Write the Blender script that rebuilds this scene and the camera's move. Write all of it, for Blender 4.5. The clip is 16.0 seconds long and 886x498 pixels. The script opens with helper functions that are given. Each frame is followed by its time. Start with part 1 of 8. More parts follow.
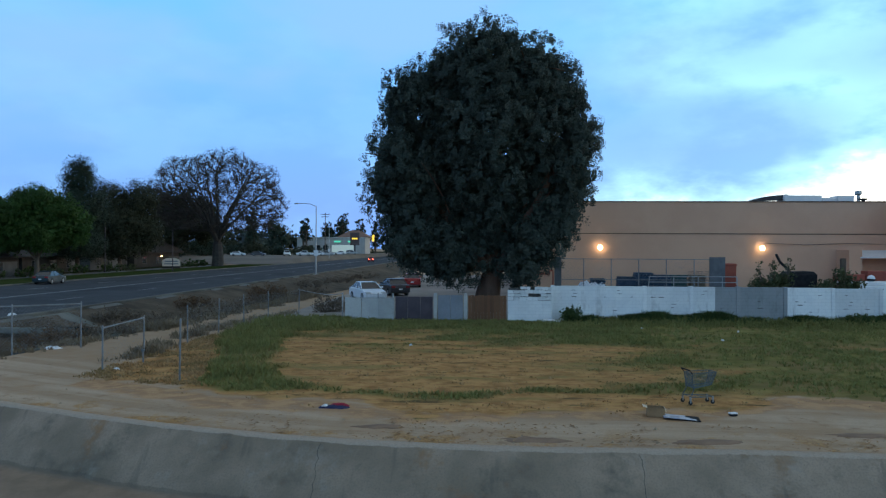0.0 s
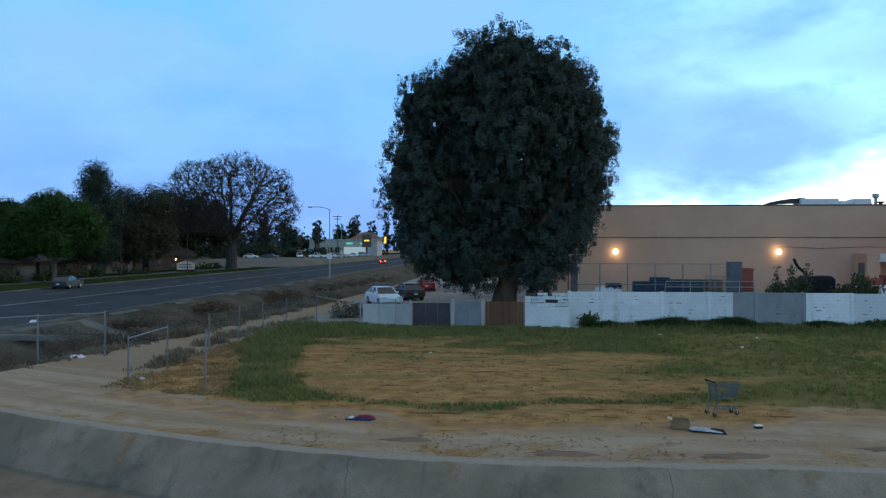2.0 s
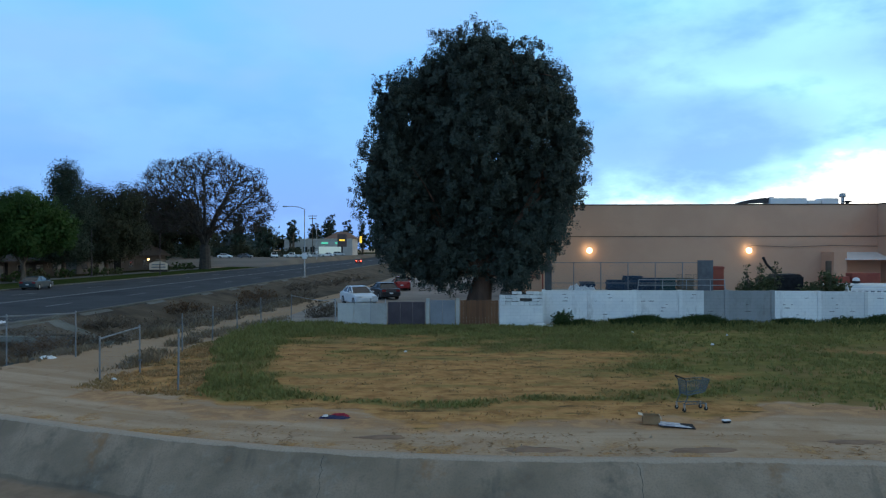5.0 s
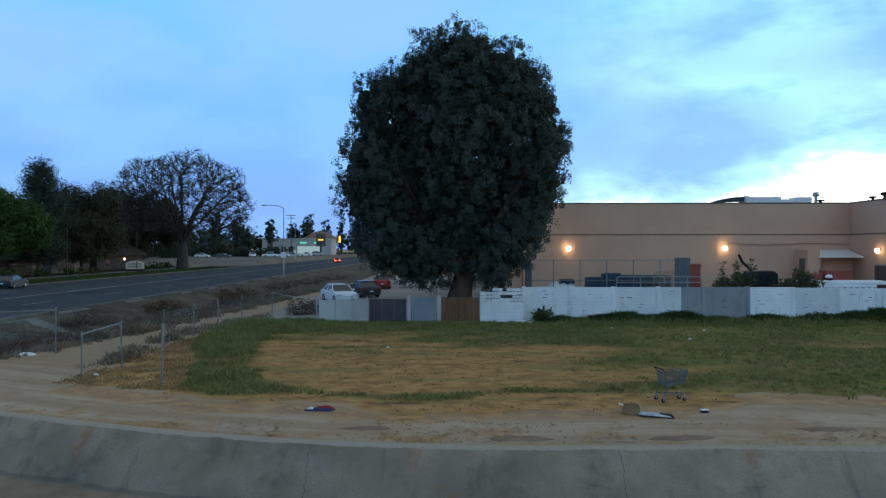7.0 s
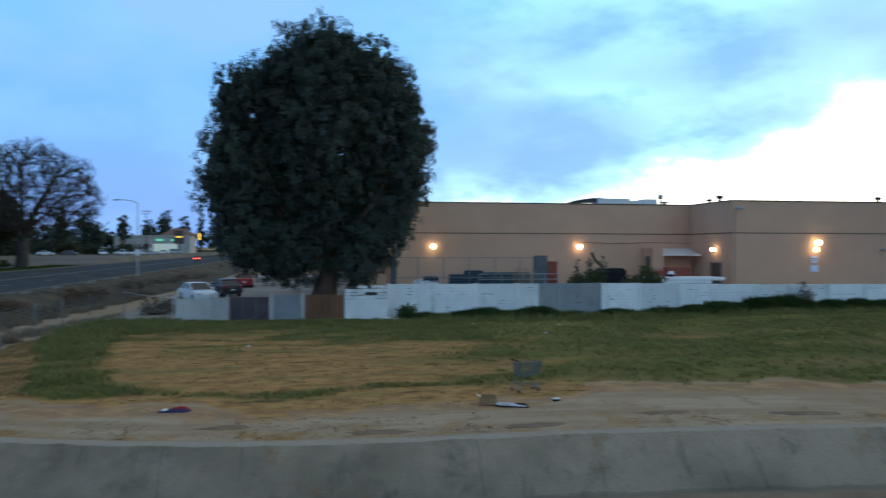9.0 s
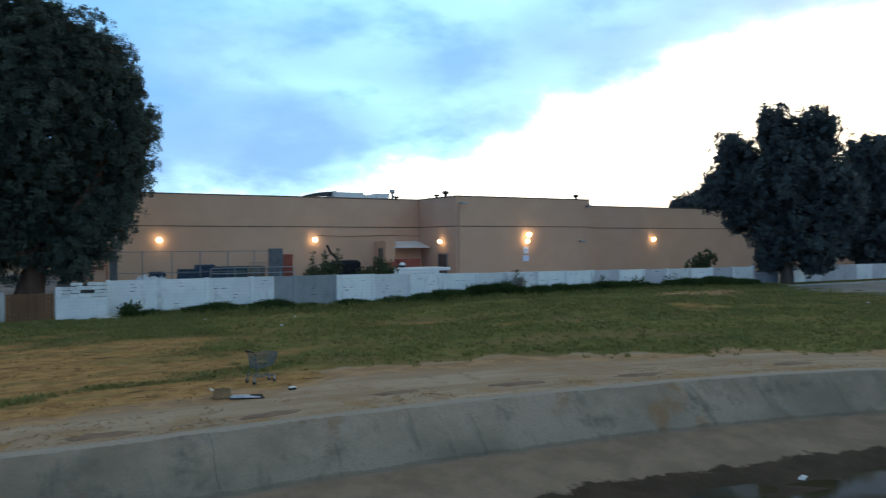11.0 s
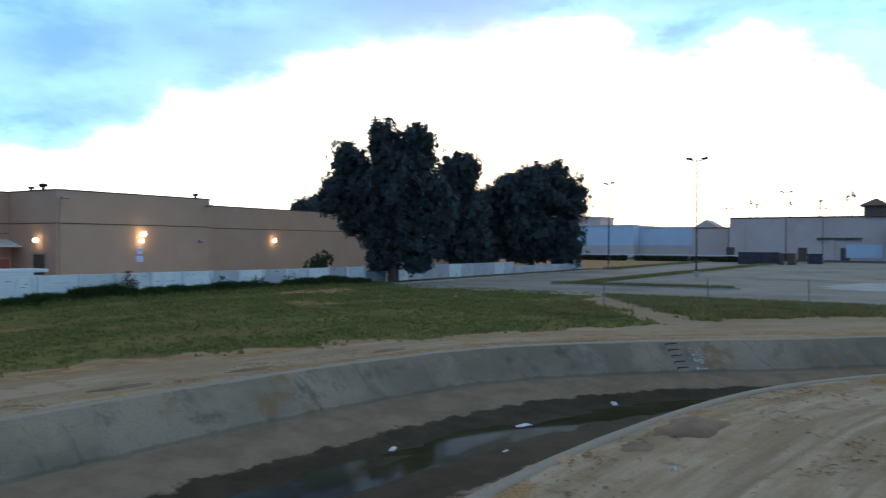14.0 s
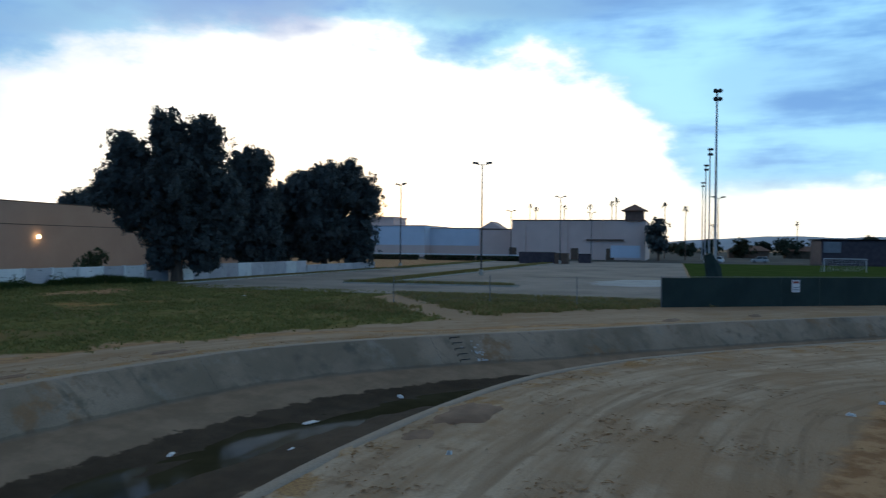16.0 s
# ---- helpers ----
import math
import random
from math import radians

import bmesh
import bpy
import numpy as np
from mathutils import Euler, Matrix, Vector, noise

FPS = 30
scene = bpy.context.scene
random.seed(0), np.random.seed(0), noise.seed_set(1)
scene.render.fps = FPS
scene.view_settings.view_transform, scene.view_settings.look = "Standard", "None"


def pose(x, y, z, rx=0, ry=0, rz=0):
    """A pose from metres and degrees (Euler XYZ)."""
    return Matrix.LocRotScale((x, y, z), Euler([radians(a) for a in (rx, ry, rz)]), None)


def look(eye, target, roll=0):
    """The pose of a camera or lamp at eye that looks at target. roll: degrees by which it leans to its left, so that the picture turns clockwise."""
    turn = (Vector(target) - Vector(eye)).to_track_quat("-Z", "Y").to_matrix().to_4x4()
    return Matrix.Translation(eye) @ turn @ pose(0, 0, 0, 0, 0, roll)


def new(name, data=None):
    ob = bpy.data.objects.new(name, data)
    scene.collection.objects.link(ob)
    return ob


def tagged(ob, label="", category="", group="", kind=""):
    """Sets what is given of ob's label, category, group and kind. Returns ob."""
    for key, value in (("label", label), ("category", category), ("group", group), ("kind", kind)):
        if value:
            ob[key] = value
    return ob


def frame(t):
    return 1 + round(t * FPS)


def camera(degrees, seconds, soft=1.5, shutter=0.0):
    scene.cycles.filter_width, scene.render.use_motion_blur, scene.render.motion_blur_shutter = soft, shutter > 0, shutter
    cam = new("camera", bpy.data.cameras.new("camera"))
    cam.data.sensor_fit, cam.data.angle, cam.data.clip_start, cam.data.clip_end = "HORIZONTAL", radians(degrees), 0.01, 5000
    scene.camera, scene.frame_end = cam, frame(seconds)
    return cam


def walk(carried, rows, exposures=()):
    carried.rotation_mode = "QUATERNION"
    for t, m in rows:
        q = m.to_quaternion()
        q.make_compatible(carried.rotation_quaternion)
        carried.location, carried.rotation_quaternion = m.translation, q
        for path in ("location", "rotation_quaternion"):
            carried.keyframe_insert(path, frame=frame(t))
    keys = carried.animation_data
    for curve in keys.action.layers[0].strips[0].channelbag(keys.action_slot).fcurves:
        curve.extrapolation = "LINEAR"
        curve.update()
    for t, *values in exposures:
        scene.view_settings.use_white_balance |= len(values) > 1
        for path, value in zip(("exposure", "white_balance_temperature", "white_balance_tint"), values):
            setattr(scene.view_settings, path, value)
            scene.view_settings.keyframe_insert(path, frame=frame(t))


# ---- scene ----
cam = camera(61.04, 16.0, soft=1.25, shutter=0.5)
PATH = [
    (0.0, pose(0.000, 0.000, 4.300, 89.943, -0.244, 3.466)),
    (0.5, pose(-0.122, 0.027, 4.474, 89.974, -0.252, 3.171)),
    (1.0, pose(-0.239, 0.025, 4.532, 89.950, -0.220, 5.263)),
    (1.5, pose(-0.344, -0.065, 4.571, 90.037, -0.145, 4.454)),
    (2.0, pose(-0.358, -0.177, 4.627, 90.007, -0.051, 4.300)),
    (2.5, pose(-0.389, -0.200, 4.682, 89.896, -0.078, 4.609)),
    (3.0, pose(-0.314, -0.212, 4.692, 89.909, -0.151, 4.478)),
    (3.5, pose(-0.267, -0.207, 4.715, 89.897, -0.041, 3.486)),
    (6.0, pose(-0.395, -0.442, 4.510, 89.994, -0.106, 1.112)),
    (6.5, pose(-0.467, -0.511, 4.479, 89.941, 0.018, -0.437)),
    (7.0, pose(-0.435, -0.575, 4.435, 89.969, 0.065, 0.832)),
    (7.5, pose(-0.428, -0.657, 4.397, 89.949, 0.078, 0.664)),
    (8.0, pose(-0.431, -0.709, 4.389, 89.853, -0.052, -0.083)),
    (8.5, pose(-0.401, -0.702, 4.377, 89.863, -0.100, -1.349)),
    (9.0, pose(-0.320, -0.774, 4.376, 89.852, -0.126, -9.283)),
    (9.2, pose(-0.313, -0.803, 4.347, 89.832, 0.031, -11.854)),
    (11.5, pose(-0.415, -1.076, 4.198, 89.435, 0.057, -33.607)),
    (12.0, pose(-0.477, -1.165, 4.174, 89.479, -0.060, -37.713)),
    (12.5, pose(-0.518, -1.252, 4.166, 89.427, -0.089, -41.040)),
    (13.0, pose(-0.518, -1.389, 4.147, 89.487, -0.196, -46.792)),
    (13.5, pose(-0.437, -1.509, 4.112, 89.621, -0.149, -51.914)),
    (14.0, pose(-0.407, -1.610, 4.049, 89.641, -0.297, -57.238)),
    (14.5, pose(-0.383, -1.614, 4.007, 89.669, -0.447, -60.746)),
    (15.0, pose(-0.356, -1.658, 3.961, 89.764, -0.485, -64.263)),
    (15.5, pose(-0.425, -1.728, 3.981, 89.774, -0.655, -68.778)),
    (16.0, pose(-0.455, -1.849, 3.963, 89.731, -0.664, -72.822)),
]
walk(cam, PATH, [(0, 0.32, 6750, 6), (3.5, 0.32, 6750, 6), (6, 0.32, 6850, 6), (8.5, 0.32, 6900, 6), (11.5, 0.32, 7250, 6), (12.5, 0.33, 7150, 6), (13.7, 0.3, 6800, 6), (14.6, 0.08, 6700, 6), (16, -0.34, 6450, 6)])

# ---- light ----
world = bpy.data.worlds.new("sky")
scene.world = world
world.use_nodes = True
wt = world.node_tree
wt.nodes.clear()


def wmath(op, a, b=None, c=None):
    n = wt.nodes.new("ShaderNodeMath")
    n.operation = op
    for i, v in enumerate((a, b, c)):
        if v is None:
            continue
        if isinstance(v, (int, float)):
            n.inputs[i].default_value = v
        else:
            wt.links.new(v, n.inputs[i])
    return n.outputs[0]


def wmix(fac, a, b):
    n = wt.nodes.new("ShaderNodeMix")
    n.data_type = "RGBA"
    for i, v in ((0, fac), (6, a), (7, b)):
        if isinstance(v, (int, float)):
            n.inputs[i].default_value = v
        elif isinstance(v, tuple):
            n.inputs[i].default_value = (*v, 1)
        else:
            wt.links.new(v, n.inputs[i])
    return n.outputs[2]


def wramp(v, lo, hi):
    n = wt.nodes.new("ShaderNodeMapRange")
    n.interpolation_type = "SMOOTHSTEP"
    wt.links.new(v, n.inputs[0])
    n.inputs[1].default_value, n.inputs[2].default_value = lo, hi
    return n.outputs[0]


def wnoise(vec, scale, detail, rough=0.55):
    n = wt.nodes.new("ShaderNodeTexNoise")
    wt.links.new(vec, n.inputs["Vector"])
    n.inputs["Scale"].default_value, n.inputs["Detail"].default_value, n.inputs["Roughness"].default_value = scale, detail, rough
    return n.outputs["Fac"]


SUN_AZ = radians(62)      # clockwise from +y
SUN_EL = radians(4)
sky_dir = wt.nodes.new("ShaderNodeTexCoord").outputs["Generated"]
sep = wt.nodes.new("ShaderNodeSeparateXYZ")
wt.links.new(sky_dir, sep.inputs[0])
az = wmath("MULTIPLY", wmath("ARCTAN2", sep.outputs[0], sep.outputs[1]), 57.2958)
el = wmath("MULTIPLY", wmath("ARCSINE", sep.outputs[2]), 57.2958)


def sky_noise(sx, sy, detail, rough, shift=0.0):
    """Cloud pattern over azimuth and elevation, in degrees per feature."""
    v = wt.nodes.new("ShaderNodeCombineXYZ")
    wt.links.new(wmath("DIVIDE", az, sx), v.inputs[0])
    wt.links.new(wmath("DIVIDE", el, sy), v.inputs[1])
    v.inputs[2].default_value = shift
    return wnoise(v.outputs[0], 1.0, detail, rough)


n_big = sky_noise(26, 11, 4.0, 0.5, 1.3)
n_mid = sky_noise(11, 5.0, 5.0, 0.55, 4.1)
n_streak = sky_noise(14, 2.2, 4.0, 0.55, 7.7)
nish = wt.nodes.new("ShaderNodeTexSky")
nish.sky_type, nish.sun_disc = "NISHITA", False
nish.sun_elevation, nish.sun_rotation = SUN_EL, SUN_AZ
# blue evening cloud, paler and more broken towards the west
blue = wmix(wramp(el, 1, 20), (0.13, 0.33, 0.86), (0.14, 0.46, 0.99))
blue = wmix(wmath("MULTIPLY", wramp(n_big, 0.42, 0.64), 0.55), blue, (0.27, 0.46, 0.88))
blue = wmix(wmath("MULTIPLY", wramp(n_mid, 0.44, 0.66), 0.35), blue, (0.22, 0.52, 0.98))
pale = wmix(wramp(n_mid, 0.36, 0.60), (0.14, 0.45, 0.97), (0.46, 0.98, 1.2))
veil = wmix(wramp(az, 2, 32), blue, pale)
lane = wmix(wramp(wmath("ADD", wmath("MULTIPLY", n_mid, 0.5), wmath("MULTIPLY", n_streak, 0.5)), 0.38, 0.60), (0.17, 0.45, 0.98), (0.50, 1.0, 1.45))
veil = wmix(wramp(az, 76, 88), veil, lane)


def cloud(a0, e0, wa, we, power, grain):
    """A soft cloud mass round a bearing and an elevation, its rim torn by the grain."""
    u = wmath("POWER", wmath("ABSOLUTE", wmath("DIVIDE", wmath("SUBTRACT", az, a0), wa)), 2.0)
    v = wmath("POWER", wmath("ABSOLUTE", wmath("DIVIDE", wmath("SUBTRACT", el, e0), we)), 2.0)
    d = wmath("ADD", wmath("ADD", u, v), wmath("MULTIPLY", wmath("SUBTRACT", grain, 0.5), -2.6))
    return wmath("MULTIPLY", wramp(d, 1.35, 0.25), power)


# the bright break in the cloud round the set sun: its upper edge over azimuth
n_fine = sky_noise(5.5, 2.6, 5.0, 0.6, 9.2)
edge = wmath("ADD", wmath("MULTIPLY", wramp(az, 12, 60), 12.6), 3.4)
edge = wmath("SUBTRACT", edge, wmath("MULTIPLY", wramp(az, 66, 78), 2.2))
edge = wmath("SUBTRACT", edge, wmath("MULTIPLY", wramp(az, 82, 93), 11.0))
edge = wmath("ADD", edge, wmath("MULTIPLY", wmath("SUBTRACT", n_big, 0.5), 6.5))
edge = wmath("ADD", edge, wmath("MULTIPLY", wmath("SUBTRACT", n_mid, 0.5), 8.0))
edge = wmath("ADD", edge, wmath("MULTIPLY", wmath("SUBTRACT", n_fine, 0.5), 6.0))
under = wmath("SUBTRACT", edge, el)
veil = wmix(wmath("MULTIPLY", wramp(under, -3.2, 0.3), wramp(az, 0, 14)), veil, (0.44, 0.88, 1.2))
bright = wmix(wmath("MULTIPLY", wramp(under, -1.2, 1.4), wramp(az, 2, 16)), veil, (1.5, 1.5, 1.5))
# slate-blue masses hanging over the break
for a0, e0, wa, we, power in ((56, 19.0, 11, 4.4, 0.85), (42, 16.5, 7, 3.4, 0.5), (27, 15, 12, 3.6, 0.4), (17, 8.2, 9, 3.0, 0.6), (84, 19.5, 20, 3.4, 0.7), (99, 11.5, 7, 2.2, 0.25), (35, 11.5, 11, 4.5, 0.45), (47, 13.5, 8, 3.0, 0.35)):
    bright = wmix(cloud(a0, e0, wa, we, power, n_mid), bright, (0.15, 0.37, 0.82))
bright = wmix(wmath("MULTIPLY", wramp(el, 5.5, 2.0), wramp(az, 40, 70)), bright, (1.5, 1.42, 1.28))
# overhead and behind the cloud sheet is thick and grey
bright = wmix(wramp(el, 24, 46), bright, (0.25, 0.28, 0.32))
bg1 = wt.nodes.new("ShaderNodeBackground")
bg1.inputs[1].default_value = 0.03
wt.links.new(nish.outputs[0], bg1.inputs[0])
bg2 = wt.nodes.new("ShaderNodeBackground")
bg2.inputs[1].default_value = 1.0
wt.links.new(bright, bg2.inputs[0])
addsh = wt.nodes.new("ShaderNodeAddShader")
wt.links.new(bg1.outputs[0], addsh.inputs[0])
wt.links.new(bg2.outputs[0], addsh.inputs[1])
wout = wt.nodes.new("ShaderNodeOutputWorld")
wt.links.new(addsh.outputs[0], wout.inputs[0])

sun = new("sun", bpy.data.lights.new("sun", "SUN"))
sun.data.energy, sun.data.angle, sun.data.color = 0.25, radians(25), (1.0, 0.9, 0.78)
sun.matrix_world = look((0, 0, 0), (-math.sin(SUN_AZ), -math.cos(SUN_AZ), -math.tan(radians(12))))


# ---- materials ----
def principled(name):
    m = bpy.data.materials.new(name)
    m.use_nodes = True
    nt = m.node_tree
    return m, nt, nt.nodes["Principled BSDF"]


def link_noise(nt, scale, detail=4.0, rough=0.55, stretch=None, coords="Object"):
    tc = nt.nodes.new("ShaderNodeTexCoord")
    v = tc.outputs[coords]
    if stretch:
        mp = nt.nodes.new("ShaderNodeMapping")
        mp.inputs["Scale"].default_value = stretch
        nt.links.new(v, mp.inputs[0])
        v = mp.outputs[0]
    n = nt.nodes.new("ShaderNodeTexNoise")
    n.inputs["Scale"].default_value, n.inputs["Detail"].default_value, n.inputs["Roughness"].default_value = scale, detail, rough
    nt.links.new(v, n.inputs["Vector"])
    return n.outputs["Fac"]


def ranged(nt, v, lo, hi, a=0.0, b=1.0):
    n = nt.nodes.new("ShaderNodeMapRange")
    n.interpolation_type = "SMOOTHSTEP"
    nt.links.new(v, n.inputs[0])
    for i, x in enumerate((lo, hi, a, b)):
        n.inputs[i + 1].default_value = x
    return n.outputs[0]


def mixed(nt, fac, a, b, blend="MIX"):
    n = nt.nodes.new("ShaderNodeMix")
    n.data_type, n.blend_type = "RGBA", blend
    for i, v in ((0, fac), (6, a), (7, b)):
        if isinstance(v, (int, float)):
            n.inputs[i].default_value = v
        elif isinstance(v, tuple):
            n.inputs[i].default_value = (*v, 1)
        else:
            nt.links.new(v, n.inputs[i])
    return n.outputs[2]


def calc(nt, op, a, b):
    n = nt.nodes.new("ShaderNodeMath")
    n.operation = op
    for i, v in enumerate((a, b)):
        if isinstance(v, (int, float)):
            n.inputs[i].default_value = v
        else:
            nt.links.new(v, n.inputs[i])
    return n.outputs[0]


def attr(nt, name):
    n = nt.nodes.new("ShaderNodeAttribute")
    n.attribute_name = name
    return n.outputs["Fac"]


def bumped(nt, bsdf, height, strength, distance=0.02):
    b = nt.nodes.new("ShaderNodeBump")
    b.inputs["Strength"].default_value, b.inputs["Distance"].default_value = strength, distance
    nt.links.new(height, b.inputs["Height"])
    nt.links.new(b.outputs[0], bsdf.inputs["Normal"])


def surf(name, c1, c2, scale=3.0, rough=0.8, bump=0.25, fine=40.0, stain=None, metal=0.0, spec=0.3, stretch=None, vary=0.0, emit=None):
    """A two-scale surface: patches between c1 and c2, a fine grain, an optional stain, a bump."""
    m, nt, b = principled(name)
    big = link_noise(nt, scale, 5.0, 0.6, stretch)
    small = link_noise(nt, fine, 3.0, 0.6)
    col = mixed(nt, ranged(nt, big, 0.35, 0.65), c1, c2)
    col = mixed(nt, calc(nt, "MULTIPLY", ranged(nt, small, 0.3, 0.7), 0.25), col, tuple(0.55 * x for x in c1))
    if stain:
        col = mixed(nt, ranged(nt, link_noise(nt, scale * 0.45, 6.0, 0.65), 0.52, 0.68), col, stain)
    if vary:
        info = nt.nodes.new("ShaderNodeObjectInfo")
        hs = nt.nodes.new("ShaderNodeHueSaturation")
        nt.links.new(ranged(nt, info.outputs["Random"], 0, 1, 1 - vary, 1 + vary), hs.inputs["Value"])
        nt.links.new(col, hs.inputs["Color"])
        col = hs.outputs[0]
    nt.links.new(col, b.inputs["Base Color"])
    b.inputs["Roughness"].default_value, b.inputs["Metallic"].default_value = rough, metal
    b.inputs["Specular IOR Level"].default_value = spec
    if bump:
        bumped(nt, b, small, bump)
    if emit:
        b.inputs["Emission Color"].default_value, b.inputs["Emission Strength"].default_value = (*emit[0], 1), emit[1]
    return m


def leafy(name, c1, c2, rough=0.6, dry=None, deep=0.5):
    """Leaves: each island its own tone between c1 and c2."""
    m, nt, b = principled(name)
    geo = nt.nodes.new("ShaderNodeNewGeometry")
    col = mixed(nt, geo.outputs["Random Per Island"], c1, c2)
    if dry:
        col = mixed(nt, attr(nt, "dry"), col, mixed(nt, geo.outputs["Random Per Island"], dry, tuple(0.6 * x for x in dry)))
    col = mixed(nt, ranged(nt, link_noise(nt, 0.5, 3.0), 0.35, 0.7, 0.0, deep), col, tuple(0.5 * x for x in c1))
    nt.links.new(col, b.inputs["Base Color"])
    b.inputs["Roughness"].default_value, b.inputs["Specular IOR Level"].default_value = rough, 0.2
    thin = nt.nodes.new("ShaderNodeBsdfTranslucent")
    nt.links.new(col, thin.inputs[0])
    mx = nt.nodes.new("ShaderNodeMixShader")
    mx.inputs[0].default_value = 0.3
    nt.links.new(b.outputs[0], mx.inputs[1])
    nt.links.new(thin.outputs[0], mx.inputs[2])
    nt.links.new(mx.outputs[0], nt.nodes["Material Output"].inputs[0])
    return m


def ground_material():
    m, nt, b = principled("ground_soil_and_grass")
    fine = link_noise(nt, 14.0, 5.0, 0.65)
    mid = link_noise(nt, 1.3, 6.0, 0.65)
    big = link_noise(nt, 0.22, 5.0, 0.6)
    # wheel streaks run along the canal
    comb = nt.nodes.new("ShaderNodeCombineXYZ")
    nt.links.new(calc(nt, "MULTIPLY", attr(nt, "off"), 1.5), comb.inputs[0])
    nt.links.new(calc(nt, "MULTIPLY", attr(nt, "run"), 0.10), comb.inputs[1])
    sn = nt.nodes.new("ShaderNodeTexNoise")
    sn.inputs["Scale"].default_value, sn.inputs["Detail"].default_value, sn.inputs["Roughness"].default_value = 1.0, 5.0, 0.6
    nt.links.new(comb.outputs[0], sn.inputs["Vector"])
    streak = sn.outputs["Fac"]
    away = ranged(nt, attr(nt, "off"), 5.0, 8.5, 1.0, 0.15)
    dirt = mixed(nt, calc(nt, "MULTIPLY", ranged(nt, streak, 0.36, 0.66), calc(nt, "MULTIPLY", away, ranged(nt, attr(nt, "near"), 0, 1, 0.62, 1.0))), (0.345, 0.24, 0.157), (0.505, 0.383, 0.275))
    # tyre ruts on the near bank: dark furrows that run with the track
    rut = nt.nodes.new("ShaderNodeTexNoise")
    rut.inputs["Scale"].default_value, rut.inputs["Detail"].default_value, rut.inputs["Roughness"].default_value = 2.6, 3.0, 0.5
    lane = nt.nodes.new("ShaderNodeMapping")
    lane.inputs["Scale"].default_value = (0.75, 0.35, 1.0)
    nt.links.new(comb.outputs[0], lane.inputs[0])
    nt.links.new(lane.outputs[0], rut.inputs["Vector"])
    ruts = calc(nt, "MULTIPLY", ranged(nt, rut.outputs["Fac"], 0.50, 0.60), calc(nt, "MULTIPLY", attr(nt, "near"), ranged(nt, attr(nt, "off"), 2.0, 3.6, 0.0, 0.42)))
    dirt = mixed(nt, ruts, dirt, (0.215, 0.15, 0.098))
    dirt = mixed(nt, ranged(nt, mid, 0.54, 0.72), dirt, (0.27, 0.18, 0.115))
    dirt = mixed(nt, calc(nt, "MULTIPLY", ranged(nt, fine, 0.45, 0.75), 0.4), dirt, (0.28, 0.20, 0.14))
    dirt = mixed(nt, calc(nt, "MULTIPLY", ranged(nt, big, 0.50, 0.62), 0.65), dirt, (0.33, 0.215, 0.13))
    # dry straw and leaf litter caught along the lips of the canal
    litter = calc(nt, "MULTIPLY", ranged(nt, link_noise(nt, 0.8, 6.0, 0.7), 0.505, 0.61), ranged(nt, attr(nt, "off"), 2.6, 0.4))
    dirt = mixed(nt, calc(nt, "MULTIPLY", litter, 0.8), dirt, mixed(nt, ranged(nt, fine, 0.35, 0.65), (0.44, 0.25, 0.09), (0.24, 0.13, 0.06)))
    clod = mixed(nt, ranged(nt, mid, 0.40, 0.60), (0.28, 0.152, 0.078), (0.44, 0.268, 0.145))
    dirt = mixed(nt, ranged(nt, calc(nt, "ADD", attr(nt, "damp"), calc(nt, "SUBTRACT", mid, 0.5)), 0.3, 0.7), dirt, clod)
    straw = mixed(nt, ranged(nt, mid, 0.36, 0.64), (0.255, 0.132, 0.055), (0.44, 0.24, 0.098))
    mat = ranged(nt, link_noise(nt, 2.4, 5.0, 0.7, (0.45, 1.0, 1.0)), 0.46, 0.64)
    straw = mixed(nt, calc(nt, "MULTIPLY", mat, 0.5), straw, (0.50, 0.30, 0.115))
    straw = mixed(nt, calc(nt, "MULTIPLY", ranged(nt, link_noise(nt, 0.5, 5.0, 0.65, (0.35, 1.0, 1.0)), 0.50, 0.66), 0.7), straw, (0.19, 0.165, 0.065))
    furrow = ranged(nt, link_noise(nt, 1.5, 5.0, 0.65, (0.22, 1.0, 1.0)), 0.60, 0.64)
    straw = mixed(nt, calc(nt, "MULTIPLY", furrow, 0.85), straw, (0.085, 0.065, 0.035))
    green = mixed(nt, ranged(nt, mid, 0.35, 0.65), (0.115, 0.108, 0.032), (0.21, 0.178, 0.062))
    green = mixed(nt, calc(nt, "MULTIPLY", ranged(nt, big, 0.47, 0.62), 0.7), green, (0.20, 0.135, 0.065))
    green = mixed(nt, calc(nt, "MULTIPLY", ranged(nt, link_noise(nt, 0.34, 5.0, 0.65, (0.4, 1.0, 1.0)), 0.44, 0.70), 0.7), green, (0.092, 0.096, 0.032))
    green = mixed(nt, calc(nt, "MULTIPLY", ranged(nt, link_noise(nt, 0.5, 5.0, 0.65, (0.35, 1.0, 1.0)), 0.52, 0.70), 0.55), green, (0.25, 0.165, 0.075))
    turf = mixed(nt, ranged(nt, calc(nt, "ADD", attr(nt, "green"), calc(nt, "MULTIPLY", calc(nt, "SUBTRACT", mid, 0.5), 1.4)), 0.15, 0.85), straw, green)
    edge = calc(nt, "ADD", attr(nt, "grass"), calc(nt, "MULTIPLY", calc(nt, "SUBTRACT", mid, 0.5), 0.9))
    col = mixed(nt, ranged(nt, edge, 0.35, 0.65), dirt, turf)
    nt.links.new(col, b.inputs["Base Color"])
    b.inputs["Roughness"].default_value, b.inputs["Specular IOR Level"].default_value = 1.0, 0.02
    bumped(nt, b, calc(nt, "ADD", fine, calc(nt, "MULTIPLY", mid, 1.5)), 0.6, 0.06)
    return m


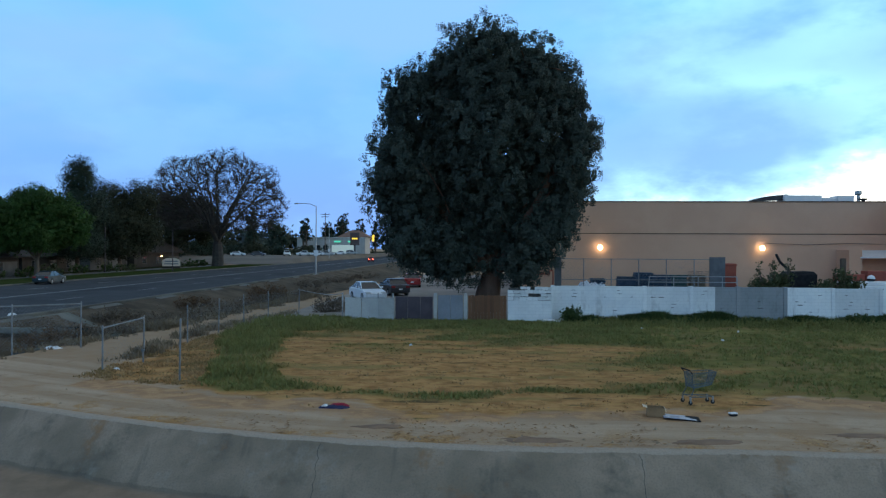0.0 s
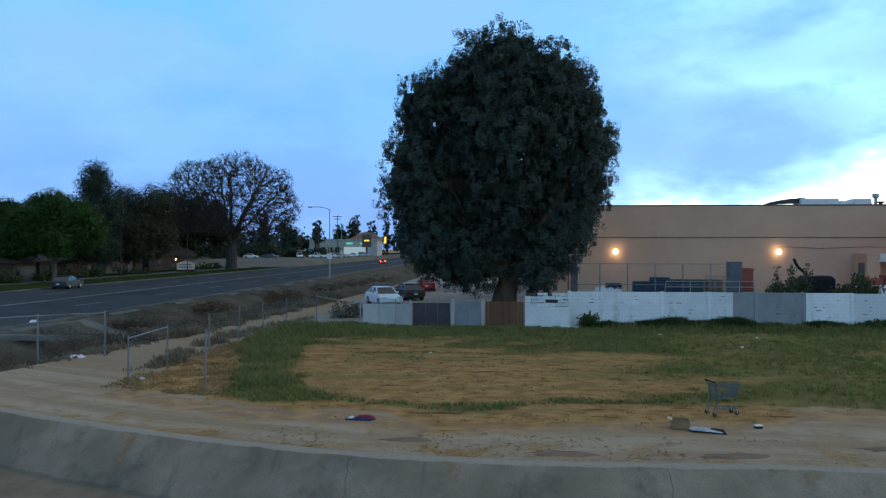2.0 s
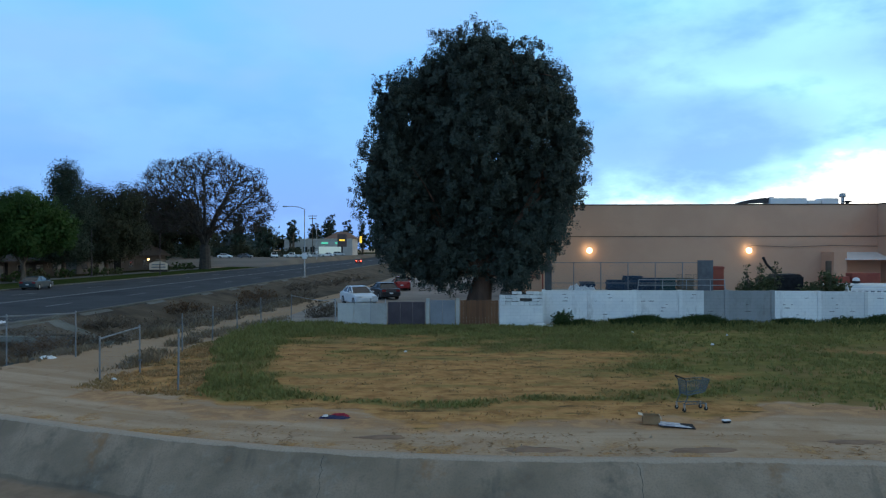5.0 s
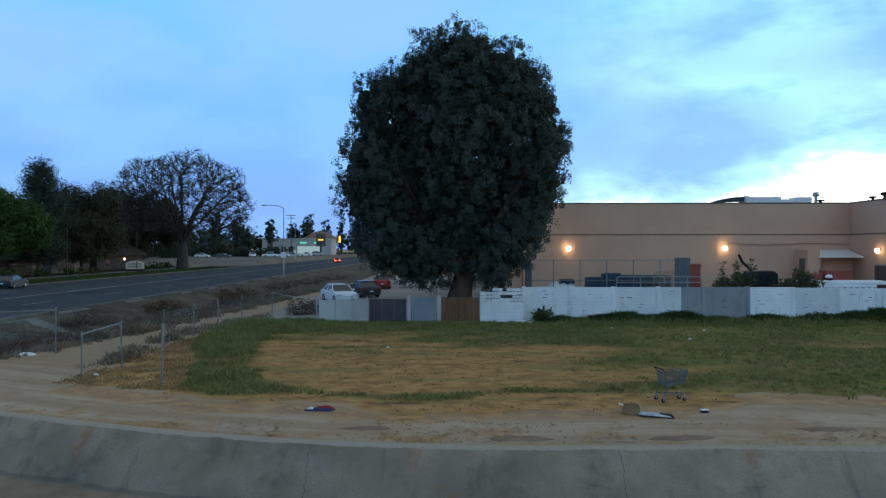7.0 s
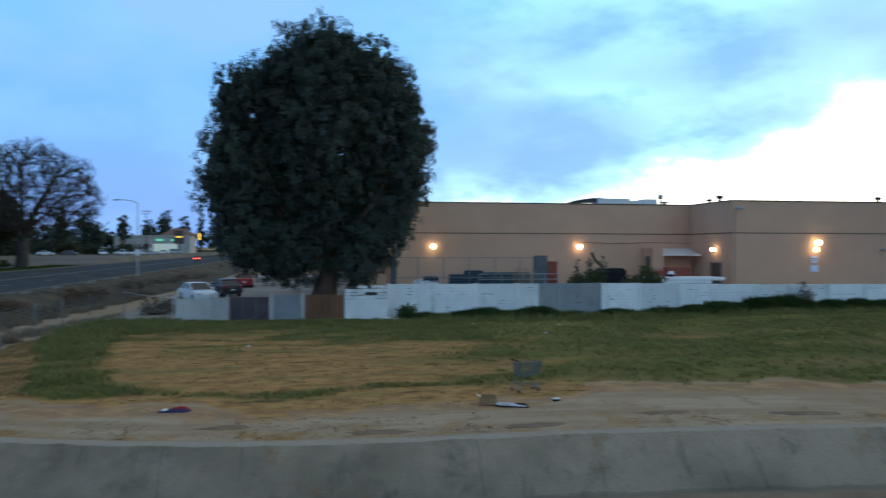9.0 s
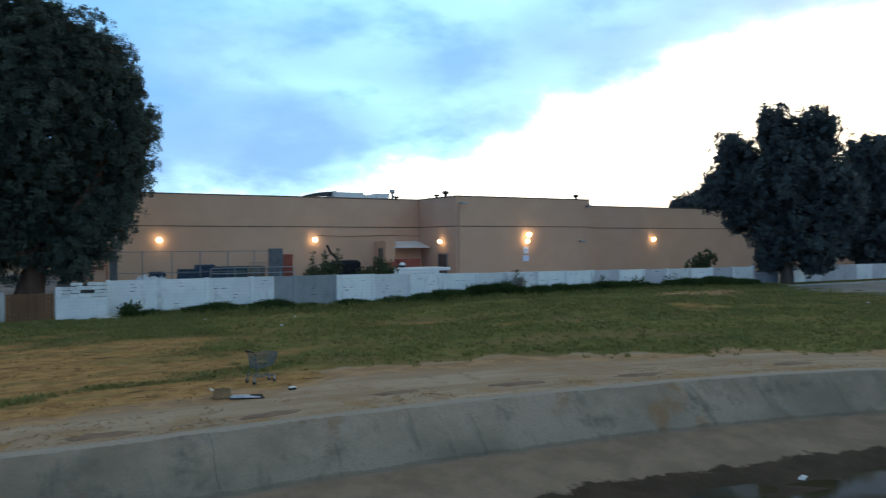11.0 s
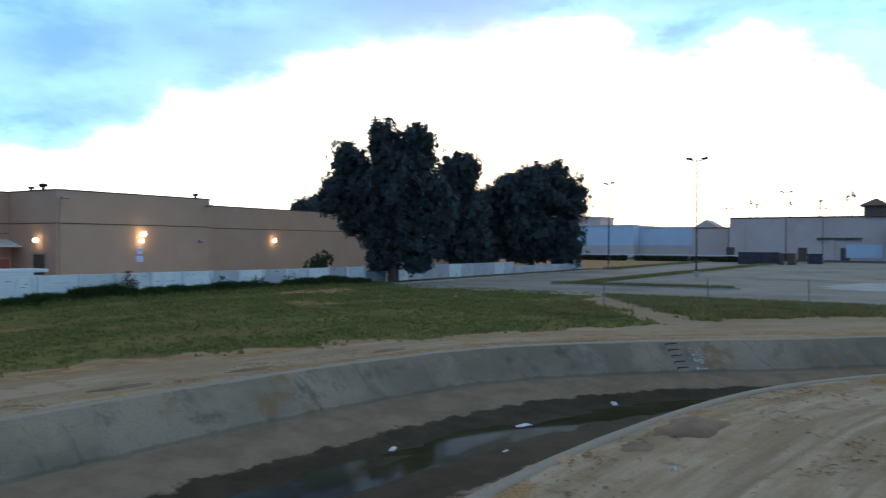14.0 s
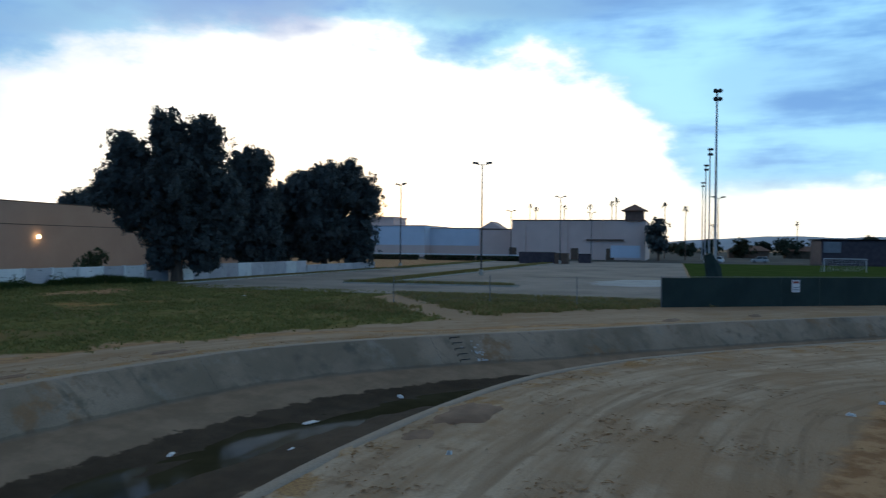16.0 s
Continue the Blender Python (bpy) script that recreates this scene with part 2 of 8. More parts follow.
def concrete_material():
    """Canal lining: grey-green, streaked down the slope, rusty blotches, wet and silty low down."""
    m, nt, b = principled("canal_concrete")
    fine = link_noise(nt, 22.0, 4.0, 0.6)
    mid = link_noise(nt, 0.9, 6.0, 0.65)
    big = link_noise(nt, 0.28, 4.0, 0.6)
    col = mixed(nt, ranged(nt, big, 0.38, 0.62), (0.215, 0.168, 0.122), (0.35, 0.266, 0.196))
    col = mixed(nt, ranged(nt, mid, 0.5, 0.75), col, (0.125, 0.108, 0.085))
    col = mixed(nt, calc(nt, "MULTIPLY", ranged(nt, link_noise(nt, 0.45, 5.0, 0.7), 0.56, 0.68), 0.75), col, (0.29, 0.165, 0.085))
    col = mixed(nt, calc(nt, "MULTIPLY", ranged(nt, link_noise(nt, 0.7, 5.0, 0.7, (1, 1, 0.3)), 0.58, 0.68), 0.28), col, (0.32, 0.30, 0.26))
    col = mixed(nt, calc(nt, "MULTIPLY", ranged(nt, fine, 0.4, 0.75), 0.35), col, (0.12, 0.115, 0.10))
    # pale lime bloom, dark algae blotches and drip marks
    bloom = ranged(nt, link_noise(nt, 0.4, 6.0, 0.7), 0.56, 0.74)
    col = mixed(nt, calc(nt, "MULTIPLY", bloom, 0.65), col, (0.33, 0.30, 0.25))
    algae = ranged(nt, link_noise(nt, 0.6, 6.0, 0.68), 0.60, 0.72)
    col = mixed(nt, calc(nt, "MULTIPLY", algae, 0.6), col, (0.075, 0.08, 0.066))
    drip = ranged(nt, link_noise(nt, 1.0, 3.0, 0.6, (2.2, 0.5, 0.12)), 0.60, 0.68)
    col = mixed(nt, calc(nt, "MULTIPLY", drip, 0.35), col, (0.10, 0.095, 0.08))
    low = calc(nt, "ADD", attr(nt, "depth"), calc(nt, "MULTIPLY", calc(nt, "SUBTRACT", mid, 0.5), 0.25))
    silt = mixed(nt, ranged(nt, mid, 0.35, 0.65), (0.275, 0.20, 0.142), (0.205, 0.15, 0.106))
    col = mixed(nt, ranged(nt, low, 1.08, 1.18), col, silt)
    seam = calc(nt, "MULTIPLY", ranged(nt, low, 1.03, 1.07), ranged(nt, low, 1.17, 1.12))
    col = mixed(nt, calc(nt, "MULTIPLY", seam, 0.4), col, (0.10, 0.085, 0.068))
    wet = ranged(nt, calc(nt, "ADD", attr(nt, "depth"), calc(nt, "MULTIPLY", calc(nt, "SUBTRACT", link_noise(nt, 1.3, 5.0, 0.6), 0.5), 0.19)), 1.45, 1.475)
    col = mixed(nt, wet, col, mixed(nt, ranged(nt, mid, 0.35, 0.65), (0.042, 0.029, 0.019), (0.066, 0.046, 0.031)))
    cap = mixed(nt, ranged(nt, fine, 0.35, 0.7), (0.375, 0.305, 0.242), (0.30, 0.243, 0.19))
    col = mixed(nt, ranged(nt, calc(nt, "ADD", attr(nt, "depth"), calc(nt, "MULTIPLY", calc(nt, "SUBTRACT", mid, 0.5), 0.12)), 0.02, 0.0), col, cap)
    nt.links.new(col, b.inputs["Base Color"])
    nt.links.new(ranged(nt, wet, 0, 1, 0.9, 0.75), b.inputs["Roughness"])
    b.inputs["Specular IOR Level"].default_value = 0.06
    bumped(nt, b, calc(nt, "ADD", fine, mid), 0.35, 0.03)
    return m


def water_material():
    """Still, scummy water: a dark silty body under a weak, broken mirror."""
    m, nt, b = principled("shallow_water")
    murk = mixed(nt, ranged(nt, link_noise(nt, 0.5, 4.0, 0.6), 0.35, 0.65), (0.036, 0.032, 0.017), (0.052, 0.045, 0.025))
    nt.links.new(murk, b.inputs["Base Color"])
    b.inputs["Roughness"].default_value, b.inputs["Specular IOR Level"].default_value = 0.9, 0.0
    gl = nt.nodes.new("ShaderNodeBsdfGlossy")
    scum = ranged(nt, link_noise(nt, 0.55, 5.0, 0.65, (0.6, 1.0, 1.0)), 0.42, 0.58)
    nt.links.new(mixed(nt, scum, (0.011, 0.016, 0.026), (0.005, 0.006, 0.008)), gl.inputs["Color"])
    gl.inputs["Roughness"].default_value = 0.05
    bp = nt.nodes.new("ShaderNodeBump")
    bp.inputs["Strength"].default_value, bp.inputs["Distance"].default_value = 0.08, 0.02
    nt.links.new(link_noise(nt, 3.0, 4.0, 0.6, (0.5, 1.0, 1.0)), bp.inputs["Height"])
    nt.links.new(bp.outputs[0], gl.inputs["Normal"])
    ad = nt.nodes.new("ShaderNodeAddShader")
    nt.links.new(b.outputs[0], ad.inputs[0])
    nt.links.new(gl.outputs[0], ad.inputs[1])
    nt.links.new(ad.outputs[0], nt.nodes["Material Output"].inputs[0])
    return m


M_GROUND, M_CANAL, M_WATER = ground_material(), concrete_material(), water_material()
M_ASPHALT = surf("worn_asphalt", (0.050, 0.052, 0.057), (0.064, 0.066, 0.070), 0.25, 0.95, 0.3, 30, (0.038, 0.039, 0.043), spec=0.06)
M_LOT = surf("faded_lot_asphalt", (0.255, 0.222, 0.195), (0.335, 0.29, 0.252), 0.12, 0.95, 0.3, 20, (0.16, 0.145, 0.13), spec=0.06)
M_FARLOT = surf("dark_far_paving", (0.075, 0.074, 0.070), (0.11, 0.105, 0.098), 0.05, 0.95, 0.2, 3, (0.06, 0.065, 0.05), spec=0.04)
M_KERB = surf("kerb_concrete", (0.34, 0.32, 0.28), (0.44, 0.42, 0.37), 1.0, 0.85, 0.3, 30)
M_ROADKERB = surf("grimy_road_kerb", (0.10, 0.095, 0.085), (0.17, 0.155, 0.13), 0.35, 0.95, 0.3, 20, (0.075, 0.068, 0.058), spec=0.05)
M_LINE = surf("worn_road_paint", (0.24, 0.24, 0.235), (0.12, 0.12, 0.12), 1.5, 0.7, 0.1, 20)
M_VERGE = surf("verge_turf", (0.06, 0.08, 0.022), (0.10, 0.11, 0.038), 0.6, 1.0, 0.6, 8, (0.11, 0.095, 0.045), spec=0.0)
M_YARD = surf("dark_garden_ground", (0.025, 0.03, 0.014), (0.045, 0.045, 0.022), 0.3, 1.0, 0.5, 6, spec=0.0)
M_FIELD = surf("mown_turf", (0.05, 0.078, 0.022), (0.07, 0.10, 0.03), 0.2, 1.0, 0.5, 6, spec=0.0)
M_STUCCO = surf("tan_stucco", (0.58, 0.342, 0.232), (0.62, 0.372, 0.252), 0.35, 0.9, 0.35, 25, (0.54, 0.316, 0.213))
M_TRIM = surf("brown_trim", (0.12, 0.075, 0.05), (0.16, 0.10, 0.07), 1.0, 0.7)
M_ROOF = surf("grey_roofing", (0.18, 0.17, 0.16), (0.25, 0.24, 0.22), 0.5, 0.9)

# ---- geometry helpers ----
from mathutils.geometry import delaunay_2d_cdt


class Shape:
    """Collects vertices and faces of one mesh."""

    def __init__(self):
        self.v, self.f = [], []

    def add(self, verts, faces, m=None):
        n = len(self.v)
        self.v += [tuple(m @ Vector(p)) if m else tuple(p) for p in verts]
        self.f += [tuple(n + i for i in f) for f in faces]
        return self

    def box(self, x0, y0, z0, x1, y1, z1, m=None, c=0.0):
        """A box between two corners; c: chamfer of its edges."""
        if c <= 0:
            vs = [(x, y, z) for z in (z0, z1) for y in (y0, y1) for x in (x0, x1)]
            return self.add(vs, [(0, 2, 3, 1), (4, 5, 7, 6), (0, 1, 5, 4), (2, 6, 7, 3), (0, 4, 6, 2), (1, 3, 7, 5)], m)
        vs, key = [], {}
        for ix, x in enumerate((x0, x1)):
            for iy, y in enumerate((y0, y1)):
                for iz, z in enumerate((z0, z1)):
                    sx, sy, sz = (c if i == 0 else -c for i in (ix, iy, iz))
                    for k, p in enumerate(((x, y + sy, z + sz), (x + sx, y, z + sz), (x + sx, y + sy, z))):
                        key[ix, iy, iz, k] = len(vs)
                        vs.append(p)
        K = lambda *a: key[a]
        fs = []
        for i in (0, 1):
            q = [(i, 0, 0), (i, 1, 0), (i, 1, 1), (i, 0, 1)]
            fs.append([K(a, b_, d, 0) for a, b_, d in q][::1 if i else -1])
            fs.append([K(b_, a, d, 1) for a, b_, d in q][::-1 if i else 1])
            fs.append([K(b_, d, a, 2) for a, b_, d in q][::1 if i else -1])
        for a in (0, 1):
            for b_ in (0, 1):
                fs.append([K(0, a, b_, 1), K(1, a, b_, 1), K(1, a, b_, 2), K(0, a, b_, 2)])
                fs.append([K(a, 0, b_, 0), K(a, 1, b_, 0), K(a, 1, b_, 2), K(a, 0, b_, 2)])
                fs.append([K(a, b_, 0, 0), K(a, b_, 1, 0), K(a, b_, 1, 1), K(a, b_, 0, 1)])
                for d in (0, 1):
                    fs.append([K(a, b_, d, 0), K(a, b_, d, 1), K(a, b_, d, 2)])
        return self.add(vs, fs, m)

    def tube(self, p, q, r, r2=None, n=8, caps=True):
        p, q = Vector(p), Vector(q)
        r2 = r if r2 is None else r2
        d = (q - p).normalized()
        u = d.orthogonal().normalized()
        w = d.cross(u)
        vs, fs = [], []
        for c, rr in ((p, r), (q, r2)):
            for i in range(n):
                a = 2 * math.pi * i / n
                vs.append(c + rr * (math.cos(a) * u + math.sin(a) * w))
        fs = [(i, (i + 1) % n, n + (i + 1) % n, n + i) for i in range(n)]
        if caps:
            fs += [tuple(range(n))[::-1], tuple(range(n, 2 * n))]
        return self.add(vs, fs)

    def path(self, pts, r, n=6):
        for a, b_ in zip(pts, pts[1:]):
            self.tube(a, b_, r, r, n)
        return self

    def prism(self, outline, m, depth):
        """The outline (x, z) drawn out along y by depth."""
        n = len(outline)
        vs = [(x, 0, z) for x, z in outline] + [(x, depth, z) for x, z in outline]
        fs = [tuple(range(n)), tuple(range(n, 2 * n))[::-1]] + [(i, i + n, (i + 1) % n + n, (i + 1) % n) for i in range(n)]
        return self.add(vs, fs, m)

    def lathe(self, profile, m=None, n=16):
        vs, fs = [], []
        for r, z in profile:
            vs += [(r * math.cos(2 * math.pi * i / n), r * math.sin(2 * math.pi * i / n), z) for i in range(n)]
        for k in range(len(profile) - 1):
            fs += [(k * n + i, k * n + (i + 1) % n, (k + 1) * n + (i + 1) % n, (k + 1) * n + i) for i in range(n)]
        fs += [tuple(range(n))[::-1], tuple(range((len(profile) - 1) * n, len(profile) * n))]
        return self.add(vs, fs, m)

    def sheet(self, pts, z=0.0):
        self.add([(x, y, z) for x, y in pts], [tuple(range(len(pts)))])
        return self


def part(name, shape, material, parent=None, label="", smooth=False):
    me = bpy.data.meshes.new(name)
    me.from_pydata(shape.v, [], shape.f)
    me.materials.append(material)
    if smooth:
        me.polygons.foreach_set("use_smooth", [True] * len(me.polygons))
    ob = new(name, me)
    if parent:
        ob.parent = parent
    if label:
        ob["label"] = label
    return ob


def thing(name, m, label, category, group="", kind=""):
    e = new(name)
    e.empty_display_size = 0.2
    e.matrix_basis = m
    return tagged(e, label, category, group, kind)


def spline(ctrl, per):
    """A smooth line through the control points, per steps to each stretch."""
    P = [Vector((*c, 0)) for c in ctrl]
    P = [2 * P[0] - P[1]] + P + [2 * P[-1] - P[-2]]
    out = []
    for i in range(1, len(P) - 2):
        for k in range(per):
            t = k / per
            a, b_, c, d = P[i - 1:i + 3]
            out.append(0.5 * (2 * b_ + (c - a) * t + (2 * a - 5 * b_ + 4 * c - d) * t * t + (3 * b_ - a - 3 * c + d) * t ** 3))
    out.append(P[-2])
    return out


def fbm(x, y, s=1.0, o=4):
    return noise.fractal((x * s, y * s, 3.7), 1.0, 2.0, o)


def smooth(a, b_, x):
    t = min(1.0, max(0.0, (x - a) / (b_ - a)))
    return t * t * (3 - 2 * t)


# ---- ground, canal, ditch ----
FAR = spline([(-42, 33), (-26, 25.6), (-13.6, 19.8), (-6.4, 17.1), (-0.5, 16.1), (6, 16.1), (12.5, 15.7), (19, 14.7), (25, 12.8), (30, 8.9), (34.8, 3.7), (42, -3.6), (52, -15.5), (64, -32)], 10)
NEAR = spline([(-45, 21.5), (-28, 13.5), (-15, 8.6), (-7, 6.2), (0, 5.0), (6, 4.7), (12, 4.45), (17, 3.75), (21.3, 2.7), (24.6, 1.2), (28.3, -1.4), (33, -6.2), (40, -14), (52, -29)], 10)
DITCH_X0, DITCH_X1 = -28.0, -18.6      # road side and path side at its near end


def ditch_lip(y):
    """x of the path-side lip of the roadside ditch."""
    return -19.2 + 2.6 * smooth(24, 44, y) + 3.0 * smooth(40, 95, y)


def strip(left, right):
    return [(p.x, p.y) for p in left] + [(p.x, p.y) for p in reversed(right)]


def inside(poly, x, y):
    hit, j = False, len(poly) - 1
    for i in range(len(poly)):
        (xi, yi), (xj, yj) = poly[i], poly[j]
        if (yi > y) != (yj > y) and x < (xj - xi) * (y - yi) / (yj - yi) + xi:
            hit = not hit
        j = i
    return hit


def curve_y(line, x):
    for a, b_ in zip(line, line[1:]):
        if a.x <= x <= b_.x:
            return a.y + (b_.y - a.y) * (x - a.x) / max(1e-6, b_.x - a.x)
    return line[0].y if x < line[0].x else line[-1].y


CANAL = strip(FAR, NEAR)
ditch_ys = [26.0 + 6.0 * i for i in range(60)]
DITCH = [(DITCH_X0, y) for y in ditch_ys] + [(ditch_lip(y), y) for y in reversed(ditch_ys)]


def field_edge(x):
    """y at which the grass starts behind the dirt track."""
    e = curve_y(FAR, x) + 4.2 + 1.2 * smooth(4, 12, x) + 0.4 * math.sin(x * 0.9) - 2.6 * smooth(26, 40, x)
    e += 0.9 * smooth(2.5, 8, x) * smooth(20, 12, x)
    return max(e - 0.3, 23.4 - 0.45 * (x + 12.4)) if x < -8 else e - 0.5 * smooth(2, -4, x)


def edge_distance(line, x, y):
    return min(math.hypot(p.x - x, p.y - y) for p in line)


def grass_amount(x, y):
    if 6 < x < 34 and y < -1.5:
        return 0.6 * smooth(1.6, 3.4, -3.5 - 0.35 * (x - 12.5) - y + 0.7 * fbm(x, y, 0.5)) if edge_distance(NEAR, x, y) > 1.5 else 0.0
    if not (-14.2 < x < 70 and -6 < y < 45.6) or inside(CANAL, x, y):
        return 0.0
    if x < 18:
        e = field_edge(x)
        return smooth(e - 1.1, e + 1.1, y + 1.3 * fbm(x, y, 0.5)) * smooth(-13.7, -12.9, x + 0.6 * fbm(y, x, 0.7))
    d = edge_distance(FAR, x, y)
    if curve_y(NEAR, x) > y and x < 52 and edge_distance(NEAR, x, y) < d:
        return 0.0
    d += 1.6 * fbm(x, y, 0.4)
    t = 4.6 + 4.4 * smooth(15, 5, y) * smooth(28, 36, x)
    g = smooth(t - 1.0, t + 1.2, d)
    g *= 1 - 0.9 * smooth(1.4, 0.5, math.hypot((x - 44.5) / 4.4, (y - 39.5) / 2.2) + 0.5 * fbm(x, y, 0.7))      # bare red patch
    lane = abs((x - 40) * 0.6 - (y - 9.5) * 0.8)      # worn path to the lot
    if y < 20:
        g *= smooth(0.8, 2.6, lane + 0.8 * fbm(x, y, 0.6))
    return g


def green_amount(x, y):
    if y < -1.5 and x < 34:
        return min(1.0, max(0.0, 0.95 + 0.5 * fbm(x, y, 0.5)))
    d = y - field_edge(x)
    g = 0.42 + 0.55 * fbm(x, y * 1.8, 0.16) + 0.42 * fbm(x, y * 2.2, 0.5)
    g += 0.85 * smooth(33, 43, y + 2.5 * fbm(x, y, 0.25)) + 0.6 * smooth(2, 15, x)
    g += 0.75 * math.exp(-((d - 2.1 - 0.5 * math.sin(x * 0.4)) / 0.6) ** 2) * smooth(9, 4, x) * smooth(-8, -6, x)
    g -= 0.8 * smooth(2.2, 0.4, d) * smooth(13, 6, x) - 0.35 * smooth(10, 15, x) * smooth(30, 22, y) + 0.5 * smooth(8, -2, x) * smooth(37, 30, y)
    g -= 0.6 * math.exp(-((x + 5.5) / 3.5) ** 2 - ((y - 37) / 2.5) ** 2)
    if x < 0 and y > 22:
        side = x + 9.45 + 0.32 * (y - 23.9) + 0.5 * fbm(x, y, 0.6)      # past the straw strip by the fence
        g += 0.9 * smooth(-0.2, 0.7, side) * smooth(3.6, 1.8, side - 0.05 * (y - 24)) - 1.6 * smooth(0.3, -0.5, side)
    return min(1.0, max(0.0, g))


def height(x, y):
    z = 0.03 * fbm(x, y, 0.35) + 0.012 * fbm(x, y, 1.3)
    if 20 < x < 58 and 30 < y < 46:
        z += 0.22 * smooth(30, 38, y) * smooth(20, 30, x) * smooth(58, 50, x)
    d = math.hypot((x - 16.5) / 1.7, (y - 2.9) / 0.6)
    z += 0.07 * smooth(1.3, 0.0, d)
    d = math.hypot((x - 17.5) / 1.5, (y - 1.0) / 0.7)
    return z + 0.03 * smooth(1.3, 0.0, d)


pts, fixed = [], []


def ring(poly):
    n = len(pts)
    pts.extend(Vector(p) for p in poly)
    fixed.extend((n + i, n + (i + 1) % len(poly)) for i in range(len(poly)))


ring(CANAL)
ring(DITCH)
rng = random.Random(4)
step = 0.62
for i in range(150):
    for j in range(112):
        x, y = -27.0 + i * step + rng.uniform(-0.15, 0.15), -20 + j * step + rng.uniform(-0.15, 0.15)
        if not inside(CANAL, x, y) and not inside(DITCH, x, y):
            pts.append(Vector((x, y)))
for r in (30, 45, 70, 110, 170, 260, 400, 700, 1200, 2200, 3600):
    for k in range(40):
        a = 2 * math.pi * k / 40
        x, y = 15 + r * 1.4 * math.cos(a), 15 + r * 1.4 * math.sin(a)
        if not (-27.5 < x < 66.5 and -20.5 < y < 50) and not inside(CANAL, x, y) and not inside(DITCH, x, y):
            pts.append(Vector((x, y)))
gv, ge, gf = delaunay_2d_cdt(pts, fixed, [], 0, 1e-4)[:3]
keep = []
for f in gf:
    cx, cy = sum(gv[i].x for i in f) / len(f), sum(gv[i].y for i in f) / len(f)
    if not inside(CANAL, cx, cy) and not inside(DITCH, cx, cy):
        keep.append(tuple(f))
shape = Shape()
rim_set = {(round(x, 3), round(y, 3)) for x, y in CANAL + DITCH}
for p in gv:
    local = -28 < p.x < 67 and -21 < p.y < 50
    on_rim = (round(p.x, 3), round(p.y, 3)) in rim_set
    shape.v.append((p.x, p.y, 0.0 if on_rim or not local else height(p.x, p.y)))
shape.f = keep
ground = part("ground", shape, M_GROUND, smooth=True)
tagged(ground, "bare sandy ground with dry and green grass", "ground", kind="structure")
me = ground.data
for key, fn in (("grass", grass_amount), ("green", green_amount)):
    a = me.attributes.new(key, "FLOAT", "POINT")
    a.data.foreach_set("value", [fn(v.co.x, v.co.y) for v in me.vertices])
arc = [0.0]
for p, q in zip(FAR, FAR[1:]):
    arc.append(arc[-1] + (q - p).length)


def along(x, y):
    """Distance from the canal edge, and how far along the canal."""
    i = min(range(len(FAR)), key=lambda k: min((FAR[k].x - x) ** 2 + (FAR[k].y - y) ** 2, (NEAR[k].x - x) ** 2 + (NEAR[k].y - y) ** 2))
    return min(math.hypot(FAR[i].x - x, FAR[i].y - y), math.hypot(NEAR[i].x - x, NEAR[i].y - y)), arc[i]


flow = [along(v.co.x, v.co.y) if -40 < v.co.x < 70 and -25 < v.co.y < 50 else (9.0, 0.0) for v in me.vertices]
me.attributes.new("near", "FLOAT", "POINT").data.foreach_set("value", [1.0 if v.co.x < 60 and curve_y(NEAR, v.co.x) >= v.co.y - 0.01 else 0.0 for v in me.vertices])
me.attributes.new("off", "FLOAT", "POINT").data.foreach_set("value", [f[0] for f in flow])
me.attributes.new("run", "FLOAT", "POINT").data.foreach_set("value", [f[1] for f in flow])
a = me.attributes.new("damp", "FLOAT", "POINT")
a.data.foreach_set("value", [0.95 * smooth(-0.2, 0.9, -3.5 - 0.35 * (v.co.x - 12.5) - v.co.y) if 5 < v.co.x < 36 and v.co.y < -1.5 else 0.62 * smooth(1.5, 0.5, abs(v.co.y - field_edge(v.co.x) + 0.6)) if -13 < v.co.x < 41 and v.co.y < 36 else (0.9 if v.co.y > 34 and v.co.x > 20 else 0.15) for v in me.vertices])


def canal_profile(w):
    """(inward from the far lip, height) across the canal, w wide."""
    bed = [(0.12, -1.30), (0.244, -1.44), (0.317, -1.54), (0.378, -1.62), (0.427, -1.655), (0.49, -1.66), (0.54, -1.73), (0.60, -1.73), (0.64, -1.64), (0.72, -1.58), (0.866, -1.50), (1.0, -1.36)]
    return [(-0.32, -0.3), (-0.32, 0.02), (-0.02, 0.02), (0.03, -0.02), (0.55, -0.55), (1.03, -1.05), (1.06, -1.17), (1.20, -1.19)] + [(1.2 + (w - 3.1) * u, z) for u, z in bed] + [
        (w - 1.0, -0.90), (w - 0.03, -0.02), (w + 0.02, 0.02), (w + 0.32, 0.02), (w + 0.32, -0.3)]


shape, depth_vals, n_prof = Shape(), [], 0
for k, (p, q) in enumerate(zip(FAR, NEAR)):
    w = (q - p).length
    d = (q - p) / w
    prof = canal_profile(w)
    n_prof = len(prof)
    for s_, z in prof:
        c = p + d * s_
        wob = 0.06 * fbm(c.x, c.y, 0.7) if z < -1.2 else (0.012 * fbm(c.x, c.y, 1.1) if z < -0.1 else 0.0)
        shape.v.append((c.x, c.y, z + wob))
        depth_vals.append(-z)
for k in range(len(FAR) - 1):
    for i in range(n_prof - 1):
        a = k * n_prof + i
        shape.f.append((a, a + n_prof, a + n_prof + 1, a + 1))
canal = part("canal", shape, M_CANAL, smooth=True)
tagged(canal, "curving concrete-lined canal with stained sloping sides", "canal", kind="structure")
canal.data.attributes.new("depth", "FLOAT", "POINT").data.foreach_set("value", depth_vals)
WATER_Z = -1.645
shape = Shape()
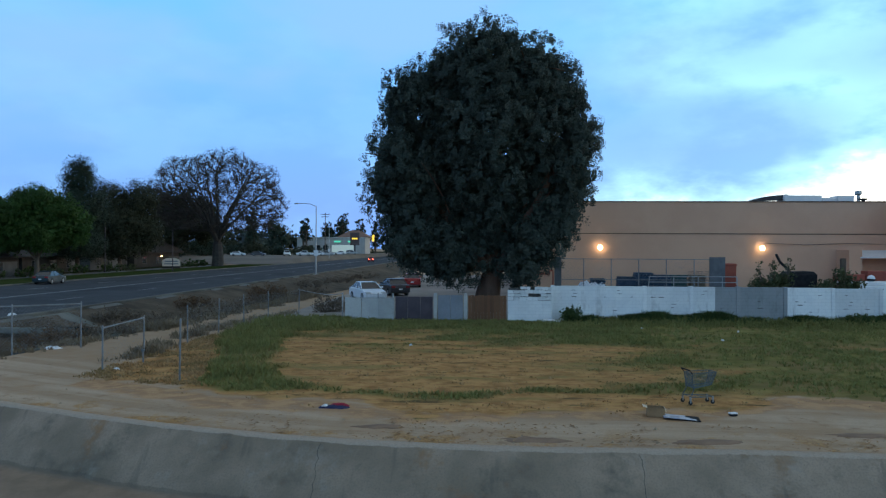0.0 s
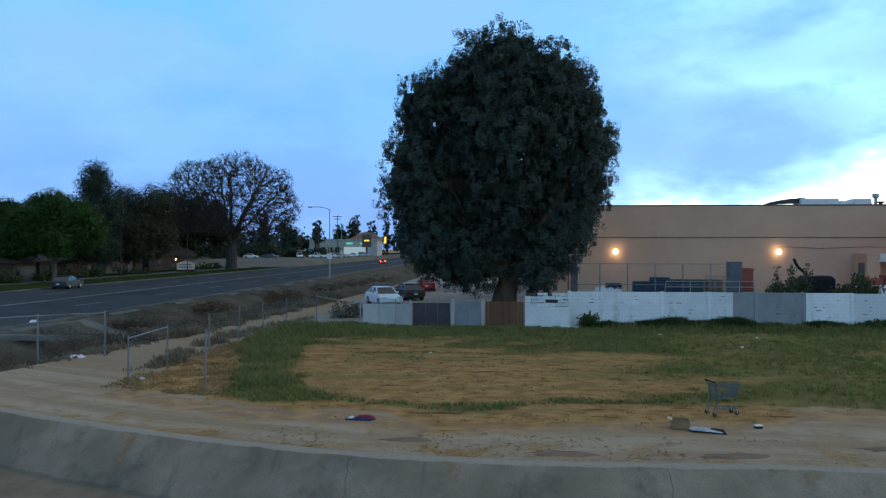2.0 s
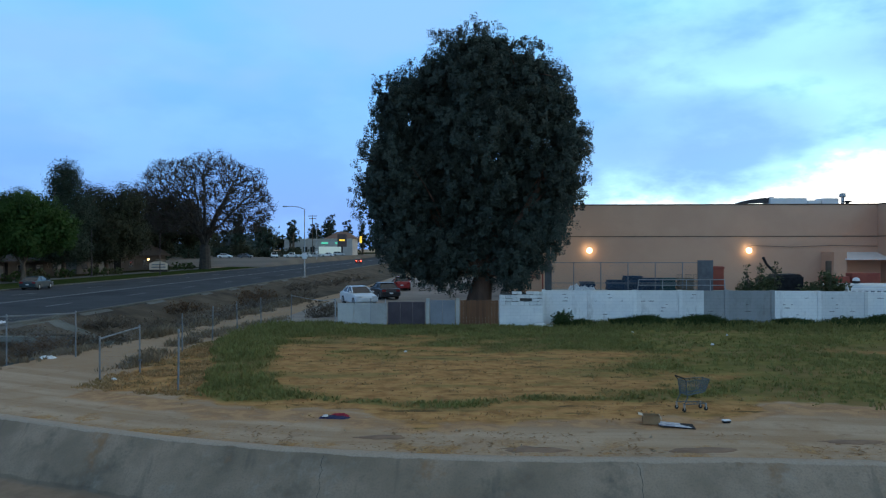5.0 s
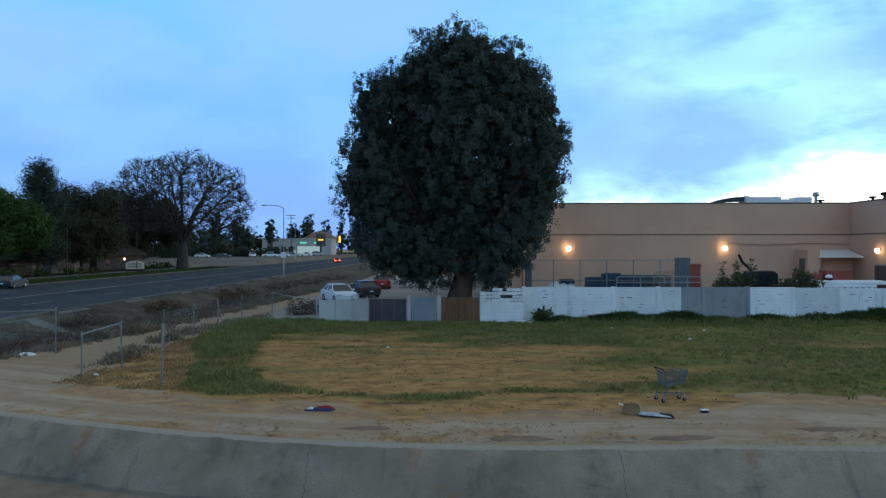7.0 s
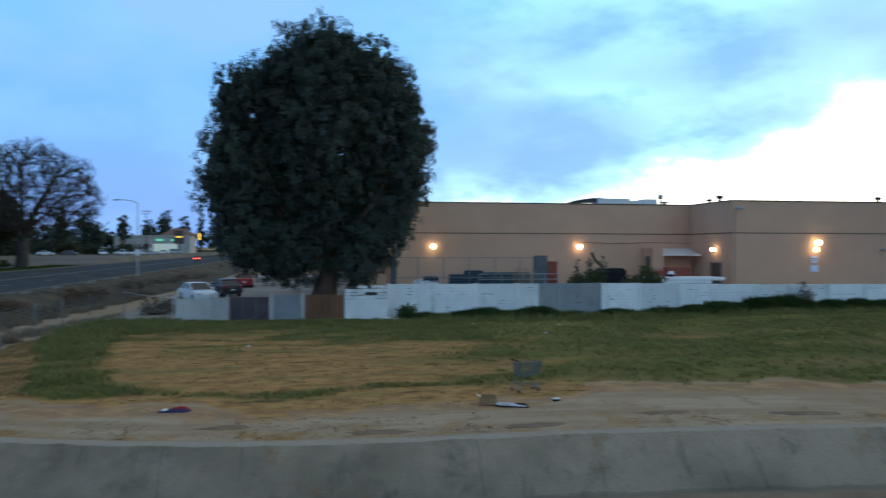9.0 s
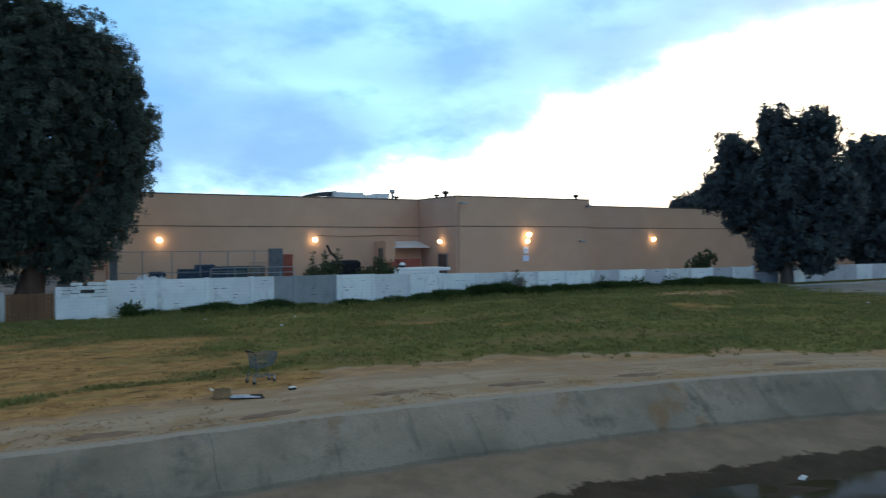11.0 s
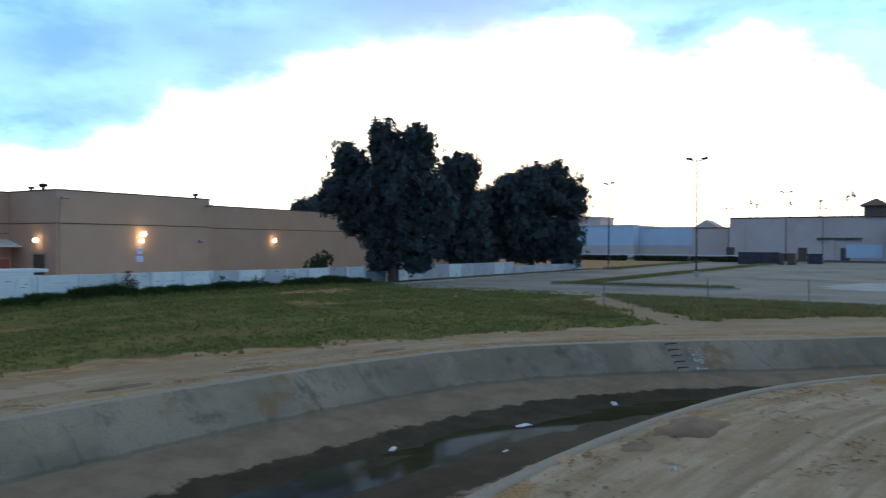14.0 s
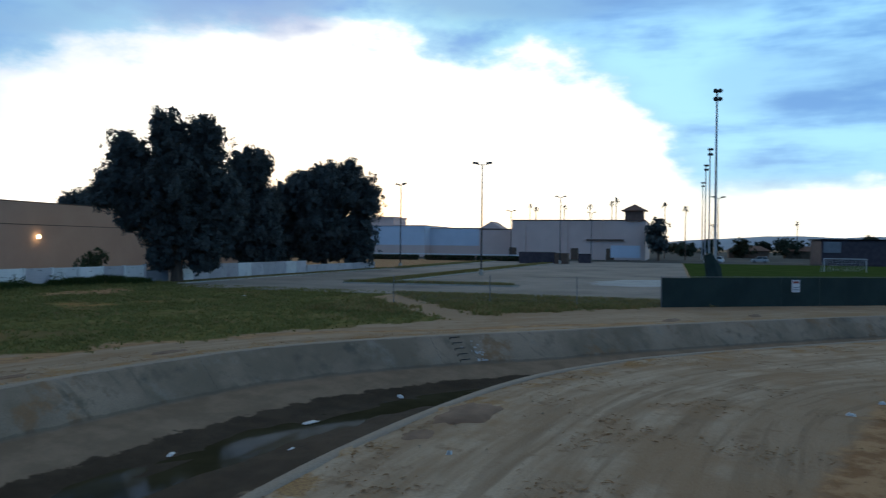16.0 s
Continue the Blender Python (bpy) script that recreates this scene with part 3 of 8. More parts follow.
for p, q in zip(FAR, NEAR):
    w = (q - p).length
    d = (q - p) / w
    for s_ in (3.0, w - 2.4):
        c = p + d * s_
        shape.v.append((c.x, c.y, WATER_Z))
shape.f = [(2 * i, 2 * i + 2, 2 * i + 3, 2 * i + 1) for i in range(len(FAR) - 1)]
tagged(part("water", shape, M_WATER), "shallow dark still water in the canal bed", "water", kind="structure")

# roadside ditch: broken concrete slope under the road, earth on the path side
M_BANK = surf("ditch_bank", (0.085, 0.067, 0.050), (0.14, 0.108, 0.078), 0.35, 1.0, 0.6, 6, (0.06, 0.048, 0.036), spec=0.02)
M_SLAB = surf("broken_slab", (0.13, 0.12, 0.105), (0.10, 0.092, 0.08), 0.6, 0.9, 0.4, 15, (0.16, 0.13, 0.10))
shape = Shape()
prof = [(0.0, 0.0), (0.06, -0.02), (0.30, -0.75), (0.42, -1.35), (0.6, -1.6), (0.86, -0.9), (1.0, 0.0)]
for y in ditch_ys:
    x0, x1 = DITCH_X0, ditch_lip(y)
    for u, z in prof:
        x = x0 + (x1 - x0) * u
        shape.v.append((x, y, z + (0.18 * fbm(x, y, 0.3) if -1.7 < z < -0.05 else 0)))
for k in range(len(ditch_ys) - 1):
    for i in range(len(prof) - 1):
        a = k * len(prof) + i
        shape.f.append((a, a + len(prof), a + len(prof) + 1, a + 1))
n = len(prof)
shape.f.append(tuple(range(n)))
tagged(part("ditch", shape, M_BANK, smooth=True), "dry earth and concrete ditch beside the road", "ditch", kind="structure")

# concrete culvert mouth and apron at the near end of the ditch
M_APRON = surf("stained_apron_concrete", (0.13, 0.13, 0.115), (0.19, 0.185, 0.165), 0.5, 0.95, 0.3, 14, (0.085, 0.088, 0.075), spec=0.05)
# lining colour is near black to carry the shade inside the culvert
M_CULVERT = surf("culvert_shadowed_lining", (0.03, 0.034, 0.033), (0.05, 0.053, 0.05), 0.5, 0.95, 0.3, 10, spec=0.05)
culvert = thing("culvert", pose(0, 0, 0), "dark concrete culvert mouth with a sloping apron beside the road", "culvert", kind="structure")
part("headwall", Shape().box(-28.3, 38.0, -1.75, -27.0, 38.5, 0.02, c=0.03).box(-22.6, 38.0, -1.75, -21.8, 38.5, 0.0, c=0.03).box(-27.0, 38.0, -0.28, -22.6, 38.5, 0.02, c=0.03), M_APRON, culvert)
part("barrel", Shape().box(-27.0, 41.6, -1.7, -22.6, 41.7, -0.28).box(-27.1, 38.5, -1.7, -27.0, 41.6, -0.28).box(-22.6, 38.5, -1.7, -22.5, 41.6, -0.28), M_CULVERT, culvert, "dark inside of the culvert")
part("apron", Shape().add([(-28.0, 38.6, 0.03), (-27.4, 47.5, 0.03), (-23.2, 46.0, -1.15), (-22.0, 38.6, -1.5), (-28.0, 38.6, -0.2), (-27.4, 47.5, -0.2), (-23.2, 46.0, -1.4), (-22.0, 38.6, -1.75)], [(0, 3, 2, 1), (4, 5, 6, 7), (0, 1, 5, 4), (1, 2, 6, 5), (2, 3, 7, 6), (3, 0, 4, 7)]), M_APRON, culvert, "sloping grey-green concrete apron")
part("wing_slab", Shape().add([(-22.6, 29.4, -1.45), (-19.5, 30.2, -0.06), (-18.9, 37.8, -0.1), (-21.8, 38.0, -1.5), (-22.6, 29.4, -1.65), (-19.5, 30.2, -0.3), (-18.9, 37.8, -0.35), (-21.8, 38.0, -1.75)], [(0, 1, 2, 3), (7, 6, 5, 4), (0, 4, 5, 1), (1, 5, 6, 2), (2, 6, 7, 3), (3, 7, 4, 0)]), M_APRON, culvert)

# ---- road and parking lot ----
shape = Shape()
shape.box(-52, -300, -0.3, -28.6, 900, 0.03)
road = tagged(part("road", shape, M_ASPHALT), "wide worn grey asphalt road", "road", kind="structure")
shape = Shape()
for i in range(60):
    shape.box(-28.6, -60 + 12 * i, -0.2, -28.0, -60 + 12 * i + 11.97, 0.16, c=0.03)
tagged(part("kerb", shape, M_ROADKERB), "grimy concrete kerb along the road", "kerb", kind="structure")
shape = Shape()
for i in range(60):
    shape.box(-52.5, -60 + 12 * i, -0.2, -52, -60 + 12 * i + 11.97, 0.15, c=0.03)
tagged(part("kerb", shape, M_ROADKERB), "grimy concrete kerb on the far side of the road", "kerb", kind="structure")
shape = Shape()
for i in range(40):
    for x in (-34.5, -46):
        shape.box(x, -40 + 14 * i, 0.02, x + 0.14, -40 + 14 * i + 4, 0.036)
shape.box(-40.6, -60, 0.02, -40.45, 600, 0.036)
shape.box(-40.25, -60, 0.02, -40.1, 600, 0.036)
tagged(part("road_marking", shape, M_LINE), "faded white and yellow lane lines", "road marking", kind="structure")

shape = Shape()
shape.box(56.5, -3.5, -0.3, 205, 43, 0.03)
tagged(part("parking_lot", shape, M_LOT), "empty faded grey asphalt parking lot", "parking lot", kind="structure")
shape = Shape()
shape.box(205.5, -420, -0.3, 900, 260, 0.025)
tagged(part("far_lot", shape, M_FARLOT), "grey paving round the distant mall", "paving", kind="structure")
shape = Shape()
shape.box(60, 43.25, -0.2, 117, 45.45, 0.09)
tagged(part("verge", shape, M_VERGE), "rough grass verge below the block wall", "verge", kind="structure")
shape = Shape()
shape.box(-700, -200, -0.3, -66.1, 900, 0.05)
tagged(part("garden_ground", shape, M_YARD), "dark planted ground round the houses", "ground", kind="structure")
shape = Shape()
shape.box(62, -160, -0.3, 205.4, -3.9, 0.035)
tagged(part("sports_field", shape, M_FIELD), "mown green sports field", "sports field", kind="structure")
shape = Shape()
shape.box(-13, 46.4, -0.3, 3.6, 120, 0.03)
tagged(part("yard_asphalt", shape, M_LOT), "grey asphalt yard behind the wall", "yard", kind="structure")
shape = Shape()
shape.box(3.6, 46.4, -0.3, 116, 66, 0.03)
tagged(part("service_yard", shape, M_LOT), "grey asphalt service yard behind the store", "yard", kind="structure")


# ---- store building ----
M_SLATE = surf("slate_grey_paint", (0.17, 0.185, 0.21), (0.22, 0.235, 0.26), 0.5, 0.8, 0.3, 18)
M_DARKMETAL = surf("dark_metal", (0.035, 0.035, 0.04), (0.06, 0.06, 0.065), 2.0, 0.5, 0.1, 30, metal=0.5)
M_GALV = surf("galvanised_steel", (0.30, 0.31, 0.32), (0.40, 0.41, 0.42), 2.0, 0.45, 0.1, 40, metal=0.7)
M_WHITEMETAL = surf("white_enamel", (0.66, 0.67, 0.68), (0.74, 0.74, 0.74), 1.0, 0.5, 0.05, 30)
M_RUST = surf("rust_red_paint", (0.25, 0.055, 0.04), (0.32, 0.08, 0.05), 1.2, 0.7, 0.2, 20)
M_BROWNDOOR = surf("brown_painted_door", (0.09, 0.06, 0.055), (0.12, 0.08, 0.07), 1.0, 0.6)
M_LAMP = surf("lit_wall_lamp", (0.9, 0.8, 0.6), (0.9, 0.8, 0.6), 1.0, 0.4, 0.0, 10, emit=((1.0, 0.80, 0.48), 9.0))
M_SIGN = surf("blue_white_notice", (0.55, 0.62, 0.85), (0.7, 0.75, 0.9), 4.0, 0.5, 0.0, 20)
A_Y, B_Y, C_Y = 66.0, 58.6, 62.2
A_X0, B_X0, C_X0, C_X1 = 3.4, 34.35, 50.1, 112.0
store = thing("store_building", pose(0, 0, 0), "long windowless tan stucco store building, rear side", "building")
for x0, x1, y0, top in ((A_X0, B_X0, A_Y, 8.36), (B_X0, C_X0, B_Y, 8.36), (C_X0, C_X1, C_Y, 7.95)):
    part("wall", Shape().box(x0, y0, 0, x1, y0 + 0.3, top), M_STUCCO, store)
    part("parapet_cap", Shape().box(x0 - 0.04, y0 - 0.06, top, x1 + 0.04, y0 + 0.4, top + 0.10, c=0.02), M_TRIM, store, "dark metal parapet cap")
    part("reveal_band", Shape().box(x0, y0 - 0.03, 5.60, x1, y0 - 0.002, 5.68), M_TRIM, store, "dark horizontal band")
part("wall", Shape().box(B_X0, B_Y + 0.3, 0, B_X0 + 0.3, A_Y, 8.36), M_STUCCO, store)
part("parapet_cap", Shape().box(B_X0 - 0.05, B_Y + 0.4, 8.36, B_X0 + 0.4, A_Y - 0.06, 8.46), M_TRIM, store)
part("reveal_band", Shape().box(B_X0 - 0.03, B_Y, 5.60, B_X0 - 0.002, A_Y, 5.68), M_TRIM, store)
part("wall", Shape().box(C_X0 - 0.3, B_Y + 0.3, 0, C_X0, C_Y, 8.36), M_STUCCO, store)
part("wall", Shape().box(A_X0 - 0.3, A_Y, 0, A_X0, A_Y + 60, 8.36), M_STUCCO, store)
part("wall", Shape().box(C_X1, C_Y, 0, C_X1 + 0.3, C_Y + 60, 7.95), M_STUCCO, store)
part("roof", Shape().box(A_X0, A_Y + 0.3, 7.5, C_X1, A_Y + 62, 7.6).box(B_X0 + 0.3, B_Y + 0.3, 7.5, C_X0, A_Y + 0.3, 7.6), M_ROOF, store, "flat grey roof")
part("downpipe", Shape().tube((34.62, B_Y - 0.07, 0), (34.62, B_Y - 0.07, 7.4), 0.05), M_STUCCO, store, "painted downpipe")
CAN_Y = A_Y - 2.4
part("canopy", Shape().box(30.5, CAN_Y, 3.62, 34.25, A_Y, 3.72).add([(30.5, CAN_Y, 3.72), (34.25, CAN_Y, 3.72), (34.25, A_Y, 4.28), (30.5, A_Y, 4.28), (30.5, A_Y, 3.72), (34.25, A_Y, 3.72)], [(0, 1, 2, 3), (0, 3, 4), (1, 5, 2), (3, 2, 5, 4), (0, 4, 5, 1)]), M_WHITEMETAL, store, "sloping white metal canopy")
part("canopy_wall", Shape().box(29.6, A_Y - 2.3, 0, 30.65, A_Y, 4.3).box(30.7, A_Y - 0.6, 0, 34.3, A_Y - 0.01, 3.6), M_STUCCO, store)
part("door", Shape().box(34.28, 60.3, 0, 34.345, 61.9, 3.0, c=0.01), M_BROWNDOOR, store, "dark brown service door")
part("door_frame", Shape().box(34.30, 60.15, 0, 34.34, 60.3, 3.1).box(34.30, 61.9, 0, 34.34, 62.05, 3.1).box(34.30, 60.15, 3.0, 34.34, 62.05, 3.1), M_GALV, store)


def wall_lamp(x, y, z, nx, ny, r=0.22):
    e = thing("wall_lamp", pose(x, y, z, 0, 0, math.degrees(math.atan2(ny, nx)) + 90), "lit round wall lamp on a short bracket on tan stucco", "lamp", "wall lamps")
    part("bracket", Shape().box(-0.09, -0.02, -0.1, 0.09, 0.10, 0.22, c=0.02).tube((0, -0.02, 0.12), (0, -0.2, 0.12), 0.03), M_DARKMETAL, e)
    part("globe", Shape().lathe([(0.02, -r), (r * 0.7, -r * 0.75), (r, 0), (r * 0.75, r * 0.7), (0.03, r)], pose(0, -0.28, 0), 14), M_LAMP, e, "glowing glass globe", True)
    li = new("lamp_light", bpy.data.lights.new("lamp_light", "POINT"))
    li.data.energy, li.data.color, li.data.shadow_soft_size = 3.6, (1.0, 0.72, 0.4), r
    li.parent, li.location = e, (0, -0.62, 0)
    return e


wall_lamp(9.65, A_Y, 4.42, 0, -1)
wall_lamp(23.35, A_Y, 4.42, 0, -1)
wall_lamp(34.35, 61.2, 4.22, -1, 0, 0.2)
wall_lamp(42.35, B_Y, 4.84, 0, -1, 0.24)
wall_lamp(42.15, B_Y, 4.22, 0, -1, 0.2)
wall_lamp(62.3, C_Y, 4.38, 0, -1)
e = thing("notice_sign", pose(42.15, B_Y, 2.3), "two small blue and white notices on the tan wall", "sign")
part("panel", Shape().box(-0.28, -0.04, 0.75, 0.28, -0.005, 1.35, c=0.01), M_SIGN, e)
part("panel", Shape().box(-0.36, -0.04, 0.0, 0.36, -0.005, 0.55, c=0.01), M_SIGN, e)
part("text_bar", Shape().box(-0.2, -0.046, 0.95, 0.2, -0.041, 1.02).box(-0.2, -0.046, 1.1, 0.2, -0.041, 1.18), M_SLATE, e)


def security_camera(x, y, z):
    e = thing("security_light", pose(x, y, z), "small hooded floodlight under the parapet", "lamp", "floodlights")
    part("arm", Shape().tube((0, 0, 0), (0, -0.35, 0.05), 0.04), M_DARKMETAL, e)
    part("hood", Shape().box(-0.3, -0.75, -0.06, 0.3, -0.3, 0.14, c=0.04), M_GALV, e)


security_camera(34.8, B_Y, 7.7)
security_camera(49.6, B_Y, 7.7)


def roof_vent(x, y, z, h=0.55, r=0.2):
    e = thing("roof_vent", pose(x, y, z), "small dark roof vent with a cowl", "vent", "roof vents")
    part("pipe", Shape().tube((0, 0, 0), (0, 0, h * 0.6), r * 0.6), M_DARKMETAL, e)
    part("cowl", Shape().lathe([(r, h * 0.5), (r * 1.5, h * 0.7), (r * 1.4, h), (r * 0.3, h * 1.1)], None, 10), M_DARKMETAL, e, smooth=True)


roof_vent(34.5, B_Y + 2.2, 8.44, 0.5, 0.24)
roof_vent(34.5, B_Y + 4.0, 8.44, 0.3, 0.2)
roof_vent(48.5, B_Y + 0.2, 8.44, 0.42, 0.2)
roof_vent(31.9, A_Y + 0.2, 8.44, 0.25, 0.25)
e = thing("rooftop_unit", pose(27.5, A_Y + 2.5, 7.75), "long white rooftop air unit with ducts", "air unit")
part("duct", Shape().add([(-4.6 + 0.45 * i, y, 0.75 + 0.62 * math.sin(math.pi * i / 14) ** 0.7 * (1 if z else 0.3)) for y in (-0.5, 0.5) for z in (0, 1) for i in range(8)],
     [(i, i + 1, 9 + i, 8 + i) for i in range(7)] + [(16 + i, 24 + i, 25 + i, 17 + i) for i in range(7)] + [(8 + i, 9 + i, 25 + i, 24 + i) for i in range(7)] + [(i, 16 + i, 17 + i, i + 1) for i in range(7)]), M_DARKMETAL, e, "dark curved duct")
part("housing", Shape().box(-1.6, -0.9, 0, 1.6, 0.9, 1.32, c=0.06).box(1.65, -0.8, 0, 2.9, 0.8, 1.12, c=0.06).box(2.95, -0.8, 0, 4.4, 0.8, 1.30, c=0.06), M_WHITEMETAL, e, "white sheet metal housing")
part("exhaust", Shape().tube((5.1, 0, 0), (5.1, 0, 1.55), 0.14).lathe([(0.2, 1.4), (0.3, 1.5), (0.28, 1.75), (0.1, 1.8)], pose(5.1, 0, 0), 10), M_GALV, e)
part("fitting", Shape().box(-1.4, -0.3, 1.1, -1.0, 0.3, 1.45, c=0.05), M_GALV, e)

# ---- block wall ----
WALL_Y = 45.6
M_GAP = surf("open_joint", (0.05, 0.05, 0.05), (0.09, 0.085, 0.08), 2.0, 0.95)


def block_paint(name, c1, c2, stain):
    """Painted block: faint courses show through the paint."""
    m, nt, b = principled(name)
    tc = nt.nodes.new("ShaderNodeTexCoord")
    mp = nt.nodes.new("ShaderNodeMapping")
    mp.inputs["Rotation"].default_value = (radians(90), 0, 0)
    nt.links.new(tc.outputs["Object"], mp.inputs[0])
    br = nt.nodes.new("ShaderNodeTexBrick")
    br.inputs["Scale"].default_value = 1.0
    br.inputs["Brick Width"].default_value, br.inputs["Row Height"].default_value, br.inputs["Mortar Size"].default_value = 0.4, 0.2, 0.012
    br.inputs["Color1"].default_value, br.inputs["Color2"].default_value, br.inputs["Mortar"].default_value = (1, 1, 1, 1), (0.94, 0.94, 0.94, 1), (0.72, 0.72, 0.72, 1)
    nt.links.new(mp.outputs[0], br.inputs["Vector"])
    big = link_noise(nt, 0.7, 5.0, 0.65)
    col = mixed(nt, ranged(nt, big, 0.35, 0.65), c1, c2)
    col = mixed(nt, ranged(nt, link_noise(nt, 1.1, 6.0, 0.7, (1, 1, 0.35)), 0.54, 0.72), col, stain)
    col = mixed(nt, 0.4, col, br.outputs["Color"], "MULTIPLY")
    info = nt.nodes.new("ShaderNodeObjectInfo")
    hs = nt.nodes.new("ShaderNodeHueSaturation")
    nt.links.new(ranged(nt, info.outputs["Random"], 0, 1, 0.86, 1.06), hs.inputs["Value"])
    nt.links.new(col, hs.inputs["Color"])
    nt.links.new(hs.outputs[0], b.inputs["Base Color"])
    b.inputs["Roughness"].default_value, b.inputs["Specular IOR Level"].default_value = 0.9, 0.15
    bumped(nt, b, calc(nt, "ADD", br.outputs["Fac"], link_noise(nt, 25.0, 3.0)), -0.3, 0.015)
    return m


M_BLOCKW = block_paint("white_painted_block", (0.63, 0.64, 0.64), (0.72, 0.72, 0.70), (0.44, 0.43, 0.42))
M_BLOCKG = block_paint("grey_painted_block", (0.27, 0.28, 0.285), (0.31, 0.315, 0.32), (0.22, 0.22, 0.22))
M_BLOCKL = block_paint("mauve_grey_block", (0.42, 0.40, 0.42), (0.50, 0.48, 0.49), (0.33, 0.31, 0.32))
M_BLOCKS = block_paint("slate_block", (0.19, 0.20, 0.225), (0.23, 0.24, 0.26), (0.15, 0.155, 0.17))
block_wall = thing("block_wall", pose(0, 0, 0), "long white-painted concrete block wall with patched grey bays", "wall", kind="structure")
rng = random.Random(11)


def wall_top(x):
    return 2.06 - 0.16 * smooth(15, 30, x) - 0.10 * smooth(30, 50, x)


def bay(x0, x1, z1, material, chips=5):
    b_ = part("panel", Shape().box(x0, WALL_Y - 0.10, -0.3, x1, WALL_Y + 0.10, z1, c=0.012), material, block_wall)
    for _ in range(chips):
        x, z = rng.uniform(x0 + 0.2, x1 - 0.5), 0.2 * rng.randint(3, 9) + 0.01
        if z < z1 - 0.1:
            part("open_joint", Shape().box(x, WALL_Y - 0.103, z, x + rng.uniform(0.1, 0.32), WALL_Y - 0.08, z + rng.uniform(0.02, 0.045)), M_GAP, block_wall)


xs = [3.75 + 2.73 * k for k in range(21)]
for k in range(20):
    x0, x1, top = xs[k], xs[k + 1], wall_top(xs[k])
    grey = k == 4
    mat_ = M_BLOCKG if k == 4 else (M_BLOCKL if k in (13, 15, 18) else M_BLOCKW)
    if k == 3:
        bay(x0 + 0.22, x0 + 1.5, top, M_BLOCKW, 3)
        bay(x0 + 1.5, x1, top - 0.004, M_BLOCKG, 1)
    else:
        bay(x0 + 0.22, x1, top, mat_, 2 if grey else 5)
    part("pilaster", Shape().box(x0, WALL_Y - 0.14, -0.3, x0 + 0.22, WALL_Y + 0.14, top + 0.04, c=0.012), M_BLOCKG if k in (4, 5) else M_BLOCKW, block_wall)
bay(58.4, 61.9, 1.25, M_BLOCKS, 0)
part("pilaster", Shape().box(58.35, WALL_Y - 0.14, -0.3, 58.6, WALL_Y + 0.14, 1.9, c=0.012), M_BLOCKL, block_wall)
for k in range(10):
    x0 = 63.2 + 2.75 * k
    bay(x0, x0 + 2.72, 1.72, M_BLOCKL if k % 4 else M_BLOCKW, 1)
for k in range(8):
    x0 = 90.8 + 3.0 * k
    bay(x0, x0 + 2.97, 1.15, M_BLOCKL, 0)

# ---- panel fence and gates west of the wall ----
M_WOODGATE = surf("brown_board", (0.12, 0.055, 0.028), (0.165, 0.08, 0.04), 1.0, 0.8, 0.3, 20, stretch=(1, 1, 0.2), vary=0.12)
M_PANELDARK = surf("dark_plum_panel", (0.05, 0.04, 0.05), (0.075, 0.06, 0.07), 1.0, 0.7)
M_PANELPALE = surf("pale_panel", (0.34, 0.34, 0.33), (0.42, 0.42, 0.40), 0.9, 0.85, 0.2, 18, (0.27, 0.26, 0.25), vary=0.08)
GY = 44.8
fence = thing("panel_fence", pose(0, 0, 0), "patchwork fence of pale, dark and grey panels with a wooden gate", "fence", kind="structure")
for i in range(3):
    part("panel", Shape().box(-8.6 + i * 1.0, GY - 0.04, -0.1, -7.63 + i * 1.0, GY + 0.04, 1.32, c=0.01), M_PANELPALE, fence)
for i in range(3):
    part("panel", Shape().box(-5.55 + i * 0.75, GY - 0.05, -0.1, -4.82 + i * 0.75, GY + 0.05, 1.40, c=0.01), M_PANELDARK, fence, "dark plum panel" if i == 0 else "")
for i in range(2):
    part("panel", Shape().box(-3.0 + i * 0.75, GY - 0.05, -0.1, -2.27 + i * 0.75, GY + 0.05, 1.50, c=0.01), M_SLATE, fence, "blue-grey panel" if i == 0 else "")
for x in (-3.25, -1.45):
    part("post", Shape().box(x, GY - 0.1, -0.1, x + 0.2, GY + 0.1, 1.62, c=0.015), M_PANELPALE, fence)
for x in (-8.75, -6.6, -5.7):
    part("post", Shape().tube((x, GY, -0.1), (x, GY, 1.6), 0.04), M_GALV, fence)
for i in range(12):
    part("board", Shape().box(-1.2 + i * 0.19, GY - 0.04, -0.05, -1.02 + i * 0.19, GY + 0.02, 1.50 + 0.02 * math.sin(i * 2.3), c=0.006), M_WOODGATE, fence)
part("rail", Shape().box(-1.2, GY + 0.025, 0.3, 1.08, GY + 0.07, 0.4).box(-1.2, GY + 0.025, 1.15, 1.08, GY + 0.07, 1.25), M_WOODGATE, fence)
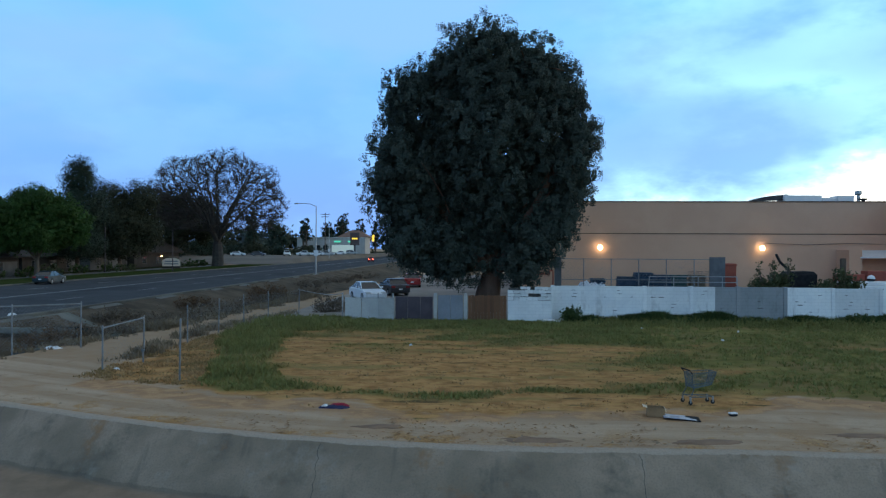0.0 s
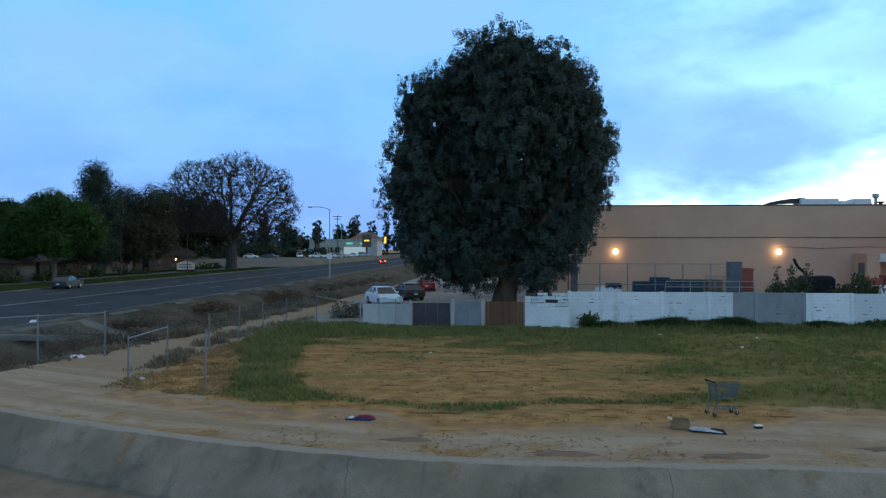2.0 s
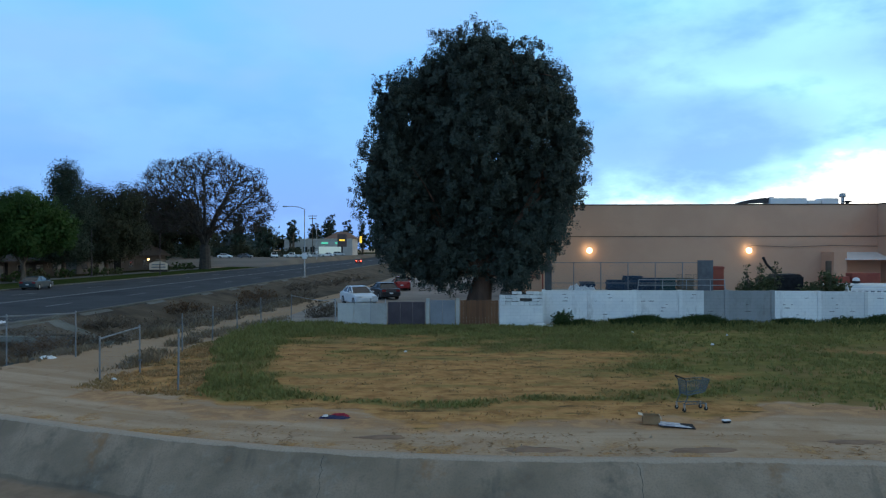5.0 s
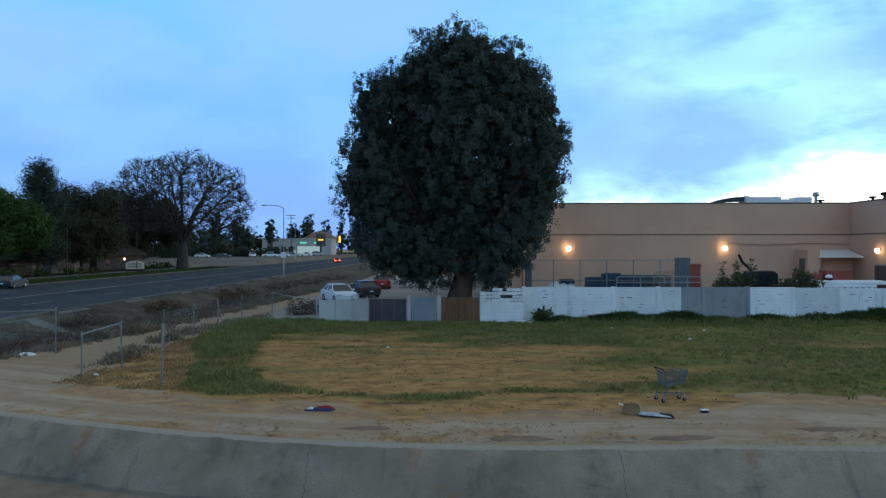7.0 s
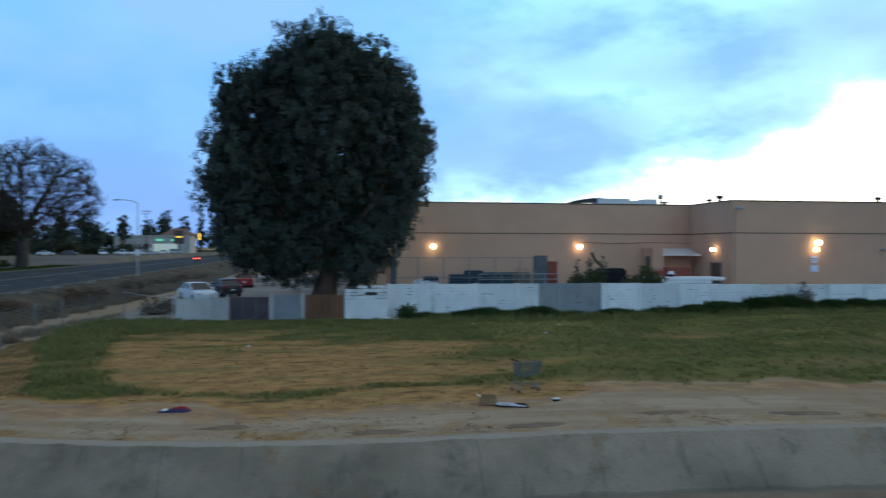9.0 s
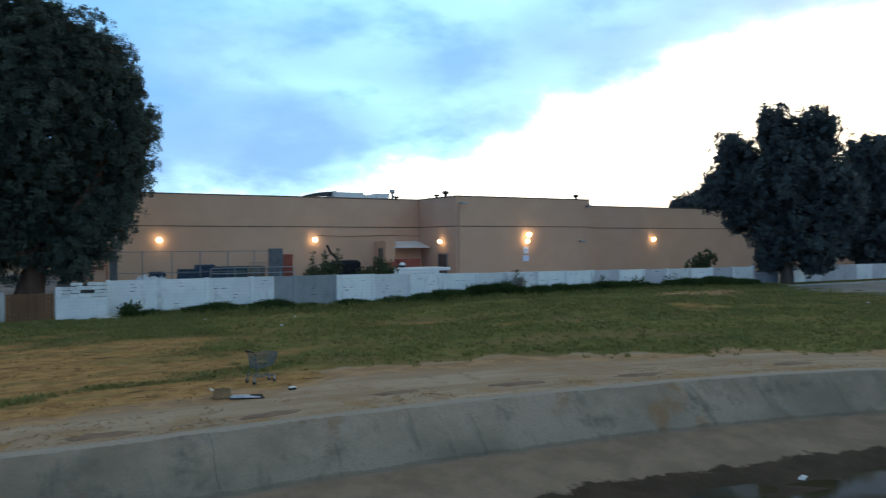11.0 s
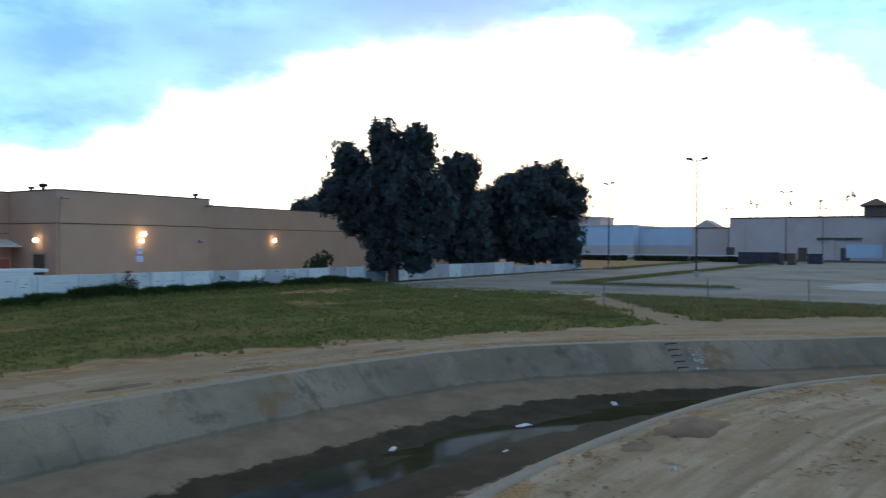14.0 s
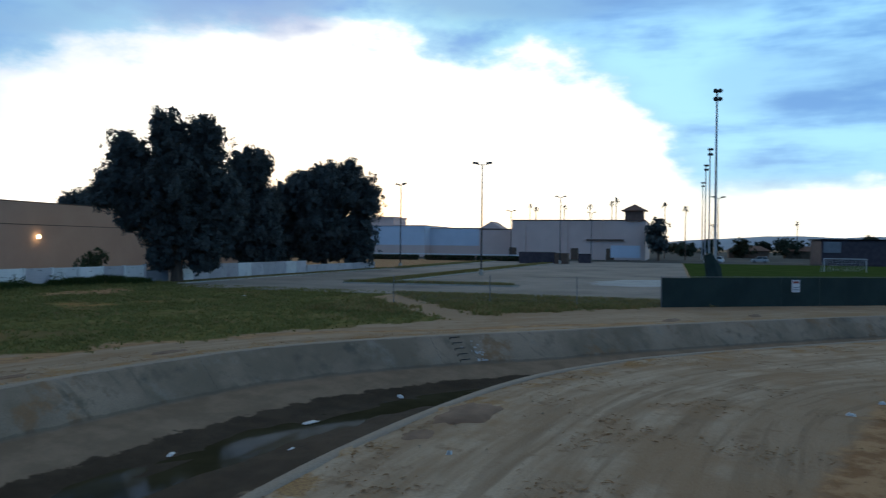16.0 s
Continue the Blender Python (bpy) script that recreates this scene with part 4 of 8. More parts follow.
# broken stretch of block: three loose courses with ragged gaps
part("panel", Shape().box(1.15, GY - 0.09, -0.2, 3.75, GY + 0.09, 1.22, c=0.012), M_BLOCKW, fence, "broken white block courses with gaps")
# near-black board added behind the courses: it paints the shade in their gaps
part("gap_backing", Shape().box(1.2, GY + 0.1, 1.2, 3.7, GY + 0.16, 1.95), M_GAP, fence)
rng = random.Random(13)
for z0, z1, spans in ((1.225, 1.43, ((1.15, 3.75),)), (1.45, 1.62, ((1.15, 2.4), (3.1, 3.75))), (1.64, 1.83, ((1.15, 3.75),)), (1.86, 2.04, ((1.9, 2.5), (2.75, 3.75)))):
    for a0, a1 in spans:
        x = a0
        while x < a1 - 0.1:
            w_ = min(rng.uniform(0.3, 0.5), a1 - x)
            part("block", Shape().box(x, GY - 0.09, z0 + rng.uniform(-0.02, 0.02), x + w_ - 0.015, GY + 0.09, z1 + rng.uniform(-0.015, 0.015), pose(0, 0, rng.uniform(-0.01, 0.01)), c=0.015), M_BLOCKW, fence)
            x += w_
part("rubble", Shape().box(3.2, GY - 0.8, -0.05, 3.9, GY - 0.3, 0.18, c=0.07).box(3.5, GY - 1.0, -0.05, 4.3, GY - 0.6, 0.12, c=0.05), M_BLOCKW, fence)

# ---- trees ----
M_BARK = surf("grey_brown_bark", (0.085, 0.06, 0.045), (0.14, 0.10, 0.075), 2.0, 0.95, 0.8, 12, stretch=(1, 1, 0.25))
M_REDBARK = surf("red_brown_bark", (0.075, 0.042, 0.030), (0.13, 0.075, 0.052), 2.0, 0.95, 0.8, 12, stretch=(1, 1, 0.25))
M_LEAF_DARK = leafy("grey_green_leaves", (0.044, 0.062, 0.052), (0.088, 0.112, 0.094))
M_LEAF_BLUE = leafy("dark_blue_green_leaves", (0.066, 0.084, 0.086), (0.100, 0.122, 0.122))
M_LEAF_GREEN = leafy("fresh_green_leaves", (0.028, 0.066, 0.014), (0.055, 0.105, 0.024))
# darkened copy of the leaf green: the gloom at dusk is in the colour
M_LEAF_SHADE = leafy("dusk_darkened_leaves", (0.019, 0.033, 0.021), (0.040, 0.060, 0.038))
M_LEAF_OLIVE = leafy("olive_brown_leaves", (0.028, 0.034, 0.018), (0.054, 0.057, 0.030))
M_TWIG = surf("bare_grey_twigs", (0.10, 0.08, 0.065), (0.15, 0.12, 0.10), 2.0, 0.95)


def bent(p, q, bend, rg, n=5):
    """Points of a limb from p to q that sags or wanders a little."""
    p, q = Vector(p), Vector(q)
    side = Vector((rg.uniform(-1, 1), rg.uniform(-1, 1), rg.uniform(-0.3, 0.8))) * bend * (q - p).length
    return [p.lerp(q, i / n) + side * math.sin(math.pi * i / n) * 0.5 for i in range(n + 1)]


def limb(sh, pts_, r0, r1, n=7):
    """A tapered limb along the points."""
    rings = []
    m_ = len(pts_)
    for i, p in enumerate(pts_):
        d = (pts_[min(i + 1, m_ - 1)] - pts_[max(i - 1, 0)]).normalized()
        u = d.orthogonal().normalized()
        w = d.cross(u)
        r = r0 + (r1 - r0) * i / (m_ - 1)
        base = len(sh.v)
        for k in range(n):
            a = 2 * math.pi * k / n
            sh.v.append(tuple(p + r * (math.cos(a) * u + math.sin(a) * w)))
        rings.append(base)
    for a, b_ in zip(rings, rings[1:]):
        for k in range(n):
            sh.f.append((a + k, a + (k + 1) % n, b_ + (k + 1) % n, b_ + k))


def leaf_mesh(name, centres, size, material, parent, seed, droop=0.0, aspect=0.45, label="", facing=None):
    """One mesh of leaf blades, two triangles each, at the given centres."""
    rg = np.random.default_rng(seed)
    c = np.asarray(centres, float)
    n = len(c)
    d = rg.normal(size=(n, 3))
    d[:, 2] -= droop
    d /= np.linalg.norm(d, axis=1)[:, None]
    side = rg.normal(size=(n, 3))
    if facing is not None:      # blades turn their faces outwards
        nrm = facing + 0.42 * rg.normal(size=(n, 3))
        nrm /= np.linalg.norm(nrm, axis=1)[:, None]
        d -= nrm * (d * nrm).sum(1)[:, None]
        d /= np.linalg.norm(d, axis=1)[:, None] + 1e-6
        side = nrm
    e_ = np.cross(d, side)
    e_ /= np.linalg.norm(e_, axis=1)[:, None]
    s_ = size * rg.uniform(0.6, 1.35, n)[:, None]
    verts = np.stack([c - d * s_, c + e_ * s_ * aspect, c + d * s_, c - e_ * s_ * aspect], 1).reshape(-1, 3)
    me_ = bpy.data.meshes.new(name)
    me_.vertices.add(4 * n)
    me_.vertices.foreach_set("co", verts.ravel())
    me_.loops.add(4 * n)
    me_.loops.foreach_set("vertex_index", np.arange(4 * n, dtype=np.int32))
    me_.polygons.add(n)
    me_.polygons.foreach_set("loop_start", np.arange(0, 4 * n, 4, dtype=np.int32))
    me_.update(calc_edges=True)
    me_.materials.append(material)
    ob = new(name, me_)
    ob.parent = parent
    if label:
        ob["label"] = label
    return ob


def crown_points(blobs, n, seed, clump=0.55, shell=0.55, hang=0.0, per=26, aim=False):
    """Leaf places: clumps scattered through the outer part of each rounded lobe, some hanging in strands."""
    rg = np.random.default_rng(seed)
    b_ = np.array(blobs, float)
    wgt = (b_[:, 3] * b_[:, 4] * b_[:, 5]) ** (2 / 3)
    pick = rg.choice(len(b_), size=max(1, n // per), p=wgt / wgt.sum())
    u = rg.normal(size=(len(pick), 3))
    u /= np.linalg.norm(u, axis=1)[:, None]
    r = 1.0 - shell * rg.random(len(pick)) ** 1.6
    r *= 1 + 0.03 * np.clip(rg.normal(size=len(pick)), -1.5, 1.5)
    c = b_[pick, :3] + u * r[:, None] * b_[pick, 3:6]
    off = np.clip(rg.normal(size=(len(pick), per, 3)), -1.3, 1.3) * clump * rg.uniform(0.5, 1.2, (len(pick), 1, 1))
    off[:, :, :2] *= 0.75 if hang else 1.0
    off[:, :, 2] -= hang * rg.random((len(pick), per)) ** 1.3 * rg.uniform(0.3, 1.4, (len(pick), 1))
    out = (c[:, None, :] + off).reshape(-1, 3)
    if not aim:
        return out
    nrm = np.repeat(u + np.array((0, 0, 0.35)), per, 0)
    return out, nrm


def lumpy(blobs, r, seed, cover=0.95, tall=1.0):
    """Small rounded lobes over the outside of the large ones."""
    rg = random.Random(seed)
    out = []
    for i, (bx, by, bz, rx, ry, rz) in enumerate(blobs):
        k = int(cover * 4 * (rx * ry * rz) ** (2 / 3) / (r * r)) + 3
        for j in range(k):
            zz = 1 - 2 * (j + 0.5) / k
            a = j * 2.39996 + rg.uniform(-0.4, 0.4)
            q = math.sqrt(max(0.0, 1 - zz * zz))
            rr = r * rg.uniform(0.65, 1.3)
            f = 1 + rg.uniform(-0.14, 0.10)
            c = (bx + max(0.2, rx * f - 0.55 * rr) * q * math.cos(a), by + max(0.2, ry * f - 0.55 * rr) * q * math.sin(a), bz + max(0.2, rz * f - 0.55 * rr) * zz)
            if all(o == i or ((c[0] - b_[0]) / b_[3]) ** 2 + ((c[1] - b_[1]) / b_[4]) ** 2 + ((c[2] - b_[2]) / b_[5]) ** 2 > 0.5 for o, b_ in enumerate(blobs)):
                out.append((*c, rr, rr, rr * tall * rg.uniform(0.8, 1.1)))
    return out


def tree(x, y, blobs, trunk, n, size, material, seed, label, category="tree", fork=2.5, hang=0.0, clump=0.55, r0=0.45, lean=(0, 0), shell=0.55, name="tree", twigs=0, group="", per=26, lump=0.0, tall=1.0, cover=0.95):
    """A trunk that forks into a limb for each lobe of the crown, and a crown of leaves. Lobes: x, y, z, rx, ry, rz from the foot."""
    rg = random.Random(seed)
    e_ = thing(name, pose(x, y, 0), label, category, group)
    sh = Shape()
    top = Vector((lean[0], lean[1], fork))
    limb(sh, [Vector((0, 0, -0.3)), Vector((lean[0] * 0.15, lean[1] * 0.15, fork * 0.3)), Vector((lean[0] * 0.5, lean[1] * 0.5, fork * 0.65)), top], r0 * 1.35, r0 * 0.85, 10)
    for bx, by, bz, rx, ry, rz in blobs:
        goal = Vector((bx, by, bz + rz * 0.25))
        pts_ = bent(top - Vector((0, 0, 0.2)), goal, 0.22, rg)
        limb(sh, pts_, r0 * 0.5, r0 * 0.12)
        for _ in range(5 + twigs):
            a = pts_[rg.randint(2, 5)]
            g_ = Vector((bx + rx * rg.uniform(-0.85, 0.85), by + ry * rg.uniform(-0.85, 0.85), bz + rz * rg.uniform(-0.6, 0.85)))
            limb(sh, bent(a, g_, 0.25, rg, 4), r0 * 0.14, r0 * 0.03, 5)
    part("trunk", sh, material[0], e_, smooth=True)
    if n:
        spots, facing = crown_points(lumpy(blobs, lump, seed, cover, tall) if lump else blobs, n, seed, clump, shell, hang, per, True)
        if lump:
            core = [(*b_[:3], b_[3] * 0.76, b_[4] * 0.76, b_[5] * 0.76) for b_ in blobs]
            leaf_mesh("inner_foliage", crown_points(core, n // 3, seed + 1, clump * 1.5, 0.45, hang, per), size * 2.3, material[1], e_, seed + 2, 0.5, 0.6)
        leaf_mesh("crown", spots, size, material[1], e_, seed, 0.35 if hang else 0.0, facing=facing)
    return e_


# the great evergreen behind the panel fence
big_blobs = [(0.1, 0, 16.5, 3.8, 3.4, 2.95), (3.2, 0.3, 15.8, 2.7, 2.6, 2.4), (-4.4, 0.4, 13.8, 3.0, 3.2, 3.3), (-5.5, -0.5, 8.9, 2.9, 3.2, 4.0), (4.7, 0.6, 14.1, 2.3, 2.6, 2.4), (5.0, 0.2, 9.4, 2.4, 3.0, 2.6), (0.2, -0.6, 11.2, 4.4, 4.4, 5.4),
             (-4.0, -0.8, 4.7, 2.6, 2.8, 2.5), (0.4, 0.6, 5.6, 3.6, 3.2, 2.6), (3.0, -0.4, 4.7, 1.9, 2.4, 2.2), (4.6, 0.3, 6.4, 1.9, 2.2, 1.8), (-1.8, 0.3, 15.4, 3.1, 3.2, 2.7), (6.1, -0.2, 11.6, 1.1, 1.6, 1.6), (2.0, 0.4, 13.2, 1.9, 2.6, 2.6), (-2.2, -1.0, 3.6, 1.7, 1.6, 1.5), (2.3, -1.0, 3.6, 1.4, 1.5, 1.7), (2.5, 0.8, 8.0, 2.3, 2.0, 2.4), (-2.6, 0.8, 8.2, 2.1, 2.0, 2.4)]
tree(-0.15, 51.0, big_blobs, None, 430000, 0.074, (M_REDBARK, M_LEAF_DARK), 3, "huge dense grey-green evergreen tree with hanging foliage", fork=2.9, hang=0.04, clump=0.2, r0=0.75, lean=(0.5, 0), per=50, shell=0.4, lump=1.3, tall=1.2, cover=0.72)


def turned(blobs, bearing):
    """Lobes given as (right, up, radius) across the line of sight at a bearing, as x, y, z lobes."""
    c, s_ = math.cos(radians(bearing)), math.sin(radians(bearing))
    return [(r_ * c, -r_ * s_, z, rr, rr, rz) for r_, z, rr, rz in blobs]


tree(61.85, 44.5, turned([(-0.9, 14.6, 2.0, 2.4), (2.6, 14.0, 2.2, 2.6), (-4.7, 12.4, 2.1, 2.2), (0.6, 11.0, 3.6, 3.2), (-0.8, 9.0, 4.2, 4.0), (-1.2, 5.4, 2.4, 2.4), (1.6, 4.6, 2.9, 2.8), (4.0, 8.0, 2.6, 3.6), (-5.4, 9.2, 2.3, 2.3), (-6.4, 8.4, 1.5, 1.3), (-3.8, 6.6, 2.0, 1.8), (-1.4, 2.6, 1.5, 1.5), (2.3, 2.5, 1.6, 1.5), (3.4, 4.6, 1.8, 2.0), (-4.6, 10.6, 1.8, 1.8)], 54), None, 120000, 0.125, (M_BARK, M_LEAF_BLUE), 8,
     "tall dark blue-green tree against the end of the block wall", fork=2.4, hang=0.06, clump=0.26, r0=0.5, per=40, shell=0.5, lump=1.2)
tree(79.2, 71.5, [(0, 0, 9.0, 2.6, 2.6, 1.6), (2.5, 0, 9.8, 2.6, 2.0, 1.8), (-2.2, 0.3, 9.0, 1.4, 1.6, 1.0)], None, 9000, 0.2, (M_BARK, M_LEAF_BLUE), 9, "dark leafy tree top behind the store wall", fork=3, clump=0.4, r0=0.25)
tree(84.5, 50.5, turned([(0, 13.4, 3.0, 3.0), (0.6, 8.6, 3.4, 3.4), (-2.8, 9.8, 2.6, 3.0), (1.5, 4.6, 3.0, 2.4), (-2.4, 4.4, 2.6, 2.4), (1.0, 2.6, 3.0, 1.6)], 59), None, 50000, 0.16, (M_BARK, M_LEAF_BLUE), 12, "narrow dark tree behind the block wall", fork=2.5, hang=0.06, clump=0.3, r0=0.4, per=36, shell=0.5, lump=1.2)
tree(107.8, 51.3, turned([(-0.4, 12.0, 6.4, 4.4), (-6.0, 9.8, 4.0, 4.0), (5.6, 11.2, 3.2, 4.2), (4.0, 15.6, 1.4, 1.8), (0.6, 15.0, 3.0, 1.9), (-3.4, 13.4, 2.6, 1.9), (0, 5.8, 6.4, 3.4), (-6.8, 5.8, 3.0, 2.8), (5.4, 6.2, 2.6, 3.2), (-0.5, 3.2, 4.2, 2.0), (-8.8, 8.4, 2.8, 3.6), (-7.2, 3.4, 3.4, 2.2), (5.2, 3.2, 3.0, 2.0)], 64), None, 95000, 0.19, (M_BARK, M_LEAF_BLUE), 14,
     "broad dark tree behind the low end of the block wall", fork=2.2, hang=0.08, clump=0.36, r0=0.5, per=36, shell=0.5, lump=1.6)


# ---- vehicles ----
M_GLASS = surf("dark_car_glass", (0.02, 0.025, 0.03), (0.03, 0.035, 0.04), 1.0, 0.08, 0.0, 10, spec=0.6)
M_TYRE = surf("tyre_rubber", (0.02, 0.02, 0.02), (0.03, 0.03, 0.03), 3.0, 0.9)
M_HEAD = surf("clear_lamp_lens", (0.6, 0.6, 0.6), (0.7, 0.7, 0.7), 3.0, 0.2, 0.0)
M_HEADLIT = surf("lit_headlamp", (0.9, 0.85, 0.7), (0.9, 0.85, 0.7), 3.0, 0.2, 0.0, emit=((1.0, 0.85, 0.6), 60.0))
M_TAIL = surf("red_lamp_lens", (0.22, 0.02, 0.02), (0.3, 0.03, 0.03), 3.0, 0.25, 0.0)
M_TAILLIT = surf("lit_tail_lamp", (0.5, 0.05, 0.03), (0.5, 0.05, 0.03), 3.0, 0.3, 0.0, emit=((1.0, 0.06, 0.03), 16.0))


def paint(name, c):
    return surf(name, c, tuple(min(1, 1.1 * x + 0.005) for x in c), 1.0, 0.28, 0.0, 10, spec=0.5)


P_WHITE, P_BLACK, P_TEAL, P_RED, P_SILVER, P_BEIGE = paint("white_car_paint", (0.66, 0.68, 0.70)), paint("black_car_paint", (0.02, 0.02, 0.025)), paint("teal_car_paint", (0.010, 0.028, 0.036)), paint("red_car_paint", (0.32, 0.02, 0.02)), paint("silver_car_paint", (0.36, 0.38, 0.40)), paint("dark_grey_car_paint", (0.08, 0.08, 0.09))

# side outlines, nose at +x: (x, z)
CARS = {
    "sedan": ([(-2.3, 0.35), (-2.32, 0.75), (-2.2, 0.98), (-1.5, 1.04), (1.0, 0.98), (2.05, 0.80), (2.3, 0.62), (2.3, 0.34), (1.8, 0.22), (-1.9, 0.22)], [(-1.75, 1.0), (-1.05, 1.42), (0.15, 1.46), (1.05, 0.98)], 0.9),
    "suv": ([(-2.35, 0.4), (-2.38, 0.9), (-2.3, 1.12), (-1.5, 1.14), (1.2, 1.10), (2.15, 0.98), (2.35, 0.72), (2.33, 0.42), (1.85, 0.28), (-1.9, 0.28)], [(-2.22, 1.12), (-1.95, 1.70), (0.35, 1.76), (1.25, 1.10)], 0.95),
    "pickup": ([(-2.75, 0.5), (-2.78, 1.05), (-0.95, 1.08), (1.3, 1.12), (2.5, 1.02), (2.72, 0.75), (2.7, 0.45), (2.1, 0.34), (-2.3, 0.36)], [(-0.95, 1.08), (-0.75, 1.78), (0.6, 1.80), (1.35, 1.12)], 0.97),
}


def loft_side(outline, rows):
    """A body from a side outline: rows of (y, scale towards the middle height)."""
    sh = Shape()
    n = len(outline)
    zc_ = sum(z for _, z in outline) / n
    for y, k, kx in rows:
        sh.v += [(x * kx, y, zc_ + (z - zc_) * k) for x, z in outline]
    for r in range(len(rows) - 1):
        for i in range(n):
            a, b_ = r * n + i, r * n + (i + 1) % n
            sh.f.append((a, b_, b_ + n, a + n))
    sh.f += [tuple(range(n))[::-1], tuple(range((len(rows) - 1) * n, len(rows) * n))]
    return sh


def car(x, y, yaw, kind, colour, label, lit="", group="cars", z=0.03):
    """A car with its nose along +x before the turn."""
    low, top, hw = CARS[kind]
    e_ = thing("car", pose(x, y, z, 0, 0, yaw), label, "car", group)
    part("body", loft_side(low, [(-hw, 0.72, 0.97), (-hw * 0.96, 0.95, 0.99), (-hw * 0.8, 1, 1), (hw * 0.8, 1, 1), (hw * 0.96, 0.95, 0.99), (hw, 0.72, 0.97)]), colour, e_, smooth=False)
    # greenhouse: glass with a painted roof and pillars
    sh = Shape()
    n = len(top)
    zb, zt = top[0][1], max(z_ for _, z_ in top)
    yy = lambda z_: hw * (0.92 - 0.2 * (z_ - zb) / (zt - zb))
    sh.add([(x_, s_ * yy(z_), z_) for s_ in (-1, 1) for x_, z_ in top], [tuple(range(n)), tuple(range(n, 2 * n))[::-1]] + [(i, i + n, (i + 1) % n + n, (i + 1) % n) for i in range(n)])
    part("window_glass", sh, M_GLASS, e_, "dark glass")
    sh = Shape()
    (xa, za), (xb, zb2) = top[1], top[2]
    sh.box(xa - 0.04, -hw * 0.74, zt - 0.03, xb + 0.04, hw * 0.74, zt + 0.03, c=0.02)
    for s_ in (-1, 1):
        for p, q in ((top[0], top[1]), (top[3], top[2])):
            sh.tube((p[0], s_ * yy(p[1]), p[1]), (q[0], s_ * yy(q[1]), q[1]), 0.045, n=6)
        xm = (xa + xb) / 2 - 0.1
        sh.tube((xm, s_ * yy(zb), zb), (xm, s_ * yy(zt), zt - 0.02), 0.04, n=6)
    part("roof", sh, colour, e_)
    ends = low[0][0], low[-4][0]
    rw = 0.34 if kind != "pickup" else 0.4
    for wx in (-1.38, 1.42):
        for s_ in (-1, 1):
            t_ = part("wheel", Shape().tube((wx, s_ * (hw - 0.2), rw), (wx, s_ * (hw + 0.02), rw), rw, n=18), M_TYRE, e_, smooth=False)
            part("rim", Shape().tube((wx, s_ * (hw + 0.015), rw), (wx, s_ * (hw + 0.03), rw), rw * 0.62, rw * 0.55, n=14), M_GALV, t_)
    for s_ in (-1, 1):
        fx, bx = max(p[0] for p in low), min(p[0] for p in low)
        part("headlight", Shape().box(fx - 0.28, s_ * hw * 0.72 - 0.2, 0.62, fx - 0.02, s_ * hw * 0.72 + 0.2, 0.78, c=0.03), M_HEADLIT if "head" in lit else M_HEAD, e_)
        part("tail_light", Shape().box(bx - 0.015, s_ * hw * 0.74 - 0.18, 0.72, bx + 0.2, s_ * hw * 0.74 + 0.18, 0.92, c=0.03), M_TAILLIT if "tail" in lit else M_TAIL, e_)
        part("mirror", Shape().box(0.72, s_ * (hw + 0.06) - 0.09, 1.0, 0.9, s_ * (hw + 0.06) + 0.09, 1.14, c=0.03), colour, e_)
    part("bumper", Shape().box(max(p[0] for p in low) - 0.12, -hw * 0.8, 0.36, max(p[0] for p in low) + 0.03, hw * 0.8, 0.52, c=0.03), M_DARKMETAL if kind == "pickup" else colour, e_)
    part("plate", Shape().box(min(p[0] for p in low) - 0.03, -0.16, 0.55, min(p[0] for p in low) - 0.005, 0.16, 0.67), M_WHITEMETAL, e_)
    return e_


car(-9.9, 61.2, -63, "sedan", P_WHITE, "white sedan parked in the yard behind the fence")
car(-8.7, 68.4, 114, "sedan", P_BLACK, "black coupe parked with its tail to the fence")
car(-8.4, 83.0, 95, "sedan", P_RED, "red sedan parked under the great tree")
car(-50.3, 83.4, 97, "sedan", P_TEAL, "dark teal sedan parked at the kerb")
car(-36.5, 232, 97, "sedan", P_RED, "red car on the road with lit tail lamps", "tail")
for k, (x, y, yaw, kind, col, lab, lit) in enumerate(((-65.2, 240, -72, "pickup", P_WHITE, "white pickup with lit headlamps by the far corner", "head"), (-60.4, 244, 190, "pickup", P_WHITE, "white pickup parked by the far corner", ""), (-58.2, 253, 188, "sedan", P_WHITE, "white sedan in the far row", ""), (-56.2, 260, 8, "sedan", P_SILVER, "silver sedan in the far row", ""),
        (-56.6, 284, 185, "sedan", P_WHITE, "white sedan in the far row", ""), (-56.2, 306, 8, "suv", P_SILVER, "silver wagon in the far row", ""), (-80, 236, 10, "sedan", P_WHITE, "white sedan in the far lot", ""), (-74, 238, 5, "sedan", P_BEIGE, "dark sedan in the far lot", ""))):
    car(x, y, yaw, kind, col, lab, lit, z=1.62)
car(216, -12, 80, "suv", P_WHITE, "white wagon in the far lot by the mall")
car(232, -25, 80, "suv", P_SILVER, "silver wagon in the far lot by the mall")
for k in range(6):
    car(262, -74 - 9 * k - 3 * (k % 2), 85 + 5 * (k % 3), ("suv", "pickup", "sedan")[k % 3], (P_WHITE, P_SILVER, P_BEIGE)[(k * 2) % 3], "car parked in a row beyond the sports field")

# ---- chain-link fences ----
M_POST = surf("weathered_steel_post", (0.16, 0.17, 0.18), (0.24, 0.25, 0.26), 3.0, 0.55, 0.1, 30, metal=0.5)
M_WIRE = surf("chain_link_wire", (0.20, 0.21, 0.22), (0.27, 0.28, 0.29), 3.0, 0.6, 0.0, 30, metal=0.4)


